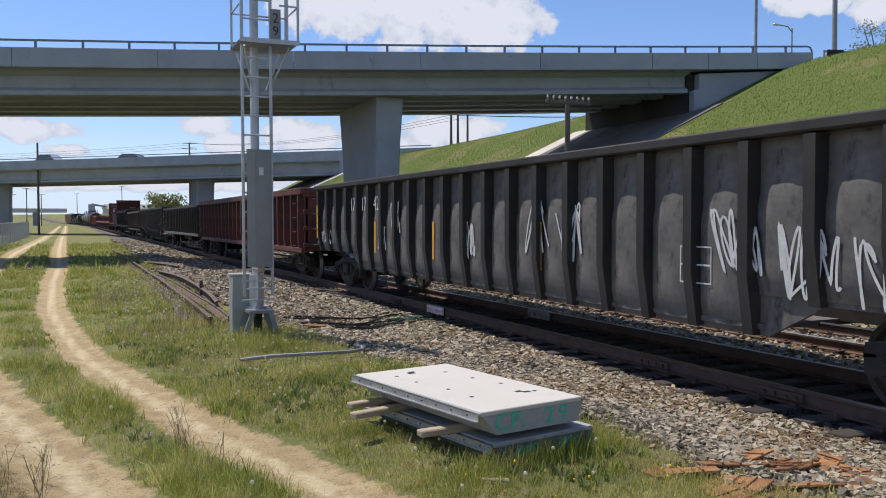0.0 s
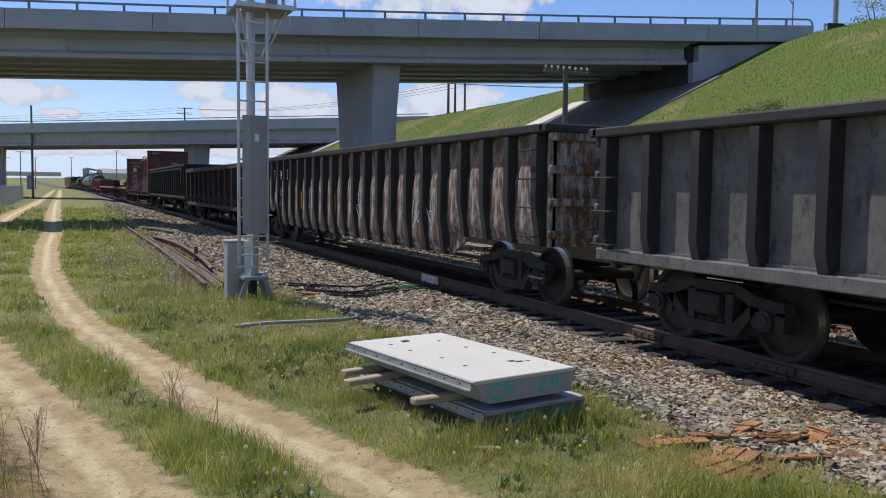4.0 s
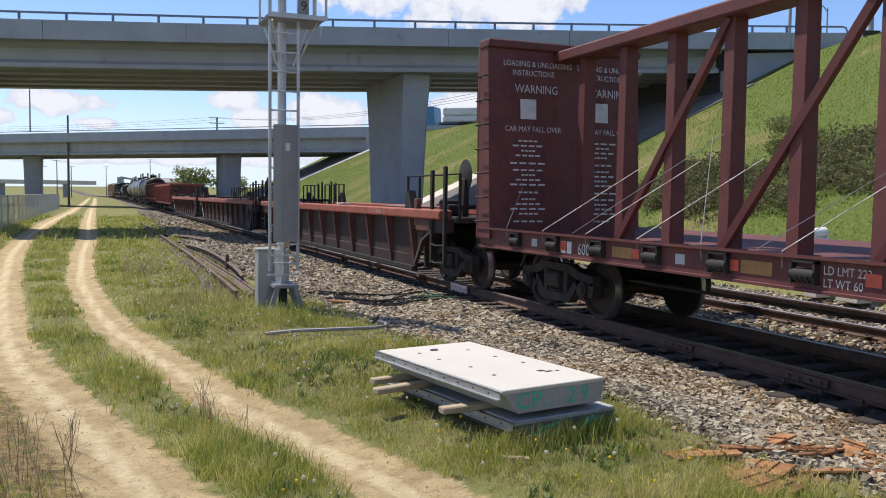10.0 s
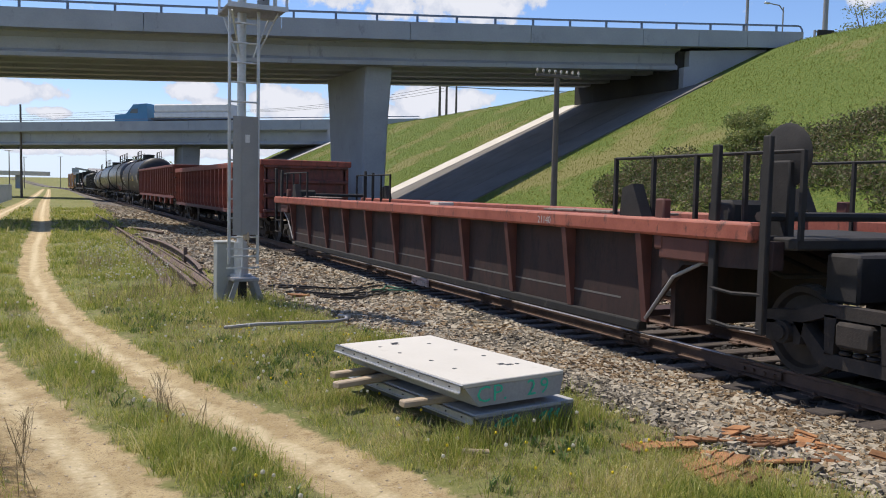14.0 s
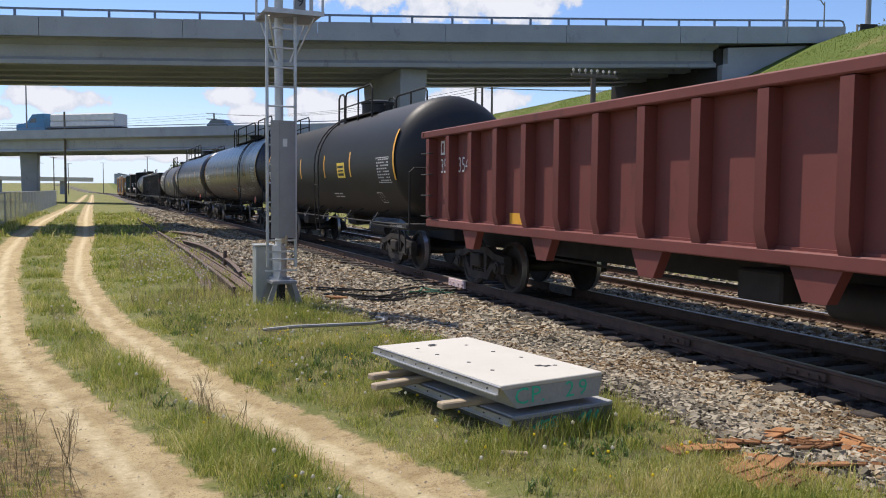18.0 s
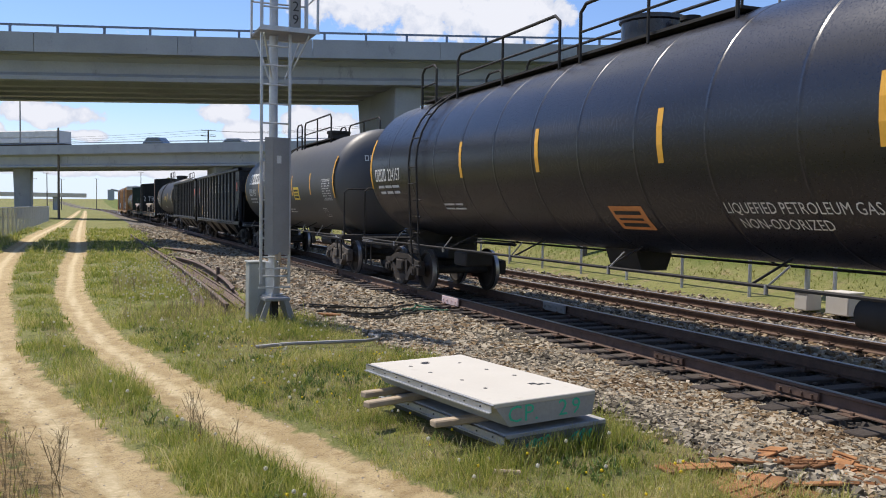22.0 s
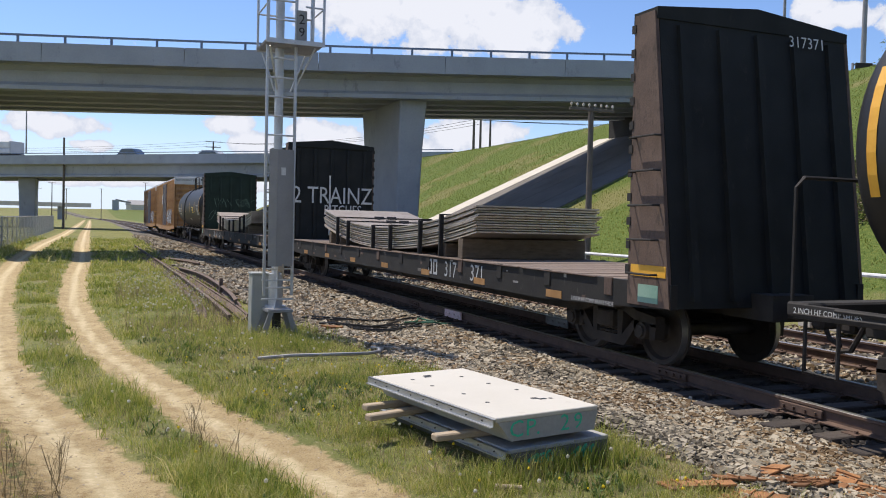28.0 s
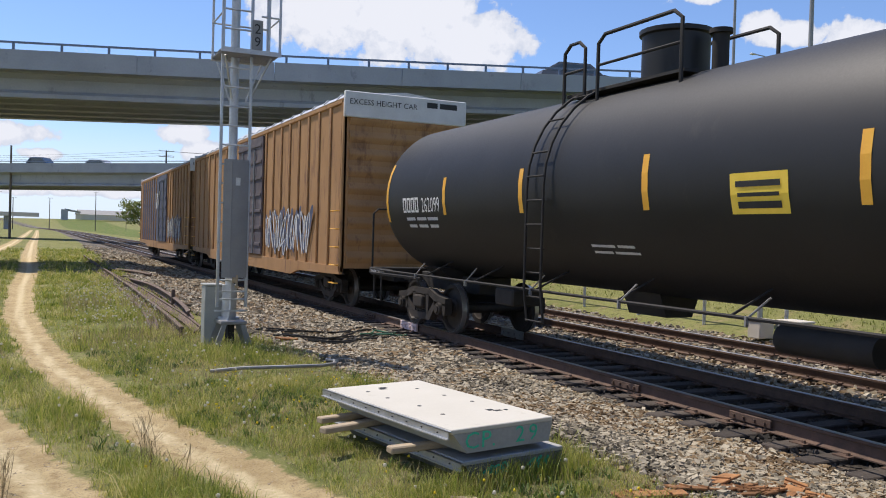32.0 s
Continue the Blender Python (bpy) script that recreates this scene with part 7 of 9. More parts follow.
# tank cars
def tank_car(label, u0, u1, r, zc, m_shell, rings=0, top="dome", num="", owner=1, sign=True, lpg=False, cap=0.62, grey=False, brand=False, ladder_y=0.0, stripe_y=(), deck=((1.5, -1.5),), dome_y=0.0, sign_y=(-2.0, 2), text_y=-3.6, shift=0.0, dome_h=0.0):
    """shift: how far the shell's middle lies behind the middle that the marks are given from."""
    car, ln = start_car("tank_car", label, u0 + shift, u1 + shift)
    h = ln / 2 - 0.25
    stripe_y, sign_y, text_y = [y - shift for y in stripe_y], (sign_y[0] - shift, sign_y[1]), text_y - shift
    ladder_y, dome_y, deck = (ladder_y - shift) * LONG, (dome_y - shift) * LONG, [((a - shift) * LONG, (b - shift) * LONG) for a, b in deck]
    prof = [(0.02, -h)]
    for k in range(1, 9):
        a = math.pi / 2 * k / 8
        prof.append((r * math.sin(a), -h + cap * (1 - math.cos(a))))
    ring_y = [(-h + cap) + (k + 1) * (2 * (h - cap)) / (rings + 1) for k in range(rings)]
    for y in ring_y:
        prof += [(r, y - 0.05), (r, y - 0.016), (r + 0.003, y - 0.012), (r + 0.003, y + 0.012), (r, y + 0.016), (r, y + 0.05)]
    prof = prof[:9] + [(r, -h + cap + 0.06)] + prof[9:] + [(r, h - cap - 0.06)] + [(q, -y) for q, y in prof[:9][::-1]]
    part("shell", Shape().lathe(prof, "y", 56, (0, 0, zc)), m_shell, car, "long black lying drum")
    for sg in (-1, 1):
        part("stub_sill", Shape().box(-0.35, 0.35, min(sg * (h - 2.6), sg * (h + 0.35)), max(sg * (h - 2.6), sg * (h + 0.35)), 0.72, 1.05, 0.02), M_FRAME, car)
        s = Shape().prism([(-0.9, zc - r * 0.92), (-0.55, 0.98), (0.55, 0.98), (0.9, zc - r * 0.92)], "y", sg * (h - 1.9), sg * (h - 1.2))
        part("saddle", s, M_FRAME, car)
        coupler(car, sg * (h + 0.25), sg)
        part("side_sill", Shape().box(-1.47, -1.43, min(sg * (h + 0.3), sg * (h - 0.9)), max(sg * (h + 0.3), sg * (h - 0.9)), 0.99, 1.11, 0.01), M_FRAME, car)
        marks(car, "brake_text", on_side(letters("2 INCH HF COMP SHOES", 0.055, 0.95), (sg * (h - 0.3) + 0.5) / LONG, 1.02, -1.474), M_CHALK, "small white stencilled words")
        part("end_sill", Shape().box(-1.45, 1.45, min(sg * (h + 0.05), sg * (h + 0.33)), max(sg * (h + 0.05), sg * (h + 0.33)), 0.98, 1.12, 0.02), M_FRAME, car, "black end platform beam")
        for sx in (-1, 1):
            s = Shape().tube([(sx * 1.4, sg * (h + 0.3), 1.1), (sx * 1.4, sg * (h + 0.3), 2.25), (sx * 1.3, sg * (h + 0.3), 2.35), (sx * 0.3, sg * (h + 0.3), 2.35)], 0.022, 6)
            part("end_railing", s, M_FRAME, car, "black bent-pipe railing")
            s = Shape().tube([(sx * 1.42, sg * (h + 0.1), 1.1), (sx * 1.42, sg * (h + 0.1), 0.45), (sx * 1.42, sg * (h - 0.3), 0.45), (sx * 1.42, sg * (h - 0.3), 1.1)], 0.022, 6)
            part("corner_step", s, M_FRAME, car)
            part("sill_pipe", Shape().tube([(sx * 1.45, sg * (h + 0.2), 1.0), (sx * 1.45, sg * (h - 2.4), 1.02)], 0.04, 6), M_FRAME, car)
        bogie(car, sg * (h - 1.55), grey)
    for sx in (-1, 1):
        sr = part("side_rail", Shape().tube([(sx * 1.47, -h + 0.3, 1.08), (sx * 1.47, h - 0.3, 1.08)], 0.022, 6), M_FRAME, car, "long dark pipe handrail")
        for k in range(6):
            y = -h + 2.6 + k * (2 * h - 5.2) / 5
            part("rail_brace", Shape().tube([(sx * 1.47, y, 1.08), (sx * 0.9, y, 1.35)], 0.016, 5), M_FRAME, sr)
    for sx in (-1,):
        for k in range(6):
            y = -h + 2.2 + k * (2 * h - 4.4) / 5
            part("rail_bracket", Shape().box(sx * 1.49 - 0.02, sx * 1.49 + 0.02, y - 0.012, y + 0.012, 1.0, 1.1).tube([(sx * 1.48, y, 1.08), (sx * 1.40, y - 0.22, 1.30)], 0.012, 5), M_GALV_DK, car)
    part("air_tank", Shape().cyl((-0.6, -h + 3.4, 0.82), (-0.6, -h + 4.6, 0.82), 0.16, 14), M_FRAME, car)
    part("valve_box", Shape().box(-0.9, -0.3, h - 4.8, h - 4.2, 0.7, 0.98, 0.03), M_FRAME, car)
    s = Shape().prism([(-0.35, zc - r + 0.05), (-0.22, zc - r - 0.28), (0.22, zc - r - 0.28), (0.35, zc - r + 0.05)], "y", -0.4, 0.4)
    part("bottom_outlet", s, M_FRAME, car)
    # side ladder, bent over the shell
    for yy in (ladder_y - 0.22, ladder_y + 0.22):
        pts = [(-1.50, yy, 0.62), (-1.56, yy, 1.1), (-r - 0.09, yy, zc)]
        for k in range(1, 8):
            a = math.pi / 2 * k / 8
            pts.append((-(r + 0.09) * math.cos(a), yy, zc + (r + 0.09) * math.sin(a)))
        part("ladder_rail", Shape().tube(pts, 0.02, 6), M_FRAME, car)
    for k in range(7):
        z = 0.65 + k * 0.34
        x = -1.52 if z < zc - 0.6 else -r - 0.09
        part("ladder_rung", Shape().cyl((x, ladder_y - 0.22, z), (x, ladder_y + 0.22, z), 0.014, 6), M_FRAME, car)
    for k in range(4):
        a = radians(18 + 20 * k)
        part("ladder_rung", Shape().cyl((-(r + 0.09) * math.cos(a), ladder_y - 0.22, zc + (r + 0.09) * math.sin(a)), (-(r + 0.09) * math.cos(a), ladder_y + 0.22, zc + (r + 0.09) * math.sin(a)), 0.014, 6), M_FRAME, car)
    zt = zc + r
    # top fittings
    if top == "dome":
        s = Shape().lathe([(0.46, zt - 0.1), (0.46, zt + 0.3 + dome_h), (0.50, zt + 0.32 + dome_h), (0.50, zt + 0.38 + dome_h), (0.3, zt + 0.43 + dome_h), (0.02, zt + 0.44 + dome_h)], "z", 22, (0, dome_y, 0))
        part("dome", s, m_shell, car, "black valve housing")
        part("vent_pipe", Shape().cyl((0.1, dome_y - 0.75, zt - 0.05), (0.1, dome_y - 0.75, zt + 0.22 + dome_h), 0.11, 14).cyl((0.1, dome_y - 0.75, zt + 0.22 + dome_h), (0.1, dome_y - 0.75, zt + 0.28 + dome_h), 0.15, 14), M_FRAME, car)
    else:
        s = Shape().lathe([(0.36, zt - 0.1), (0.36, zt + 0.2), (0.40, zt + 0.22), (0.40, zt + 0.3), (0.02, zt + 0.33)], "z", 20, (0, dome_y, 0))
        part("dome", s, M_FRAME, car, "black valve housing")
    ya0, yb0 = deck[0][0], deck[-1][1]
    for sx in (-0.55, 0.55):
        part("top_walkway", Shape().box(sx - 0.2, sx + 0.2, yb0, ya0, zt - 0.1, zt - 0.06), M_FRAME, car, "black grating walkway")
    for sx in (-0.8, 0.8):
        for ya, yb in deck:
            part("top_railing", Shape().tube([(sx, ya, zt - 0.25), (sx, ya, zt + 0.55), (sx, ya - 0.15, zt + 0.66), (sx, yb + 0.15, zt + 0.66), (sx, yb, zt + 0.55), (sx, yb, zt - 0.25)], 0.028, 6), M_FRAME, car, "black pipe railing round the valves")
            part("top_railing", Shape().tube([(sx, ya, zt + 0.25), (sx, yb, zt + 0.25)], 0.02, 6), M_FRAME, car)
            if ya - yb > 2.2:
                part("railing_post", Shape().cyl((sx, (ya + yb) / 2, zt - 0.25), (sx, (ya + yb) / 2, zt + 0.66), 0.024, 6), M_FRAME, car)
    # painted marks
    ra = r + 0.006
    for y in stripe_y:
        part("reflector", on_shell(bars([(0, -0.32 - 0.0, 0.11, -0.1), (0, -0.1, 0.11, 0.12), (0, 0.12, 0.11, 0.34)]), y, -2, ra, zc), M_YELLOW, car, "yellow reflective strip", smooth=False)
    for sg in (-1, 1):
        yy = sg * (h - cap + 0.02) / LONG
        rows_ = bars([(0, -0.6 + 0.2 * k, 0.1, -0.4 + 0.2 * k) for k in range(6)])
        part("reflector", on_shell(rows_, yy, 4, ra, zc), M_YELLOW, car, "yellow reflective strip", smooth=False)
    fy = (h - cap - 0.35 - shift * 0.7) / LONG
    if num:
        if owner:
            blocks(car, "owner_mark", [(0.19 * k, 0, 0.19 * k + 0.15, 0.28) for k in range(owner)], 0.27, lambda q: on_shell(q, fy, -12, ra, zc), M_WHITE, "white hollow block")
        marks(car, "number", on_shell(letters(num, 0.28, 0.68), fy - 0.19 * owner - 0.06, -12, ra, zc), M_WHITE, "white stencilled number")
        marks(car, "data_text", on_shell(bars([(0.1, 0.0, 0.5, 0.06), (0.58, 0.0, 1.0, 0.06), (1.06, 0, 1.5, 0.06), (0.15, -0.14, 0.5, -0.08), (0.6, -0.14, 1.0, -0.08), (1.1, -0.14, 1.45, -0.08)]), fy, -18, ra, zc), M_CHALK)
    if sign:
        part("placard", on_shell(bars([(0, 0, 0.75, 0.2), (0, 0.2, 0.75, 0.42)]), sign_y[0], sign_y[1], ra, zc), M_YELLOWSIGN if not lpg else M_ORANGE, car, "yellow emergency notice", smooth=False)
        marks(car, "placard_text", on_shell(bars([(0.08, 0.28, 0.66, 0.34), (0.1, 0.18, 0.64, 0.22), (0.1, 0.06, 0.66, 0.13)]), sign_y[0], sign_y[1], ra + 0.004, zc), M_BLACK)
    # data grid near the front end
    gy = (-h + cap + 1.2) / LONG
    marks(car, "data_grid", on_shell(joined2d([ribbon2d([(0, 0), (0.95, 0)], 0.02), ribbon2d([(0.95, 0), (0.95, 0.6)], 0.02), ribbon2d([(0.95, 0.6), (0, 0.6)], 0.02), ribbon2d([(0, 0.6), (0, 0)], 0.02),
                                                 ribbon2d([(0.5, 0), (0.5, 0.6)], 0.012), ribbon2d([(0.7, 0), (0.7, 0.6)], 0.012), bars([(0.03 + 0.155 * i, 0.035 + 0.072 * j, 0.14 + 0.155 * i, 0.068 + 0.072 * j) for i in range(6) for j in range(8) if (i * 3 + j * 5) % 7])]), gy, -21, ra, zc), M_CHALK, "white grid of small test data")
    marks(car, "data_box", on_shell(joined2d([ribbon2d([(0, 0), (0.4, 0), (0.4, 0.3), (0, 0.3), (0, 0)], 0.025), ribbon2d([(0.2, 0), (0.2, 0.3)], 0.02)]), gy + 0.55, -43, ra, zc), M_CHALK)
    marks(car, "data_text", on_shell(bars([(0, 0, 0.5, 0.04), (0.56, 0, 0.9, 0.04), (0.0, -0.1, 0.4, -0.06), (0.45, -0.1, 0.95, -0.06)]), ladder_y / LONG - 0.9, -34, ra, zc), M_CHALK)
    if num:
        marks(car, "end_number", on_cap(letters(num, 0.16, 0.9), 0.02, zc + 0.55, r, zc, h, cap), M_CHALK, "white figures on the tank's end")
        marks(car, "owner_mark", on_cap(frames([(0.15 * k, 0, 0.15 * k + 0.11, 0.16) for k in range(owner)], 0.25), -0.17 * owner - 0.02, zc + 0.55, r, zc, h, cap), M_CHALK)
        marks(car, "end_text", on_cap(bars([(0, 0, 0.28, 0.05), (0.34, 0, 0.75, 0.05), (0.02, -0.14, 0.3, -0.09), (0.36, -0.14, 0.7, -0.09), (0.05, -0.62, 0.7, -0.58), (0.05, -0.76, 0.6, -0.72)]), -0.35, zc + 0.38, r, zc, h, cap), M_CHALK)
    if lpg:
        for k, t in enumerate(("LIQUEFIED PETROLEUM GAS", "NON-ODORIZED")):
            marks(car, "contents_text", on_shell(letters(t, 0.15, 0.78), text_y - 0.12 * k, -38 - 8 * k, ra, zc), M_WHITE, "white contents lettering")
        s = Shape().prism([(-h + 0.7 - 0.16, 1.42), (-h + 0.7, 1.26), (-h + 0.7 + 0.16, 1.42), (-h + 0.7, 1.58)], "x", -1.53, -1.51)
        part("hazard_diamond", s, M_REDSIGN, car, "red and white hazard diamond")
        marks(car, "hazard_number", on_side(letters("1075", 0.075), -h + 0.8, 1.39, -1.535), M_WHITE)
    if brand:
        for k in range(6):
            flat = frames([(0.42 * k, 0, 0.42 * k + 0.37, 0.44)], 0.24)
            flat = ([(u + 0.18 * v, v) for u, v in flat[0]], flat[1])
            marks(car, "owner_emblem", on_shell(flat, fy, 6, ra, zc), M_WHITE, "white slanted hollow block")
    return car


tank_car("black general-purpose tank car with yellow placard", 249.6, 265.6, 1.50, 2.58, M_TANK, 0, "dome", "415707", 2, stripe_y=(4.56, 1.8, -1.16, -3.76), ladder_y=-0.63, deck=((-0.4, -1.0), (-1.1, -3.6)), dome_y=-1.7, sign_y=(-2.59, -15))
tank_car("glossy blue-black pressure tank car with welded rings", 266.5, 284.7, 1.55, 2.78, M_TANK_GLOSS, 12, "low", "224164", 4, lpg=True, ladder_y=-4.65, stripe_y=(3.01, 0.23, -2.32, -5.55), deck=((1.7, 0.9), (0.4, -4.4), (-5.1, -8.2)), dome_y=-0.6, sign_y=(-0.75, -50), text_y=-2.0)
tank_car("glossy blue-black pressure tank car with long top walkway", 285.6, 303.8, 1.55, 2.78, M_TANK_GLOSS, 12, "dome", "224157", 4, lpg=True, ladder_y=5.35, stripe_y=(3.27, 0.54, -2.34, -5.31), deck=((6.9, 6.1), (5.0, 1.1), (0.5, -2.8)), dome_y=-0.2, sign_y=(-1.0, -50), text_y=-3.2)
tank_car("faded grey-black tank car with white emblem", 304.8, 319.9, 1.50, 2.60, M_TANK_PALE, 0, "low", "74131", 4, brand=True, grey=True, stripe_y=(4.7, -0.95, -3.33), ladder_y=1.15, deck=((1.1, 0.4), (0.0, -3.3)), dome_y=-1.4, sign_y=(-1.2, -20), shift=0.85)


# open hopper cars
def hopper(u0, u1, label):
    car, ln = start_car("hopper_car", label, u0, u1)
    h = ln / 2
    zb, zt = 1.12, 3.52
    for sx in (-1, 1):
        part("side", Shape().prism([(-h + 1.5, zb), (h - 1.5, zb), (h - 0.1, 2.5), (h - 0.1, zt), (-h + 0.1, zt), (-h + 0.1, 2.5)], "x", sx * (HW - 0.14), sx * (HW - 0.09)), M_HOPPER, car)
        part("top_chord", Shape().box(min(sx * (HW - 0.2), sx * HW), max(sx * (HW - 0.2), sx * HW), -h, h, zt - 0.06, zt + 0.07, 0.02), M_HOPPER, car)
        part("side_sill", Shape().box(min(sx * (HW - 0.2), sx * (HW - 0.02)), max(sx * (HW - 0.2), sx * (HW - 0.02)), -h, h, zb - 0.12, zb + 0.05, 0.015), M_HOPPER, car)
    n = 12
    for k in range(n):
        y = -h + 1.55 + k * (ln - 3.1) / (n - 1)
        me = cached("hop_rib", lambda: Shape().prism([(-HW + 0.1, zb), (-HW + 0.02, zb + 0.1), (-HW + 0.01, zt - 0.05), (-HW + 0.1, zt - 0.05)], "y", -0.07, 0.07), M_HOPPER)
        part("rib", me, None, car, at=pose(0, y, 0))
        part("rib", me, None, car, at=pose(0, y, 0, 0, 0, 180))
        if k < n - 1:
            yy = y + (ln - 3.1) / (n - 1) / 2
            s = Shape()
            for q in range(5):
                s.cyl((-HW + 0.01, yy - 0.4 + 0.2 * q, zb - 0.04), (-HW - 0.005, yy - 0.4 + 0.2 * q, zb - 0.04), 0.02, 6)
            part("rivet_row", s, M_HOPPER, car)
    for sg in (-1, 1):
        s = Shape().add([(-HW + 0.15, sg * (h - 0.1), zt), (HW - 0.15, sg * (h - 0.1), zt), (HW - 0.15, sg * (h - 0.1), 2.5), (-HW + 0.15, sg * (h - 0.1), 2.5), (HW - 0.15, sg * (h - 2.8), 1.0), (-HW + 0.15, sg * (h - 2.8), 1.0)],
                        [(0, 1, 2, 3), (3, 2, 4, 5)])
        part("slope_sheet", s, M_HOPPER, car)
        part("end_chord", Shape().box(-HW, HW, min(sg * h, sg * (h - 0.14)), max(sg * h, sg * (h - 0.14)), zt - 0.08, zt + 0.08, 0.02), M_HOPPER, car)
        for x in (-HW + 0.1, HW - 0.1):
            part("corner_post", Shape().box(x - 0.06, x + 0.06, min(sg * h, sg * (h - 0.12)), max(sg * h, sg * (h - 0.12)), 0.95, zt, 0.01), M_HOPPER, car)
        part("end_sill", Shape().box(-HW + 0.05, HW - 0.05, min(sg * h, sg * (h - 0.3)), max(sg * h, sg * (h - 0.3)), 0.9, 1.14, 0.02), M_HOPPER, car)
        rungs(car, "grab_iron", -HW + 0.06, sg * (h - 0.12) , sg * (h - 0.6), [0.5 + 0.42 * k for k in range(7)], 0.06)
        part("brace", Shape().cyl((-HW + 0.15, sg * (h - 0.1), 1.15), (-HW + 0.15, sg * (h - 1.5), 2.4), 0.05, 6), M_HOPPER, car)
        part("placard", Shape().box(-HW + 0.082, -HW + 0.088, min(sg * (h - 0.75), sg * (h - 1.1)), max(sg * (h - 0.75), sg * (h - 1.1)), 2.55, 2.95), M_REDSIGN, car, "orange-red square notice")
        bogie(car, sg * (h - 1.5))
    for k in range(4):
        y = -h + 3.6 + k * (ln - 7.2) / 3
        part("chute", Shape().add([(-HW + 0.12, y - 1.1, 1.1), (HW - 0.12, y - 1.1, 1.1), (HW - 0.12, y + 1.1, 1.1), (-HW + 0.12, y + 1.1, 1.1),
                                    (-0.9, y - 0.35, 0.42), (0.9, y - 0.35, 0.42), (0.9, y + 0.35, 0.42), (-0.9, y + 0.35, 0.42)],
                                   [(0, 1, 5, 4), (1, 2, 6, 5), (2, 3, 7, 6), (3, 0, 4, 7), (4, 5, 6, 7)]), M_HOPPER, car)
    centre_sill(car, ln + 0.9)
    x = -HW + 0.086
    pitch = (ln - 3.1) / 11
    top_rows, low_rows = [], []
    for k in range(1, 8):
        u = pitch * k
        top_rows += [(u - 0.11, 0, u + 0.11, 0.38)]
    for k in range(3, 11):
        u = pitch * k
        low_rows += [(u - 0.12, 0, u + 0.12, 0.38)]
    blocks(car, "owner_mark", top_rows, 0.28, lambda q: on_side(q, (h - 1.55 + pitch / 2) / LONG, 3.02, x), M_CHALK, "white hollow block")
    blocks(car, "owner_mark", low_rows, 0.28, lambda q: on_side(q, (h - 1.55 + pitch / 2) / LONG, 2.55, x), M_CHALK, "white hollow block")
    for t, k in (("75", 2), ("23", 3)):
        marks(car, "number", on_side(letters(t, 0.24), (h - 1.55 - pitch * k + pitch / 2 + 0.2) / LONG, 1.72, x), M_CHALK)
        blocks(car, "owner_mark", [(0, 0, 0.16, 0.24), (0.2, 0, 0.36, 0.24)], 0.26, lambda q: on_side(q, (h - 1.55 - pitch * k + pitch / 2 + 0.2) / LONG, 2.08, x), M_CHALK)
        marks(car, "data_text", on_side(bars([(0, 0, 0.36, 0.08), (0, -0.16, 0.36, -0.08)]), (h - 1.55 - pitch * k + pitch / 2 + 0.2) / LONG, 1.42, x), M_CHALK)
    marks(car, "data_box", on_side(joined2d([ribbon2d([(0, 0), (0.32, 0), (0.32, 0.32), (0, 0.32), (0, 0)], 0.025), bars([(0.06, 0.08, 0.14, 0.24), (0.18, 0.08, 0.26, 0.24)])]), (-h + 4.1) / LONG, 1.4, x), M_WHITE)
    stripes(car, ((h - 2.0) / LONG,), 1.35, 0.55, 0.09, x + 0.0)
    return car


hopper(321.4, 336.2, "black open-top coal hopper car with white block letters")
hopper(337.2, 351.0, "black open-top coal hopper car with white block letters")
tank_car("black tank car with tall side ladder", 352.4, 367.8, 1.50, 2.62, M_TANK, 0, "dome", "415737", 2, stripe_y=(4.88, 2.48, -0.5, -3.4), ladder_y=1.1, deck=((1.2, 0.5), (0.3, -2.6)), dome_y=-0.6, sign_y=(-1.6, -15))


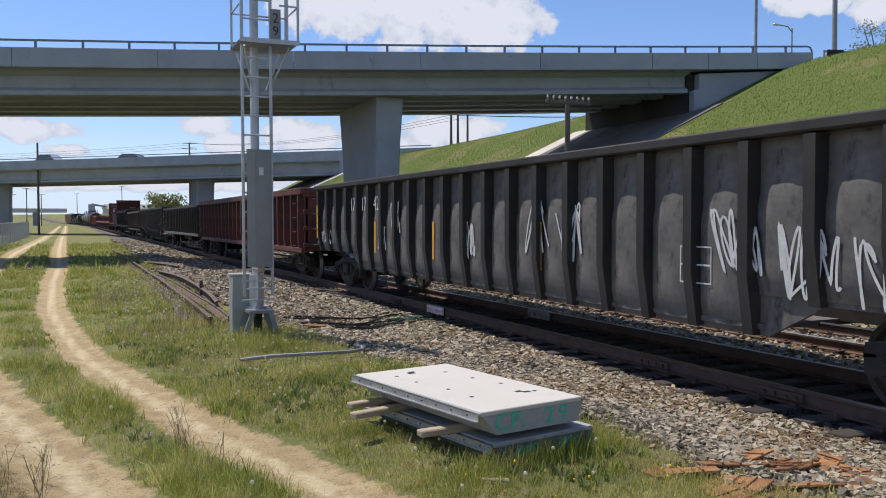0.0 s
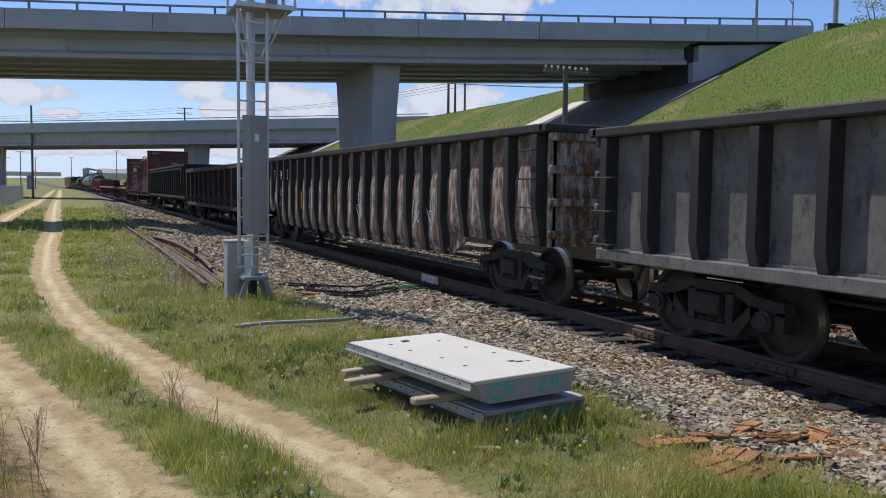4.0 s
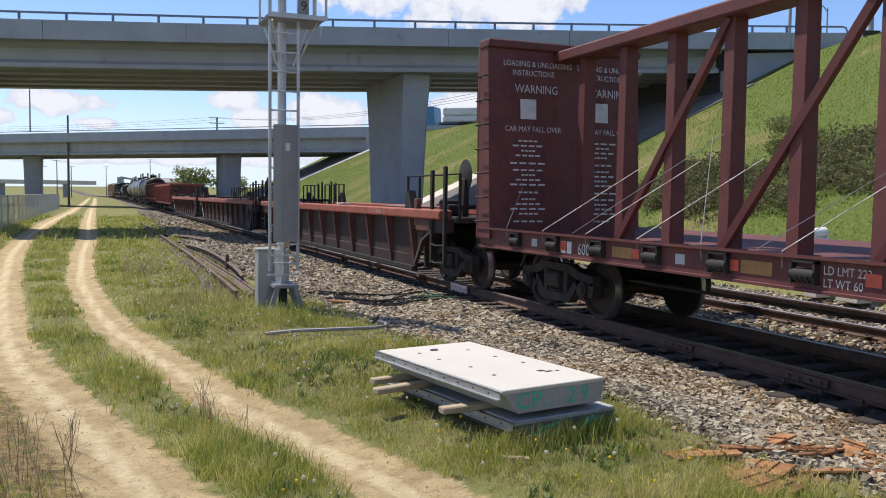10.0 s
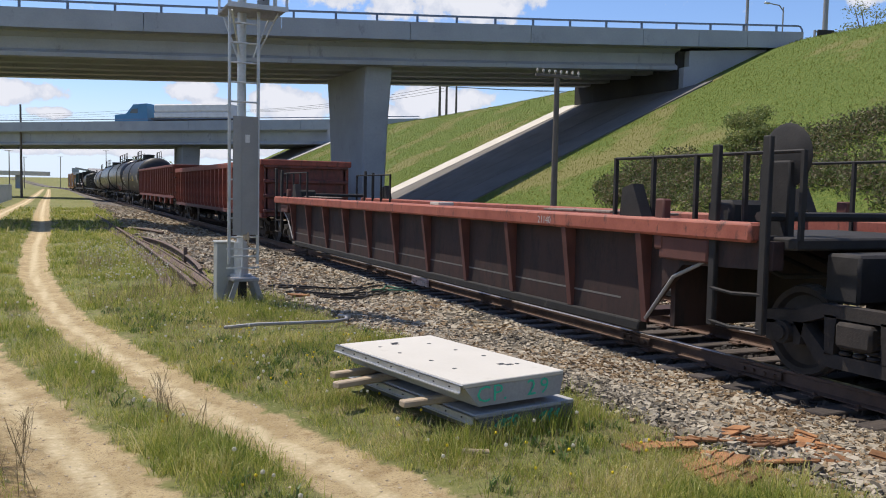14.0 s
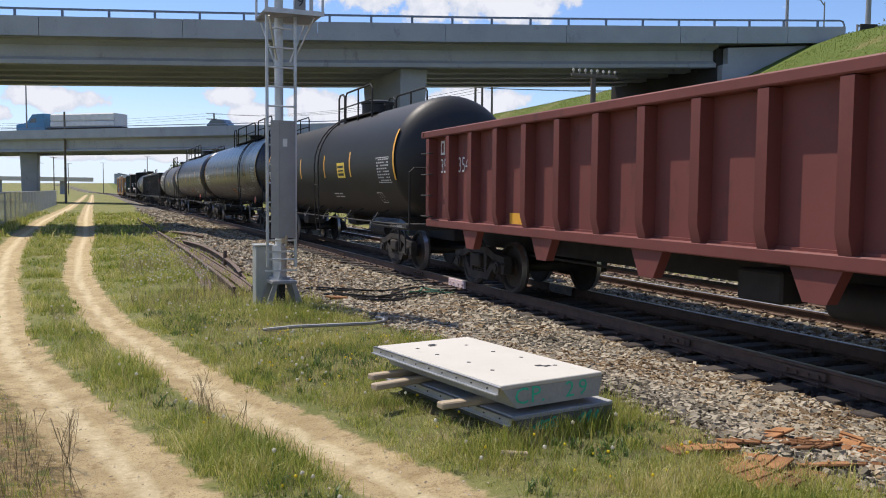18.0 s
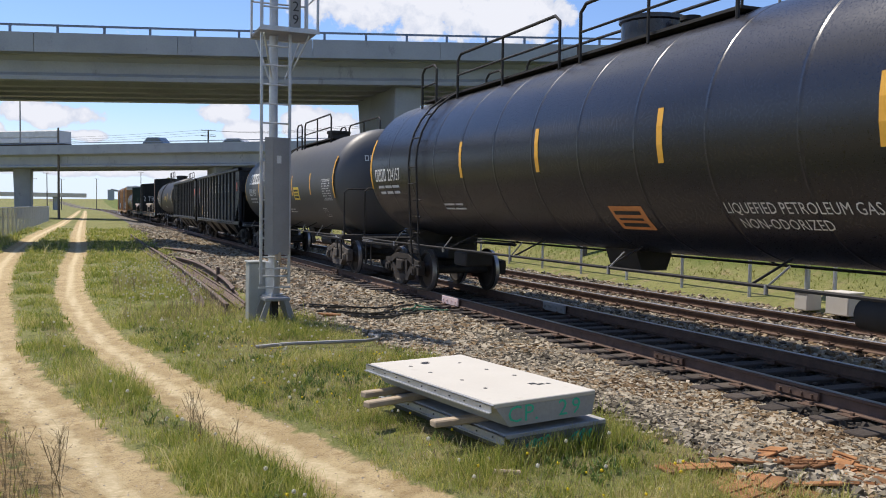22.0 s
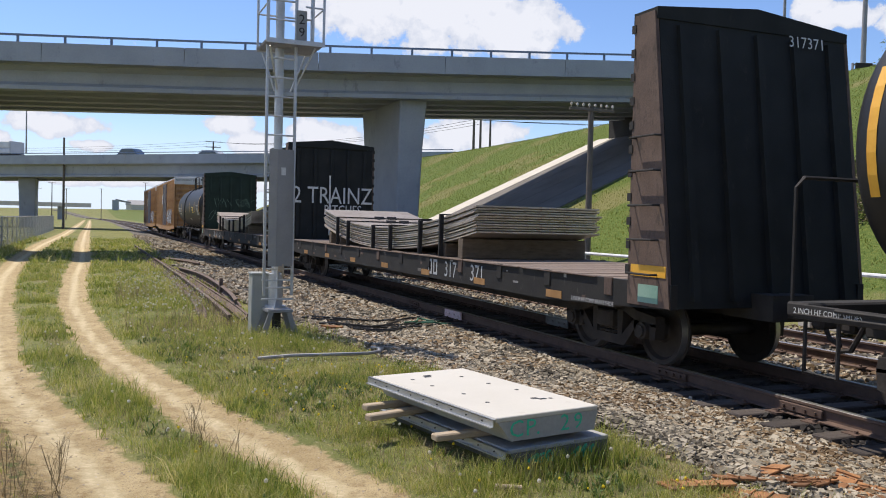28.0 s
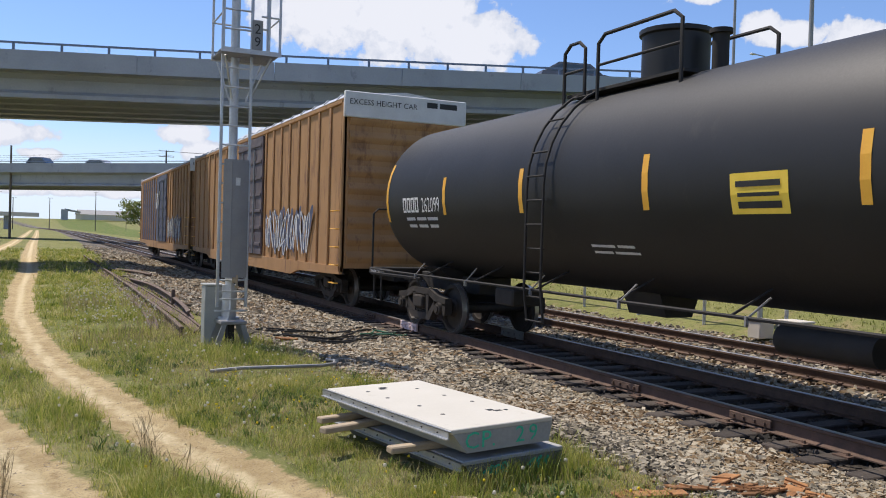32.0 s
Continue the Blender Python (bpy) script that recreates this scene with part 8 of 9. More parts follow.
# bulkhead flat cars with bent plate
def bulkhead_flat(u0, u1, num, graffiti, m_face, num_y):
    car, ln = start_car("bulkhead_flatcar", "worn bulkhead flat car with tall ribbed end walls", u0, u1)
    h = ln / 2
    for k in range(60):
        y = -h + 0.8 + k * (ln - 1.6) / 60
        w = (ln - 1.6) / 60
        part("deck_plank", cached(f"deck_plank/{ln:.2f}", lambda: Shape().box(-HW + 0.1, HW - 0.1, 0.006, w - 0.006, 1.06, 1.14, 0.006), M_DECK), None, car, at=pose(0, y, 0.004 * ((k * 37) % 5)))
    for sx in (-1, 1):
        part("side_sill", Shape().prism([(-h, 0.85), (-h + 3, 0.72), (h - 3, 0.72), (h, 0.85), (h, 1.145), (-h, 1.145)], "x", sx * (HW - 0.12), sx * (HW - 0.02)), M_SILL_DK, car)
        for k in range(13):
            y = -h + 1.3 + k * (ln - 2.6) / 12
            part("stake_pocket", Shape().box(min(sx * HW, sx * (HW - 0.04)), max(sx * HW, sx * (HW - 0.04)), y - 0.09, y + 0.09, 0.92, 1.16, 0.01), M_FRAME if k % 3 else M_BULK_SIDE, car)
    for sg in (-1, 1):
        out = [(sg * h, 0.86), (sg * (h - 0.85), 0.86), (sg * (h - 0.85), 4.46), (sg * (h - 0.45), 4.46)]
        bk = part("bulkhead", Shape().prism(out, "x", -HW + 0.06, HW - 0.06), m_face, car, "tall dark ribbed steel end wall")
        for sx in (-1, 1):
            part("bulkhead_cheek", Shape().prism(out, "x", sx * (HW - 0.05), sx * HW), M_BULK_SIDE, car, "brown rusted side plate")
        for k in range(5):
            x = -1.2 + 0.6 * k
            part("rib", Shape().box(x - 0.06, x + 0.06, min(sg * (h - 0.84), sg * (h - 0.92)), max(sg * (h - 0.84), sg * (h - 0.92)), 1.21, 4.3, 0.015), m_face, bk)
            part("rib", Shape().prism([(sg * (h - 0.01), 0.95), (sg * (h + 0.07), 0.95), (sg * (h - 0.37), 4.3), (sg * (h - 0.46), 4.3)], "x", x - 0.05, x + 0.05), m_face, bk)
        s = Shape().prism([(-HW + 0.02, 4.36), (HW - 0.02, 4.36), (HW - 0.02, 4.48), (0, 4.64), (-HW + 0.02, 4.50)], "y", sg * (h - 0.42), sg * (h - 0.9))
        part("bulkhead_cap", s, m_face, car)
        for x in (-HW + 0.04, HW - 0.04):
            for k in range(11):
                part("edge_notch", Shape().box(x - 0.05, x + 0.05, min(sg * (h - 0.82), sg * (h - 0.9)), max(sg * (h - 0.82), sg * (h - 0.9)), 1.25 + 0.3 * k, 1.35 + 0.3 * k), M_FRAME, bk)
        rungs(car, "grab_iron", -HW, sg * (h - 0.25), sg * (h - 0.75), [1.25 + 0.42 * k for k in range(5)], 0.1, 0.014, M_FRAME)
        part("reflector", Shape().box(-HW - 0.008, -HW, min(sg * (h - 0.08), sg * (h - 0.78)), max(sg * (h - 0.08), sg * (h - 0.78)), 1.22, 1.36), M_YELLOW, car, "orange-yellow reflective strip")
        part("paint_patch", Shape().box(-HW - 0.006, -HW, min(sg * (h - 0.22), sg * (h - 0.62)), max(sg * (h - 0.22), sg * (h - 0.62)), 0.9, 1.12), M_BULK_GREEN, car, "faded green paint patch")
        bogie(car, sg * (h - 2.0))
    part("centre_girder", Shape().box(-0.5, 0.5, -h + 3.2, h - 3.2, 0.45, 1.1), M_FRAME, car)
    centre_sill(car, ln + 0.9)
    blocks(car, "owner_mark", [(0.1, 0, 0.3, 0.3), (0.38, 0, 0.58, 0.3)], 0.24, lambda q: on_side(q, num_y, 0.8, -HW + 0.016), M_FENCE)
    for t, y in ((num[:3], 0.9), (num[3:], 2.05)):
        marks(car, "number", on_side(letters(t, 0.3, 0.95), num_y - y, 0.8, -HW + 0.016), M_FENCE, "white stencilled figures")
    for k in range(7):
        y = -h + 2.5 + 2.6 * k
        part("reflector", Shape().box(-HW + 0.012, -HW + 0.018, y, y + 0.45, 0.76, 0.87), M_OCHRE, car, "worn orange-yellow reflective strip")
    rnd = random.Random(int(num))
    for k in range(20):
        y, w, z = rnd.uniform(-h + 1.0, h - 1.0), rnd.uniform(0.05, 0.22), rnd.uniform(0.78, 1.1)
        part("worn_patch", Shape().box(-HW + 0.0175, -HW + 0.021, y, y + w, z, min(1.16, z + rnd.uniform(0.02, 0.07))), (M_BULK_SIDE, M_GALV_DK, M_BULK_SIDE, M_CONC_DK, M_BULK_SIDE)[k % 5], car, "patch of worn or touched-up paint")
    marks(car, "brake_text", on_side(letters("2 INCH HF COMP BRAKE SHOE", 0.06, 0.9), -h + 2.6, 0.78, -HW + 0.010), M_CHALK, "small white stencilled words")
    for k in range(9):
        y = -h + 1.6 + k * (ln - 4.0) / 8
        part("deck_edge", Shape().box(-HW - 0.01, -HW + 0.05, y, y + (ln - 4.0) / 8 - 0.12, 1.135, 1.15, 0.004), M_BULK_SIDE, car, "worn deck edge strip")
    fy = h - 0.85

    def lean(flat, x0, z0):
        return Shape().add([(x0 + u, fy - 0.083 - 3e-5 * i, z0 + v) for i, (u, v) in enumerate(flat[0])], flat[1])

    if graffiti:
        marks(car, "graffiti", lean(letters("2 TRAINZ", 0.60, 0.8), -1.40, 2.42), M_CHALK, "sprayed white words")
        marks(car, "graffiti", lean(letters("BITCHES", 0.36, 0.72), -0.28, 2.02), M_CHALK)
        marks(car, "graffiti", lean(bars([(0, 0, 0.06, 2.1)]), -0.1, 1.3), M_CHALK)
    else:
        for k in range(4):
            marks(car, "graffiti", lean(scrawl(95 + k, 1.1, 0.6, 4, 0.013), -1.2 + 0.1 * k + (1.2 if k % 2 else 0), 1.7 + 0.75 * (k // 2)), M_BULK_GREEN, "thin faded scrawls")
    marks(car, "end_number", Shape().add([(u + 0.45, -h + 0.45 * (4.2 + v - 0.86) / 3.54 - 0.09, 4.2 + v) for u, v in letters(num, 0.15)[0]], letters(num, 0.15)[1]), M_CHALK)
    return car


def bent_plates(u_mid, label):
    """A stack of curved steel plates on timbers with a flat stack behind it."""
    ob = thing("steel_plate_load", label, "steel load", "loads of bent plate")
    MOVERS.append((ob, 10.5 + (u_mid - 10.5) * LONG))
    for k in range(11):
        def arc():
            n, top, bot = 22, [], []
            for i in range(n + 1):
                y = 6.1 - 10.92 * i / n
                z = 0.0170 * (y - 0.9) ** 2 if y > 0.9 else 0.0145 * (y - 0.9) ** 2
                top.append((y, z + 0.029))
                bot.append((y, z))
            return Shape().prism(top + bot[::-1], "x", -1.32, 1.32)

        part("bent_plate", cached("bent_plate", arc, M_PLATE), None, ob, at=pose(0.012 * ((k * 7) % 5 - 2), 0.025 * ((k * 5) % 7 - 3), 1.18 + k * 0.0475))
    for y, z in ((-4.2, 1.53), (-3.35, 1.42), (4.3, 1.37), (5.3, 1.49)):
        part("timber", Shape().box(-1.35, 1.35, y - 0.11, y + 0.11, 1.157, z, 0.01), M_DUNNAGE, ob)
    for y in (0.4, 1.5):
        part("timber", Shape().box(-1.35, 1.35, y - 0.1, y + 0.1, 1.15, 1.181, 0.004), M_DUNNAGE, ob)
    for y in (4.3, 3.25, 1.04, -0.27, -2.2, -3.36):
        z = 1.735 + (0.0170 if y > 0.9 else 0.0145) * (y - 0.9) ** 2
        for sx in (-1, 1):
            part("stake", Shape().box(min(sx * 1.36, sx * 1.45), max(sx * 1.36, sx * 1.45), y - 0.032, y + 0.032, 0.93, z, 0.008), M_SILL_DK, ob, "dark steel stake")
        part("strap", Shape().tube([(-1.40, y - 0.03, z - 0.01), (-0.5, y - 0.03, z - 0.025), (0.5, y - 0.03, z - 0.025), (1.40, y - 0.03, z - 0.01)], 0.016, 5).tube([(-1.40, y + 0.03, z - 0.01), (1.40, y + 0.03, z - 0.02)], 0.012, 5), M_SILL_DK, ob, "twisted dark tie wire")
    for y in (4.3, 3.25, 1.04, -0.27):
        z = 1.675 + (0.0170 if y > 0.9 else 0.0145) * (y - 0.9) ** 2
        for x in (-0.32, 0.06):
            part("lifting_lug", Shape().box(x, x + 0.26, y - 0.04, y + 0.04, z, z + 0.09).box(x + 0.05, x + 0.12, y - 0.12, y + 0.12, z, z + 0.05), M_PLATE_DK, ob)
    return ob


bulkhead_flat(369.5, 390.55, "317371", True, M_BULK, -3.0)
bent_plates(379.85, "stack of curved rust-streaked steel plates staked on a flat car")
bulkhead_flat(392.0, 413.0, "317389", False, M_BULK_GREENISH, 5.5)
bent_plates(402.4, "stack of curved grey steel plates staked on a flat car")
tank_car("matt black tank car with yellow emergency notice", 414.3, 428.8, 1.47, 2.55, M_TANK, 0, "dome", "262099", 4, stripe_y=(4.62, 2.12, -0.6, -3.41), ladder_y=1.53, deck=((2.0, 1.5), (1.2, -0.45)), dome_y=0.55, sign_y=(-1.95, -17), shift=0.7, dome_h=0.3)


# box cars
def boxcar(u0, u1, label, door_mat):
    car, ln = start_car("box_car", label, u0, u1)
    h = ln / 2
    zb, zt = 1.0, 4.92
    for sx in (-1, 1):
        part("side", Shape().box(min(sx * (HW - 0.1), sx * (HW - 0.05)), max(sx * (HW - 0.1), sx * (HW - 0.05)), -h, h, zb, zt), M_BOX, car)
        part("side_sill", Shape().prism([(-h, 0.86), (-h + 3.5, 0.80), (-h + 4.2, 0.66), (h - 4.2, 0.66), (h - 3.5, 0.80), (h, 0.86), (h, 1.04), (-h, 1.04)], "x", sx * (HW - 0.08), sx * HW), M_BOX, car)
        part("top_chord", Shape().box(min(sx * (HW - 0.1), sx * HW), max(sx * (HW - 0.1), sx * HW), -h, h, zt - 0.1, zt + 0.02, 0.02), M_BOX, car)
    rib_me = cached("box_rib", lambda: Shape().box(-HW, -HW + 0.06, -0.055, 0.055, 1.03, 4.83, 0.02), M_BOX)
    d0, d1 = -2.7, 0.8
    n = 9
    for side in (-1, 1):
        for k in range(n):
            y = d1 + 0.2 + (h - 0.1 - d1 - 0.2) * k / (n - 1) if side > 0 else d0 - 0.2 - (h - 0.1 + d0 - 0.2) * k / (n - 1)
            part("rib", rib_me, None, car, at=pose(0, y, 0))
            part("rib", rib_me, None, car, at=pose(0, y, 0, 0, 0, 180))
    for a, b in ((d0, -0.95), (-0.95, d1)):
        dr = part("door", Shape().box(-HW - 0.04, -HW + 0.02, a + 0.02, b - 0.02, 1.08, 4.78, 0.01), door_mat, car, "dark ribbed sliding door")
        for k in range(7):
            z = 1.4 + 0.52 * k
            part("door_rib", Shape().box(-HW - 0.07, -HW - 0.04, a + 0.06, b - 0.06, z - 0.05, z + 0.05, 0.01), door_mat, dr)
        part("lock_bar", Shape().cyl((-HW - 0.09, (a + b) / 2, 1.1), (-HW - 0.09, (a + b) / 2, 4.4), 0.03, 8), M_GALV_DK, dr)
    part("roof", Shape().prism([(-HW, zt + 0.02), (-HW + 0.1, zt + 0.12), (0, zt + 0.28), (HW - 0.1, zt + 0.12), (HW, zt + 0.02)], "y", -h, h), M_GALV, car, "galvanised ribbed roof")
    for k in range(20):
        y = -h + 0.5 + k * (ln - 1) / 19
        part("roof_seam", Shape().prism([(-HW, zt + 0.05), (-HW + 0.1, zt + 0.16), (0, zt + 0.32), (HW - 0.1, zt + 0.16), (HW, zt + 0.05)], "y", y - 0.04, y + 0.04), M_GALV, car)
    for sg in (-1, 1):
        ew = part("end_wall", Shape().box(-HW + 0.06, HW - 0.06, min(sg * h, sg * (h - 0.06)), max(sg * h, sg * (h - 0.06)), zb, zt), M_BOX, car, "corrugated ochre end wall")
        for k in range(9):
            z = zb + 0.26 + k * 0.4
            part("corrugation", Shape().prism([(sg * h, z - 0.14), (sg * (h + 0.07), z - 0.03), (sg * (h + 0.07), z + 0.03), (sg * h, z + 0.14)], "x", -HW + 0.16, HW - 0.16), M_BOX, ew)
        part("end_cap", Shape().box(-HW, HW, min(sg * h, sg * (h + 0.1)), max(sg * h, sg * (h + 0.1)), zt - 0.42, zt + 0.18, 0.02), M_BOX_CAP, car, "white end panel")
        part("corner_post", Shape().box(-HW, -HW + 0.1, min(sg * h, sg * (h - 0.12)), max(sg * h, sg * (h - 0.12)), zb - 0.1, zt, 0.02), M_BOX, car)
        rungs(car, "grab_iron", -HW, sg * (h - 0.08), sg * (h - 0.5), [0.65 + 0.42 * k for k in range(5)], 0.09, 0.014, M_YELLOW)
        bogie(car, sg * (h - 2.3))
    marks(car, "end_text", on_end(letters("EXCESS HEIGHT CAR", 0.13), -1.45, zt - 0.12, -h - 0.104), M_BLACK, "black words on white")
    marks(car, "end_text", on_end(bars([(0, 0, 0.28, 0.13), (0.34, 0, 0.8, 0.13)]), 0.5, zt - 0.05, -h - 0.104), M_BLACK)
    for k in range(5):
        y = 0.9 * (k - 2) + (-h + 5.0)
        marks(car, "graffiti", on_side(scrawl(120 + k + int(u0), 1.0, 1.35, 3, 0.13), y + 0.5, 1.15, -HW - 0.002), M_GRAFF_BLUE, "dark sprayed lettering")
        marks(car, "graffiti", on_side(scrawl(140 + k + int(u0), 0.9, 1.3, 3, 0.05), y + 0.5, 1.15, -HW - 0.004), M_CHALK, "white outlines of sprayed lettering")
    marks(car, "graffiti", on_side(scrawl(160, 1.6, 1.0, 4, 0.12), 1.4, 2.9, -HW - 0.075), M_CHALK)
    centre_sill(car, ln + 0.9)
    return car


boxcar(431.2, 450.9, "ochre box car with dark doors, graffiti and a white end panel", M_BOX_DK)
tail = boxcar(452.2, 472.0, "ochre box car at the tail of the train with dark doors", M_GRAFF_BLUE)
for k in range(8):
    part("painted_panel", Shape().box(-HW + 0.04, -HW + 0.056, 1.05 + 1.08 * k, 2.0 + 1.08 * k, 1.06, 4.75), M_GRAFF_BLUE, tail, "side panel painted over in dark blue")

# ---- stones, ties, grass ----
def jitter_stones(n, x, y, z, size, seed):
    """Squared-off broken stones, one island each."""
    rng = np.random.default_rng(seed)
    base = np.array([(a, b, c) for a in (-1, 1) for b in (-1, 1) for c in (-1, 1)], float) * 0.5
    f0 = np.array([(0, 1, 3, 2), (4, 6, 7, 5), (0, 4, 5, 1), (2, 3, 7, 6), (0, 2, 6, 4), (1, 5, 7, 3)])
    v = base[None] * rng.uniform(0.55, 1.25, (n, 1, 3)) + rng.uniform(-0.27, 0.27, (n, 8, 3))
    a, b = rng.uniform(0, 6.28, n), rng.uniform(-0.8, 0.8, n)
    ca, sa, cb, sb = np.cos(a)[:, None], np.sin(a)[:, None], np.cos(b)[:, None], np.sin(b)[:, None]
    X = v[..., 0] * cb + v[..., 2] * sb
    Z = -v[..., 0] * sb + v[..., 2] * cb
    Y = v[..., 1]
    vx, vy = X * ca - Y * sa, X * sa + Y * ca
    s = size[:, None]
    out = np.stack([vx * s + x[:, None], vy * s + y[:, None], Z * s * 0.8 + z[:, None]], 2).reshape(-1, 3)
    f = (f0[None] + (np.arange(n) * 8)[:, None, None]).reshape(-1, 4)
    return out, f


def ballast(name, x0, x1, y0, y1, per, smin, smax, seed, lift=0.0, label="grey broken stone ballast", mat=None):
    rng = np.random.default_rng(seed)
    n = int((x1 - x0) * (y1 - y0) * per)
    x, y = rng.uniform(x0, x1, n), rng.uniform(y0, y1, n)
    e = gravel_edge(y) + 0.10 * np.sin(y * 2.3) + 0.07 * np.sin(y * 5.1)
    keep = rng.uniform(0, 1, n) < np.clip((x - e) / 0.45 + 0.35, 0.02, 1) * (x > e - 0.5)
    x, y = x[keep], y[keep]
    n = len(x)
    z = ground_height(x, y) + rng.uniform(-0.2, 0.45, n) * smax * 0.6 + lift
    v, f = jitter_stones(n, x, y, z, smin + (smax - smin) * rng.uniform(0, 1, n) ** 1.6, seed + 1)
    tagged(new(name, quick_mesh(name, v, f, mat or M_STONES)), label, "ballast", kind="stuff")


ballast("ballast", 3.6, 6.66, 3.2, 11, 1700, 0.02, 0.062, 11)
ballast("ballast", 3.0, 6.66, 11, 20, 650, 0.04, 0.09, 12)
ballast("ballast", 2.6, 6.5, 20, 40, 200, 0.055, 0.11, 13)
ballast("ballast", 2.8, 6.5, 40, 85, 55, 0.09, 0.16, 14)
# dark stones between the rails carry the train's shadow in their colour
ballast("ballast", 6.62, 9.3, 3.2, 30, 150, 0.04, 0.085, 15, -0.01, "broken stone between the rails, darkened for the train's shade", M_STONES_SHADE)
ballast("ballast", 9.3, 13.7, 6, 30, 120, 0.04, 0.09, 16, 0.0, "broken stone ballast between the two lines")
ballast("ballast", 9.3, 13.7, 30, 60, 45, 0.08, 0.14, 17, 0.0, "broken stone ballast between the two lines")

tie_me = [Shape().box(-1.3 - 0.03 * k, 1.3, -0.115, 0.115, -0.36, -0.178, 0.012).mesh("tie", M_TIE) for k in range(3)]
rnd = random.Random(5)
for nm, cx, ya, yb, zz in (("main_ties", TRACK_X, 2, 84, 0), ("second_line_ties", TRACK2_X, 4, 60, -0.03)):
    base = thing("tie_row", "weathered timber ties under the main line" if cx == TRACK_X else "weathered timber ties under the second line", "railway ties", kind="structure")
    y = ya
    while y < yb:
        part("tie", tie_me[rnd.randrange(3)], None, base, at=pose(cx + rnd.uniform(-0.07, 0.07), y, zz + rnd.uniform(-0.008, 0.004), 0, 0, rnd.uniform(-1.2, 1.2)))
        y += 0.52 + rnd.uniform(-0.03, 0.03)
    v, s = [], Shape()
    for k in range(240):
        y = yb + 0.55 * k * 1.6
        s.box(cx + bend(y) - 1.3, cx + bend(y) + 1.3, y - 0.12, y + 0.12, -0.36, -0.178 + zz)
    for k in range(60):
        s.box(cx - 1.3, cx + 1.3, ya - 0.6 - 0.55 * k - 0.12, ya - 0.6 - 0.55 * k + 0.12, -0.36, -0.178 + zz)
    tagged(part("tie_rest", s, M_TIE, base, smooth=False), "more ties farther along", "", "", "stuff")
s = Shape()
for cx in (TRACK_X, TRACK2_X):
    for k in range(90):
        y = 2 + 0.52 * k
        for dx in (-GAUGE / 2, GAUGE / 2):
            s.box(cx + dx - 0.17, cx + dx + 0.17, y - 0.09, y + 0.09, -0.19, -0.168)
            for ex in (-0.1, 0.1):
                s.box(cx + dx + ex - 0.015, cx + dx + ex + 0.015, y - 0.05, y - 0.02, -0.17, -0.14)
tagged(part("seat_plates", s, M_RAIL, None, smooth=False), "rusty plates and spikes that hold the rails to the ties", "tie plates", kind="stuff")


def blades(name, x, y, h, w, seed, mat, label, lean=0.45, z=None):
    rng = np.random.default_rng(seed)
    n = len(x)
    z = ground_height(x, y) - 0.01 if z is None else z
    a, b = rng.uniform(0, 6.28, n), rng.uniform(0, 6.28, n)
    ln = h * lean * rng.uniform(0.2, 1.0, n)
    dx, dy = np.cos(a) * ln, np.sin(a) * ln
    wx, wy = np.cos(b) * w / 2, np.sin(b) * w / 2
    p0 = np.stack([x - wx, y - wy, z], 1)
    p1 = np.stack([x + wx, y + wy, z], 1)
    p2 = np.stack([x - wx * 0.75 + dx * 0.4, y - wy * 0.75 + dy * 0.4, z + h * 0.6], 1)
    p3 = np.stack([x + wx * 0.75 + dx * 0.4, y + wy * 0.75 + dy * 0.4, z + h * 0.6], 1)
    p4 = np.stack([x + dx, y + dy, z + h * np.sqrt(np.clip(1 - (ln / h) ** 2 * 0.5, 0.2, 1))], 1)
    v = np.stack([p0, p1, p2, p3, p4], 1).reshape(-1, 3)
    f = (np.array([(0, 1, 3), (0, 3, 2), (2, 3, 4)])[None] + (np.arange(n) * 5)[:, None, None]).reshape(-1, 3)
    tagged(new(name, quick_mesh(name, v, f, mat)), label, "grass", kind="stuff")


def patch_noise(x, y, s, seed):
    r = np.random.default_rng(seed)
    out = np.zeros_like(x)
    for k in range(5):
        a, b, p = r.uniform(-1, 1), r.uniform(-1, 1), r.uniform(0, 6.28)
        out += np.sin((a * x + b * y) * s * (1 + 0.6 * k) + p) / (1 + 0.5 * k)
    return out / 2.2


def growth(x, y):
    """How densely green grass grows at a place, 0 to 1."""
    p = np.ones(len(x))
    for c, ww in ((RUT_L, 0.38), (RUT_R, 0.32)):
        d = np.abs(x - np.interp(y, RUT_Y, c)) / (ww * np.interp(y, [4, 8, 14, 30, 60], [0.95, 0.9, 0.85, 1.0, 1.3]))
        d = d + 0.22 * patch_noise(x, y, 4.0, 3) + 0.16 * patch_noise(x, y, 11.0, 4)
        p *= np.clip((d - 0.85) / 0.8, 0.006, 1)
    p *= np.clip((gravel_edge(y) + 0.12 * patch_noise(x, y, 5.0, 6) - x) / 0.5 + 0.3, 0.0, 1)
    left = np.interp(y, RUT_Y, RUT_L)
    dry = np.clip((left - x) / 0.5, 0, 1) * np.clip((19 - y) / 6, 0, 1) * np.clip((x + 4.4) / 0.8, 0, 1)
    p *= 1 - 0.80 * dry
    # the panels' footprint
    cx, cy = x - 2.98, y - 6.38
    ca, sa = math.cos(radians(-10.5)), math.sin(radians(-10.5))
    ux, uy = cx * ca - cy * sa, cx * sa + cy * ca
    return p * ~((np.abs(ux - 0.05) < 0.52) & (np.abs(uy) < 0.95))


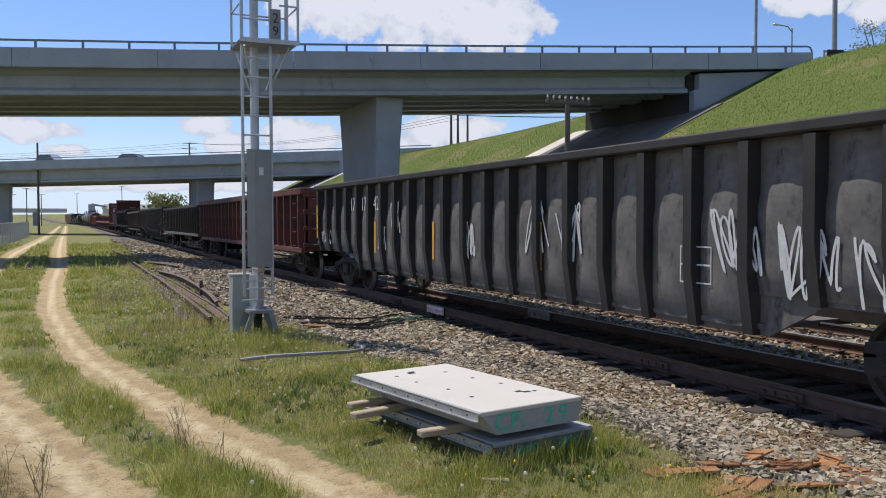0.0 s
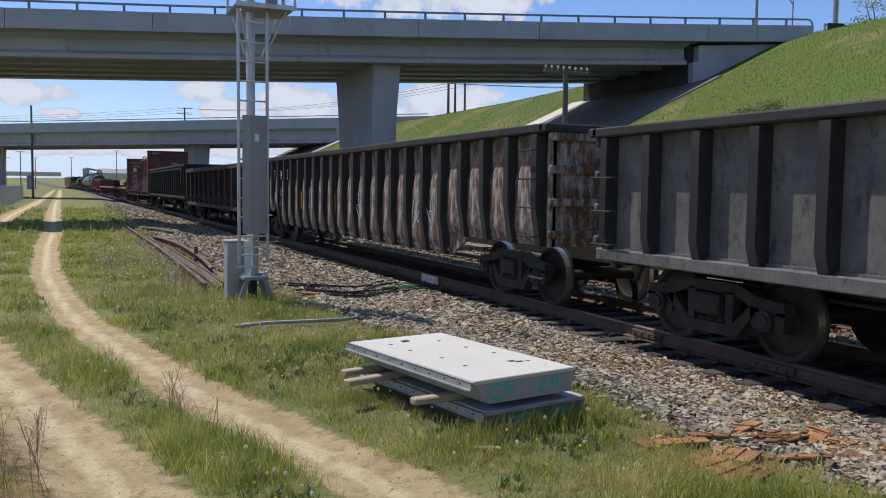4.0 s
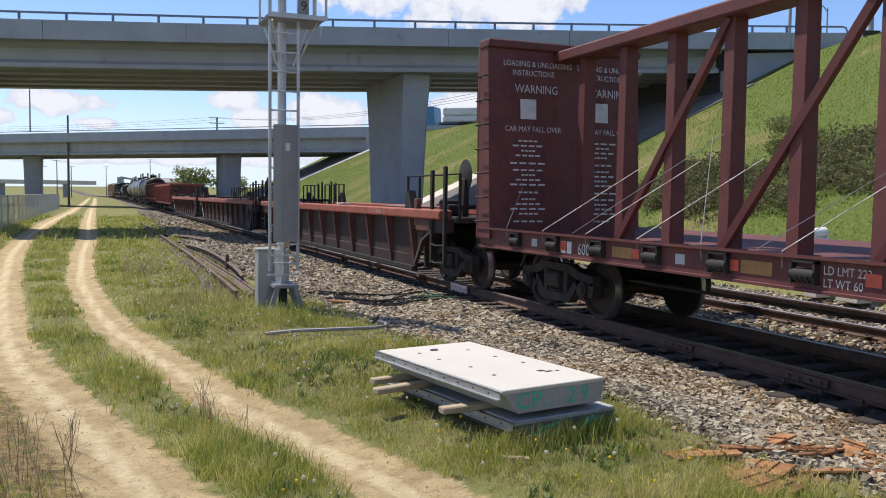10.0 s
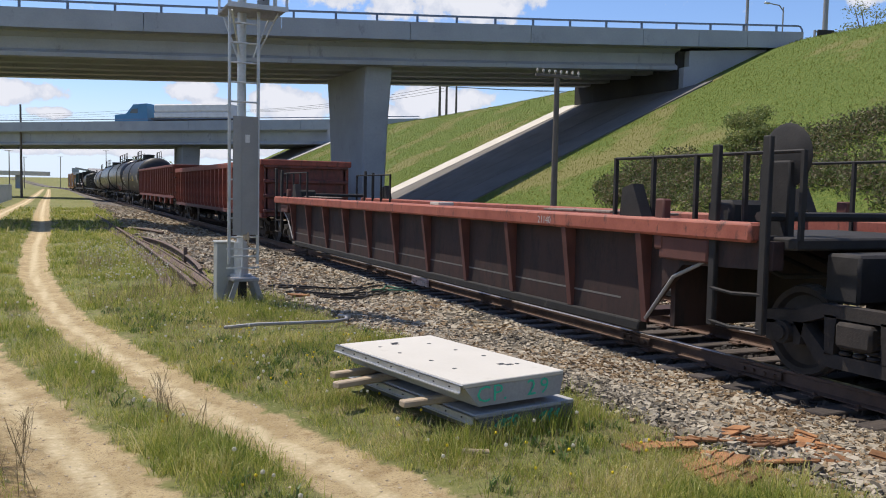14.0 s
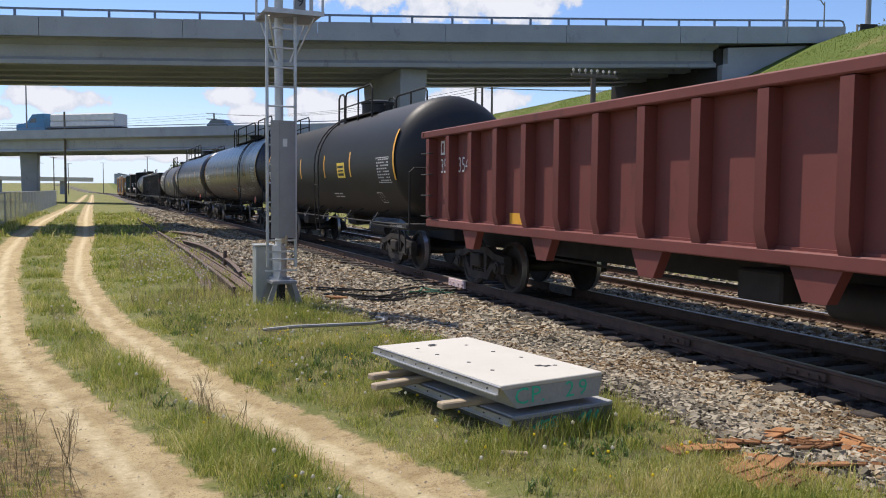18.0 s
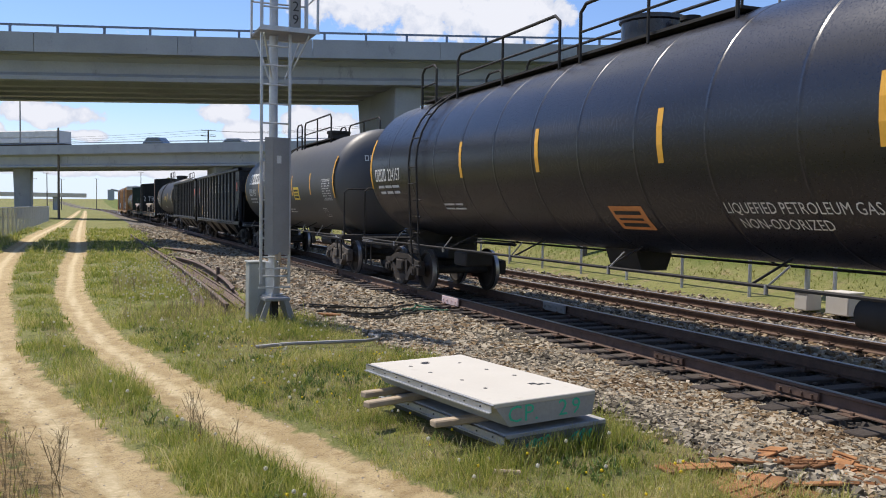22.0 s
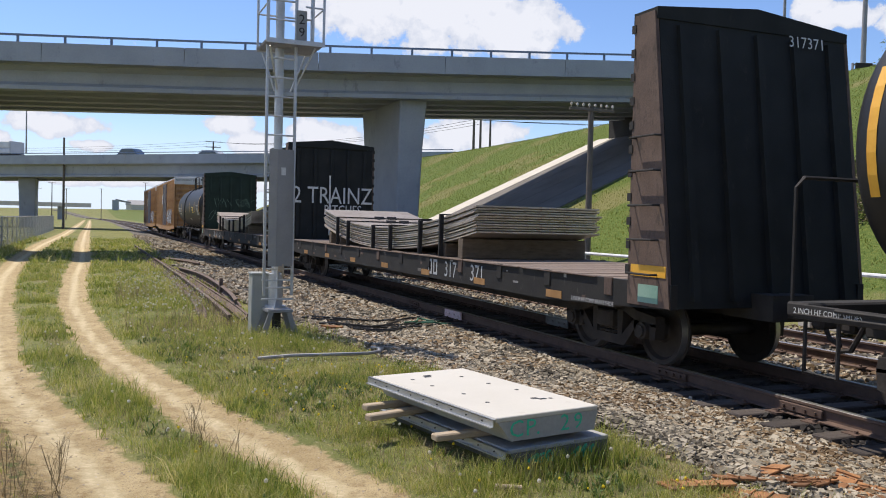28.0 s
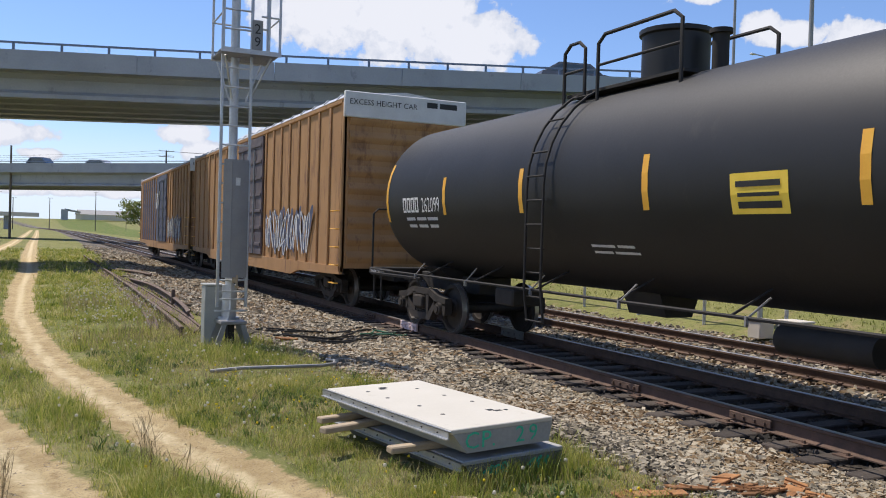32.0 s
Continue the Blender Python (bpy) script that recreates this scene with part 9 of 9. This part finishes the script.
def tall_growth(x, y):
    """Longer growth before the panels, on the middle strip, at the mast and along the fence."""
    t = 2.0 * np.exp(-(((x - 3.0) / 0.75) ** 2 + ((y - 5.22) / 0.24) ** 2)) + 0.8 * np.exp(-((x + 3.7) / 0.5) ** 2) * (y > 15)
    t += 0.6 * np.exp(-(((x - 2.6) / 0.8) ** 2 + ((y - 13.0) / 0.9) ** 2))
    mid = (np.interp(y, RUT_Y, RUT_L) + np.interp(y, RUT_Y, RUT_R)) / 2
    return t + 0.55 * np.exp(-((x - mid) / 0.28) ** 2) * np.clip((12 - y) / 4, 0, 1)


def grass_zone(name, x0, x1, y0, y1, tufts, each, hm, w, seed, label="spring grass on the verge"):
    """Tufts of blades that fan out from their middles, with a thin fill of single blades."""
    rng = np.random.default_rng(seed)
    n = int((x1 - x0) * (y1 - y0) * tufts)
    cx, cy = rng.uniform(x0, x1, n), rng.uniform(y0, y1, n)
    pn = patch_noise(cx, cy, 2.2, 8) + 0.5 * patch_noise(cx, cy, 6.0, 9)
    keep = rng.uniform(0, 1, n) < growth(cx, cy) * np.clip(0.6 + 0.7 * pn, 0.12, 1)
    cx, cy, pn = cx[keep], cy[keep], pn[keep]
    th = hm * np.exp(rng.normal(0, 0.42, len(cx))) * np.clip(1 + 0.4 * pn, 0.5, 1.8) * (1 + 0.95 * tall_growth(cx, cy))
    m = rng.integers(max(2, each // 2), each * 2, len(cx))
    i = np.repeat(np.arange(len(cx)), m)
    r = np.abs(rng.normal(0, 0.035 + 0.25 * th[i]))
    a = rng.uniform(0, 6.28, len(i))
    x, y = cx[i] + r * np.cos(a), cy[i] + r * np.sin(a)
    k = rng.uniform(0, 1, len(i)) < np.clip(growth(x, y) * 4, 0, 1)
    x, y, i = x[k], y[k], i[k]
    h = th[i] * rng.uniform(0.35, 1.25, len(i))
    blades(name, x, y, np.clip(h, 0.015, 0.36), w * rng.uniform(0.5, 1.5, len(x)), seed + 1, M_BLADES, label, 1.0)


grass_zone("grass", -2.6, 4.7, 3.2, 7.5, 620, 12, 0.070, 0.0042, 21)
grass_zone("grass", -3.6, 4.5, 7.5, 12.5, 330, 10, 0.075, 0.0058, 22)
grass_zone("grass", -4.3, 4.2, 12.5, 20, 150, 9, 0.085, 0.0085, 23)
grass_zone("grass", -4.6, 3.6, 20, 34, 55, 9, 0.10, 0.015, 24)
grass_zone("grass", -5.0, 4.2, 34, 70, 14, 8, 0.12, 0.030, 25)


def scattered(n, x0, x1, y0, y1, seed, keep_out=True):
    rng = np.random.default_rng(seed)
    x, y = rng.uniform(x0, x1, n), rng.uniform(y0, y1, n)
    if keep_out:
        k = np.ones(n, bool)
        for c, w in ((RUT_L, 0.62), (RUT_R, 0.5)):
            k &= np.abs(x - np.interp(y, RUT_Y, c)) > w
        k &= x < gravel_edge(y)
        x, y = x[k], y[k]
    return x, y, rng


# dry stems: on the worn left verge and in the weeds before the scrap rails
x, y, rng = scattered(9000, -3.2, 0.3, 4.2, 15.0, 31, False)
k = (x < np.interp(y, RUT_Y, RUT_L) - 0.34) & (patch_noise(x, y, 3.0, 15) > -0.25)
x, y = x[k], y[k]
blades("dry_grass", x, y, rng.uniform(0.03, 0.13, len(x)), np.full(len(x), 0.004), 32, M_STRAW, "dry straw-coloured grass on the worn verge", 1.0)
x, y, rng = scattered(1500, 0.5, 2.4, 13.8, 21, 33)
k = patch_noise(x, y, 1.6, 17) > 0
x, y = x[k], y[k]
blades("dry_stems", x, y, rng.uniform(0.15, 0.46, len(x)), np.full(len(x), 0.006), 34, M_STRAW, "brown dry weed stems by the scrap rails", 0.4)
x, y, rng = scattered(26000, -1.2, 4.3, 3.9, 15, 35)
k = growth(x, y) > rng.uniform(0, 1, len(x))
x, y = x[k], y[k]
blades("straw_tufts", x, y, rng.uniform(0.04, 0.15, len(x)), np.full(len(x), 0.0042), 36, M_STRAW, "pale dead blades among the grass", 1.0)
x, y, rng = scattered(2600, -1.5, 4.0, 4.0, 13, 37)
k = (growth(x, y) > rng.uniform(0, 1, len(x))) & (patch_noise(x, y, 1.9, 12) > 0.15)
x, y = np.repeat(x[k], 7), np.repeat(y[k], 7)
x, y = x + rng.normal(0, 0.02, len(x)), y + rng.normal(0, 0.02, len(y))
blades("weed_leaves", x, y, rng.uniform(0.04, 0.11, len(x)), rng.uniform(0.012, 0.024, len(x)), 38, M_ROSETTE, "flat dandelion leaves among the grass", 1.1)


# long grass against the lower panel
rng = np.random.default_rng(39)
u, w = rng.uniform(-0.75, 0.8, 1500), -0.95 - np.abs(rng.normal(0, 0.11, 1500))
ca, sa = math.cos(radians(10.5)), math.sin(radians(10.5))
x, y = 2.98 + u * ca - w * sa, 6.38 + u * sa + w * ca
blades("long_grass", x, y, rng.uniform(0.06, 0.25, 1500), rng.uniform(0.003, 0.0065, 1500), 40, M_BLADES, "long green grass against the stacked panels", 0.6)


def dead_weed(x, y, h, seed):
    rnd = random.Random(seed)
    t = thing("dead_weed", "dry branching dead weed on the worn verge", "weed", "dead weeds", at=pose(x, y, float(ground_height(x, y)) - 0.02))
    for k in range(4):
        s = Shape()
        a = rnd.uniform(0, 6.28)
        tip = Vector((math.cos(a) * h * 0.22, math.sin(a) * h * 0.22, h * rnd.uniform(0.7, 1.0)))
        base = Vector((rnd.uniform(-0.05, 0.05), rnd.uniform(-0.05, 0.05), 0))
        s.tube([base, base.lerp(tip, 0.5) + Vector((rnd.uniform(-0.02, 0.02), 0, 0.02)), tip], 0.0019, 4)
        for q in range(5):
            p = base.lerp(tip, 0.35 + 0.12 * q)
            s.cyl(p, p + Vector((rnd.uniform(-0.08, 0.08), rnd.uniform(-0.08, 0.08), rnd.uniform(0.03, 0.12))), 0.0011, 3)
        part("stem", s, M_STRAW, t)


rnd = random.Random(61)
for k in range(13):
    dead_weed(rnd.uniform(-0.75, -0.02) - 0.1, rnd.uniform(4.9, 6.6), rnd.uniform(0.25, 0.5), 500 + k)
for k in range(5):
    dead_weed(rnd.uniform(0.75, 1.2), rnd.uniform(6.0, 7.6), rnd.uniform(0.3, 0.5), 550 + k)


def flower_heads(name, x, y, hs, r, mat, label, seed):
    n = len(x)
    t = (1 + 5 ** 0.5) / 2
    b = np.array([(-1, t, 0), (1, t, 0), (-1, -t, 0), (1, -t, 0), (0, -1, t), (0, 1, t), (0, -1, -t), (0, 1, -t), (t, 0, -1), (t, 0, 1), (-t, 0, -1), (-t, 0, 1)], float) / 1.9
    f0 = np.array([(0, 11, 5), (0, 5, 1), (0, 1, 7), (0, 7, 10), (0, 10, 11), (1, 5, 9), (5, 11, 4), (11, 10, 2), (10, 7, 6), (7, 1, 8), (3, 9, 4), (3, 4, 2),
                   (3, 2, 6), (3, 6, 8), (3, 8, 9), (4, 9, 5), (2, 4, 11), (6, 2, 10), (8, 6, 7), (9, 8, 1)])
    z = ground_height(x, y) + hs
    v = (b[None] * r[:, None, None] + np.stack([x, y, z], 1)[:, None, :]).reshape(-1, 3)
    f = (f0[None] + (np.arange(n) * 12)[:, None, None]).reshape(-1, 3)
    tagged(new(name, quick_mesh(name, v, f, mat)), label, "flowers", kind="stuff")


x, y, rng = scattered(330, 0.6, 2.3, 15.5, 27, 41)
flower_heads("seed_heads", x, y, rng.uniform(0.12, 0.26, len(x)), rng.uniform(0.012, 0.022, len(x)), M_SEED, "white dandelion seed heads in the grass", 42)
x, y, rng = scattered(240, -0.8, 3.8, 4.4, 14, 43)
flower_heads("seed_heads", x, y, rng.uniform(0.08, 0.2, len(x)), rng.uniform(0.011, 0.018, len(x)), M_SEED, "white dandelion seed heads in the grass", 44)
x, y, rng = scattered(150, 0.3, 3.9, 4.2, 11, 45)
flower_heads("yellow_flowers", x, y, rng.uniform(0.05, 0.12, len(x)), rng.uniform(0.008, 0.014, len(x)), M_BLOOM, "small yellow dandelion flowers in the grass", 46)


# loose pebbles on the dirt
rng = np.random.default_rng(51)
yy = rng.uniform(4, 14, 1400)
which = rng.uniform(0, 1, 1400) < 0.5
xx = np.where(which, np.interp(yy, RUT_Y, RUT_L), np.interp(yy, RUT_Y, RUT_R)) + rng.normal(0, 0.38, 1400)
v, f = jitter_stones(1400, xx, yy, ground_height(xx, yy), rng.uniform(0.004, 0.016, 1400), 52)
M_PEBBLE = island_surface("pebbles", [(0.30, 0.235, 0.16), (0.42, 0.34, 0.24), (0.55, 0.47, 0.36)], 0.9)
tagged(new("pebbles", quick_mesh("pebbles", v, f, M_PEBBLE)), "small pebbles scattered on the dirt track", "pebbles", kind="stuff")


# coarse growth on the bank
rng = np.random.default_rng(55)
n = 130000
x, y = rng.uniform(14.8, 33, n), rng.uniform(10, 100, n)
lx = (x - NB_O[0]) * math.cos(radians(NB_A)) + (y - NB_O[1]) * math.sin(radians(NB_A))
ly = -(x - NB_O[0]) * math.sin(radians(NB_A)) + (y - NB_O[1]) * math.cos(radians(NB_A))
k = ~((ly > -1.6) & (ly < 11.5))
x, y = x[k], y[k]
blades("bank_grass", x, y, rng.uniform(0.04, 0.11, len(x)), rng.uniform(0.012, 0.03, len(x)), 56, M_BANK, "rough yellow-green grass on the bank", 0.9)


def leaf_cloud(n, centres, radii, size, seed, flat=0.75):
    """Small leaf quads gathered round many clump centres."""
    rng = np.random.default_rng(seed)
    c = np.asarray(centres)[rng.integers(0, len(centres), n)]
    r = np.asarray(radii)[rng.integers(0, len(radii), n)]
    d = rng.normal(0, 1, (n, 3))
    d /= np.linalg.norm(d, axis=1)[:, None]
    p = c + d * (r * rng.uniform(0.35, 1.0, n) ** 0.5)[:, None] * np.array([1, 1, flat])
    a, b = rng.normal(0, 1, (n, 3)), rng.normal(0, 1, (n, 3))
    a /= np.linalg.norm(a, axis=1)[:, None]
    b -= a * (a * b).sum(1)[:, None]
    b /= np.linalg.norm(b, axis=1)[:, None]
    s = (size * rng.uniform(0.6, 1.4, n))[:, None]
    v = np.stack([p - a * s, p + b * s * 0.5, p + a * s, p - b * s * 0.5], 1).reshape(-1, 3)
    f = np.arange(n * 4).reshape(-1, 4)
    return v, f


def shrub(x, y, r, h, seed, mat, label, n=1500, leaf=0.10):
    rnd = random.Random(seed)
    z = float(ground_height(x, y))
    t = thing("bramble_shrub", label, "shrub", "shrubs on the bank", at=pose(x, y, z))
    s = Shape()
    cs = []
    for k in range(9):
        a, q = rnd.uniform(0, 6.28), rnd.uniform(0.2, 0.9)
        px, py = math.cos(a) * r * q, math.sin(a) * r * q
        dz = float(ground_height(x + px, y + py)) - z
        top = (px, py, dz + h * rnd.uniform(0.45, 0.9))
        s.cyl((px * 0.4, py * 0.4, dz * 0.4 - 0.1), top, 0.02, 5, 0.008)
        cs.append(top)
    part("stem_clump", s, M_BARK, t)
    v, f = leaf_cloud(n, cs, [0.25 * r, 0.4 * r, 0.5 * r], leaf, seed)
    part("foliage", quick_mesh("foliage", v, f, mat), None, t)


rnd = random.Random(8)
for k in range(64):
    u = rnd.random()
    y = 13.5 + 12.5 * u
    x = 17.4 + (5.6 - 3.4 * max(0, u - 0.4) / 0.6) * rnd.random()
    shrub(x, y, rnd.uniform(0.7, 1.2), rnd.uniform(0.15, 0.38), 600 + k, M_LEAF, "low brown-green bramble patch on the grassy bank", 1000, 0.05)
for x, y, r, h in ((21.6, 22.3, 0.9, 1.0), (20.9, 21.6, 0.7, 0.8)):
    shrub(x, y, r, h, 660 + int(x), M_LEAF_LT, "taller green shrub among the brambles", 2600, 0.05)


def tree(x, y, h, r, seed, label, n=2600, leaf=0.22, mat=None):
    rnd = random.Random(seed)
    z = float(ground_height(x, y))
    t = thing("tree", label, "tree", "trees on the skyline", at=pose(x, y, z))
    part("trunk", Shape().cyl((0, 0, -0.3), (0.1, 0, h * 0.45), 0.04 * h, 8, 0.022 * h), M_BARK, t)
    cs, s = [], Shape()
    for k in range(12):
        a, q = rnd.uniform(0, 6.28), rnd.uniform(0.25, 0.95)
        top = (math.cos(a) * r * q, math.sin(a) * r * q, h * rnd.uniform(0.45, 0.98))
        s.cyl((0.05, 0, h * rnd.uniform(0.2, 0.42)), top, 0.014 * h, 5, 0.004 * h)
        cs.append(top)
    part("limb_cluster", s, M_BARK, t)
    v, f = leaf_cloud(n, cs, [0.22 * r, 0.34 * r, 0.45 * r], leaf, seed + 1)
    part("crown", quick_mesh("crown", v, f, mat or M_LEAF_LT), None, t)


for k, (az, d, h, r) in enumerate(((50.0, 66, 5.0, 2.0), (50.9, 68, 6.2, 2.3), (52.2, 68, 6.6, 2.6), (53.6, 70, 7.0, 2.6), (55.0, 70, 6.6, 2.6))):
    tree(d * math.sin(radians(az)), d * math.cos(radians(az)), h, r, 700 + k, "thin-leaved spring tree behind the road barrier", 1500, 0.075)
for k, (az, d, h, r) in enumerate(((5.9, 190, 7.5, 4.5), (13.6, 210, 8, 5), (14.8, 230, 8, 6), (11.6, 260, 7, 5), (8.4, 310, 7, 5), (-8.5, 300, 7, 6), (-7.2, 320, 6, 6))):
    tree(d * math.sin(radians(az)), d * math.cos(radians(az)), h, r, 720 + k, "distant pale green tree beyond the bridges", 1500, 0.32)

# ---- road traffic on the far bridge ----
ROAD_MOVERS = []


def on_far_bridge(s_, yy, z=8.51, turn_=0.0):
    return pose(FB_O[0], FB_O[1], 0, 0, 0, FB_A) @ pose(s_, yy, z + 0.0055 * s_, 0, 0, turn_)


def on_near_bridge(s_, yy):
    return pose(NB_O[0], NB_O[1], 0, 0, 0, NB_A) @ pose(s_, yy, 9.045 + nb_rise(s_), 0, 0, 180)


def wheels(t, xs, y0, y1, r):
    for x in xs:
        for y in (y0, y1):
            w = part("wheel", cached(f"road_wheel/{r}", lambda: Shape().lathe([(0.05, -0.1), (r * 0.55, -0.11), (r * 0.95, -0.12), (r, -0.08), (r, 0.08), (r * 0.95, 0.12), (r * 0.55, 0.11), (0.05, 0.1)], "y", 18), M_BLACK), None, t, at=pose(x, y, r))


def lorry():
    t = thing("lorry", "blue tractor unit with a pale tarpaulined trailer", "lorry")
    cab = part("cab", Shape().prism([(-9.6, 0.6), (-9.6, 1.7), (-8.0, 1.85), (-7.4, 2.5), (-7.0, 2.95), (-5.2, 3.05), (-5.0, 0.6)], "y", -1.2, 1.2), M_CABBLUE, t, "blue aerodynamic cab")
    part("side_window", Shape().prism([(-7.5, 1.9), (-7.2, 2.4), (-6.4, 2.45), (-6.4, 1.9)], "y", -1.215, -1.2), M_GLASS, cab)
    part("windscreen", Shape().add([(-8.02, -1.05, 1.88), (-8.02, 1.05, 1.88), (-7.43, 1.05, 2.48), (-7.43, -1.05, 2.48)], [(0, 1, 2, 3)]), M_GLASS, cab)
    part("chassis", Shape().box(-9.4, 5.8, -0.5, 0.5, 0.7, 1.0), M_FRAME, t)
    part("trailer_bed", Shape().box(-4.6, 5.85, -1.28, 1.28, 1.05, 1.3, 0.03), M_FRAME, t)
    part("lower_load", Shape().box(-4.2, 5.7, -1.25, 1.25, 1.304, 1.98, 0.12), M_BOX_CAP, t, "pale wrapped lower tier")
    part("upper_load", Shape().box(-4.2, 5.7, -1.25, 1.25, 2.01, 2.95, 0.15), M_BOX_CAP, t, "pale wrapped upper tier")
    part("tail_board", Shape().box(5.71, 5.8, -1.2, 1.2, 1.3, 2.9, 0.02), M_FENCE, t)
    wheels(t, (-8.6, -5.9, -4.7, 4.0, 5.2), -1.05, 1.05, 0.5)
    rear = [(0, 185), (10, 50.5), (11, 42.3), (12, 34.2), (13, 26.0), (14.5, 16.0), (16, 6.9), (17, 2.0), (18, -2.2), (19, -5.7), (20, -8.0), (21.5, -9.6), (23, -10.8), (24, -11.9), (25, -13.3), (28, -18.5), (30, -25), (32, -33)]
    ROAD_MOVERS.append((t, [(a, on_far_bridge(s_ - 7.0, 3.4)) for a, s_ in rear]))


def road_car(paint, rows, lane, label, shape=0, near=False):
    t = thing("road_car", label, "car", "cars on the bridge")
    hgt = 1.45 if shape == 0 else 1.75
    body = part("body", Shape().prism([(-2.2, 0.35), (-2.25, 0.75), (-1.3, 0.92), (2.1, 0.95), (2.2, 0.7), (2.15, 0.35)], "y", -0.88, 0.88), paint, t)
    part("cabin", Shape().prism([(-1.25, 0.92), (-0.5, hgt), (1.2, hgt), (2.0, 0.95)], "y", -0.76, 0.76), paint, t)
    for y in (-0.765, 0.76):
        part("side_glass", Shape().prism([(-1.0, 0.97), (-0.45, hgt - 0.1), (1.1, hgt - 0.1), (1.65, 0.97)], "y", y, y + 0.005), M_GLASS, t)
    wheels(t, (-1.35, 1.35), -0.8, 0.8, 0.33)
    ROAD_MOVERS.append((t, [(a, on_near_bridge(s_, lane) if near else on_far_bridge(s_, lane)) for a, s_ in rows]))


lorry()
road_car(M_CARPAINT[1], [(0, 240), (13, 62), (14.5, 40), (17, 15.6), (18.5, 9.0), (20, 5.0), (21, 3.4), (22, 2.5), (23, 2.1), (25, 1.3), (27.5, -1.4), (28, -2), (30, -4.5), (32, -8)], 3.2, "dark blue car in slow traffic on the far bridge", 1)
road_car(M_CARPAINT[0], [(0, 260), (13, 90), (15, 62), (18, 28), (20, 18), (21, 15.2), (22, 13.7), (23, 13.1), (25, 11.2), (27.5, 10.3), (28, 9.6), (29, 8.5), (30, 6.3), (31, 3.6), (32, 0.5)], 3.2, "silver car in slow traffic on the far bridge")
road_car(M_CARPAINT[2], [(0, -10.6), (2, -27), (6, -60), (32, -180)], 3.2, "white car driving off the far bridge", 1)
road_car(M_CARPAINT[3], [(0, 1.7), (2, -14), (6, -46), (32, -165)], 3.2, "black car driving off the far bridge")

road_car(M_CARPAINT[3], [(0, -70), (26.5, -70), (27.0, -64.9), (31, -6.1), (32, 8.6)], 2.6, "dark car driving over the near bridge", 0, True)
# ---- what moves ----
SPEED = 13.5


def track_pose(y):
    return pose(TRACK_X + bend(y), y, 0, 0, 0, math.degrees(turn(y)))


def motions():
    for ob, u in MOVERS:
        walk(ob, [(t, track_pose(u - SPEED * t)) for t in range(0, 33)])
    step = 1 / 30
    where = {ob: u for ob, u in MOVERS}
    for w, car, dy, ly in WHEELS:
        u = where[car] + dy
        t_in, t_out = (u - 36) / SPEED, (u - 2.5) / SPEED
        k0, k1 = max(0, int(t_in / step)), min(960, int(t_out / step) + 1)
        rows = [] if k0 == 0 else [(0.0, pose(0, ly, 0.457))]
        turned = 0.0
        for k in range(k0, k1 + 1):
            a = (k - k0) * step * SPEED / 0.457
            rows.append((k * step, pose(0, ly, 0.457, math.degrees(a) % 360.0, 0, 0)))
            turned = a
        if not rows or k1 <= k0:
            continue
        if k1 < 960:
            rows.append((32.0, pose(0, ly, 0.457, math.degrees(turned) % 360.0, 0, 0)))
        walk(w, rows)
    for ob, rows in ROAD_MOVERS:
        walk(ob, rows)


motions()
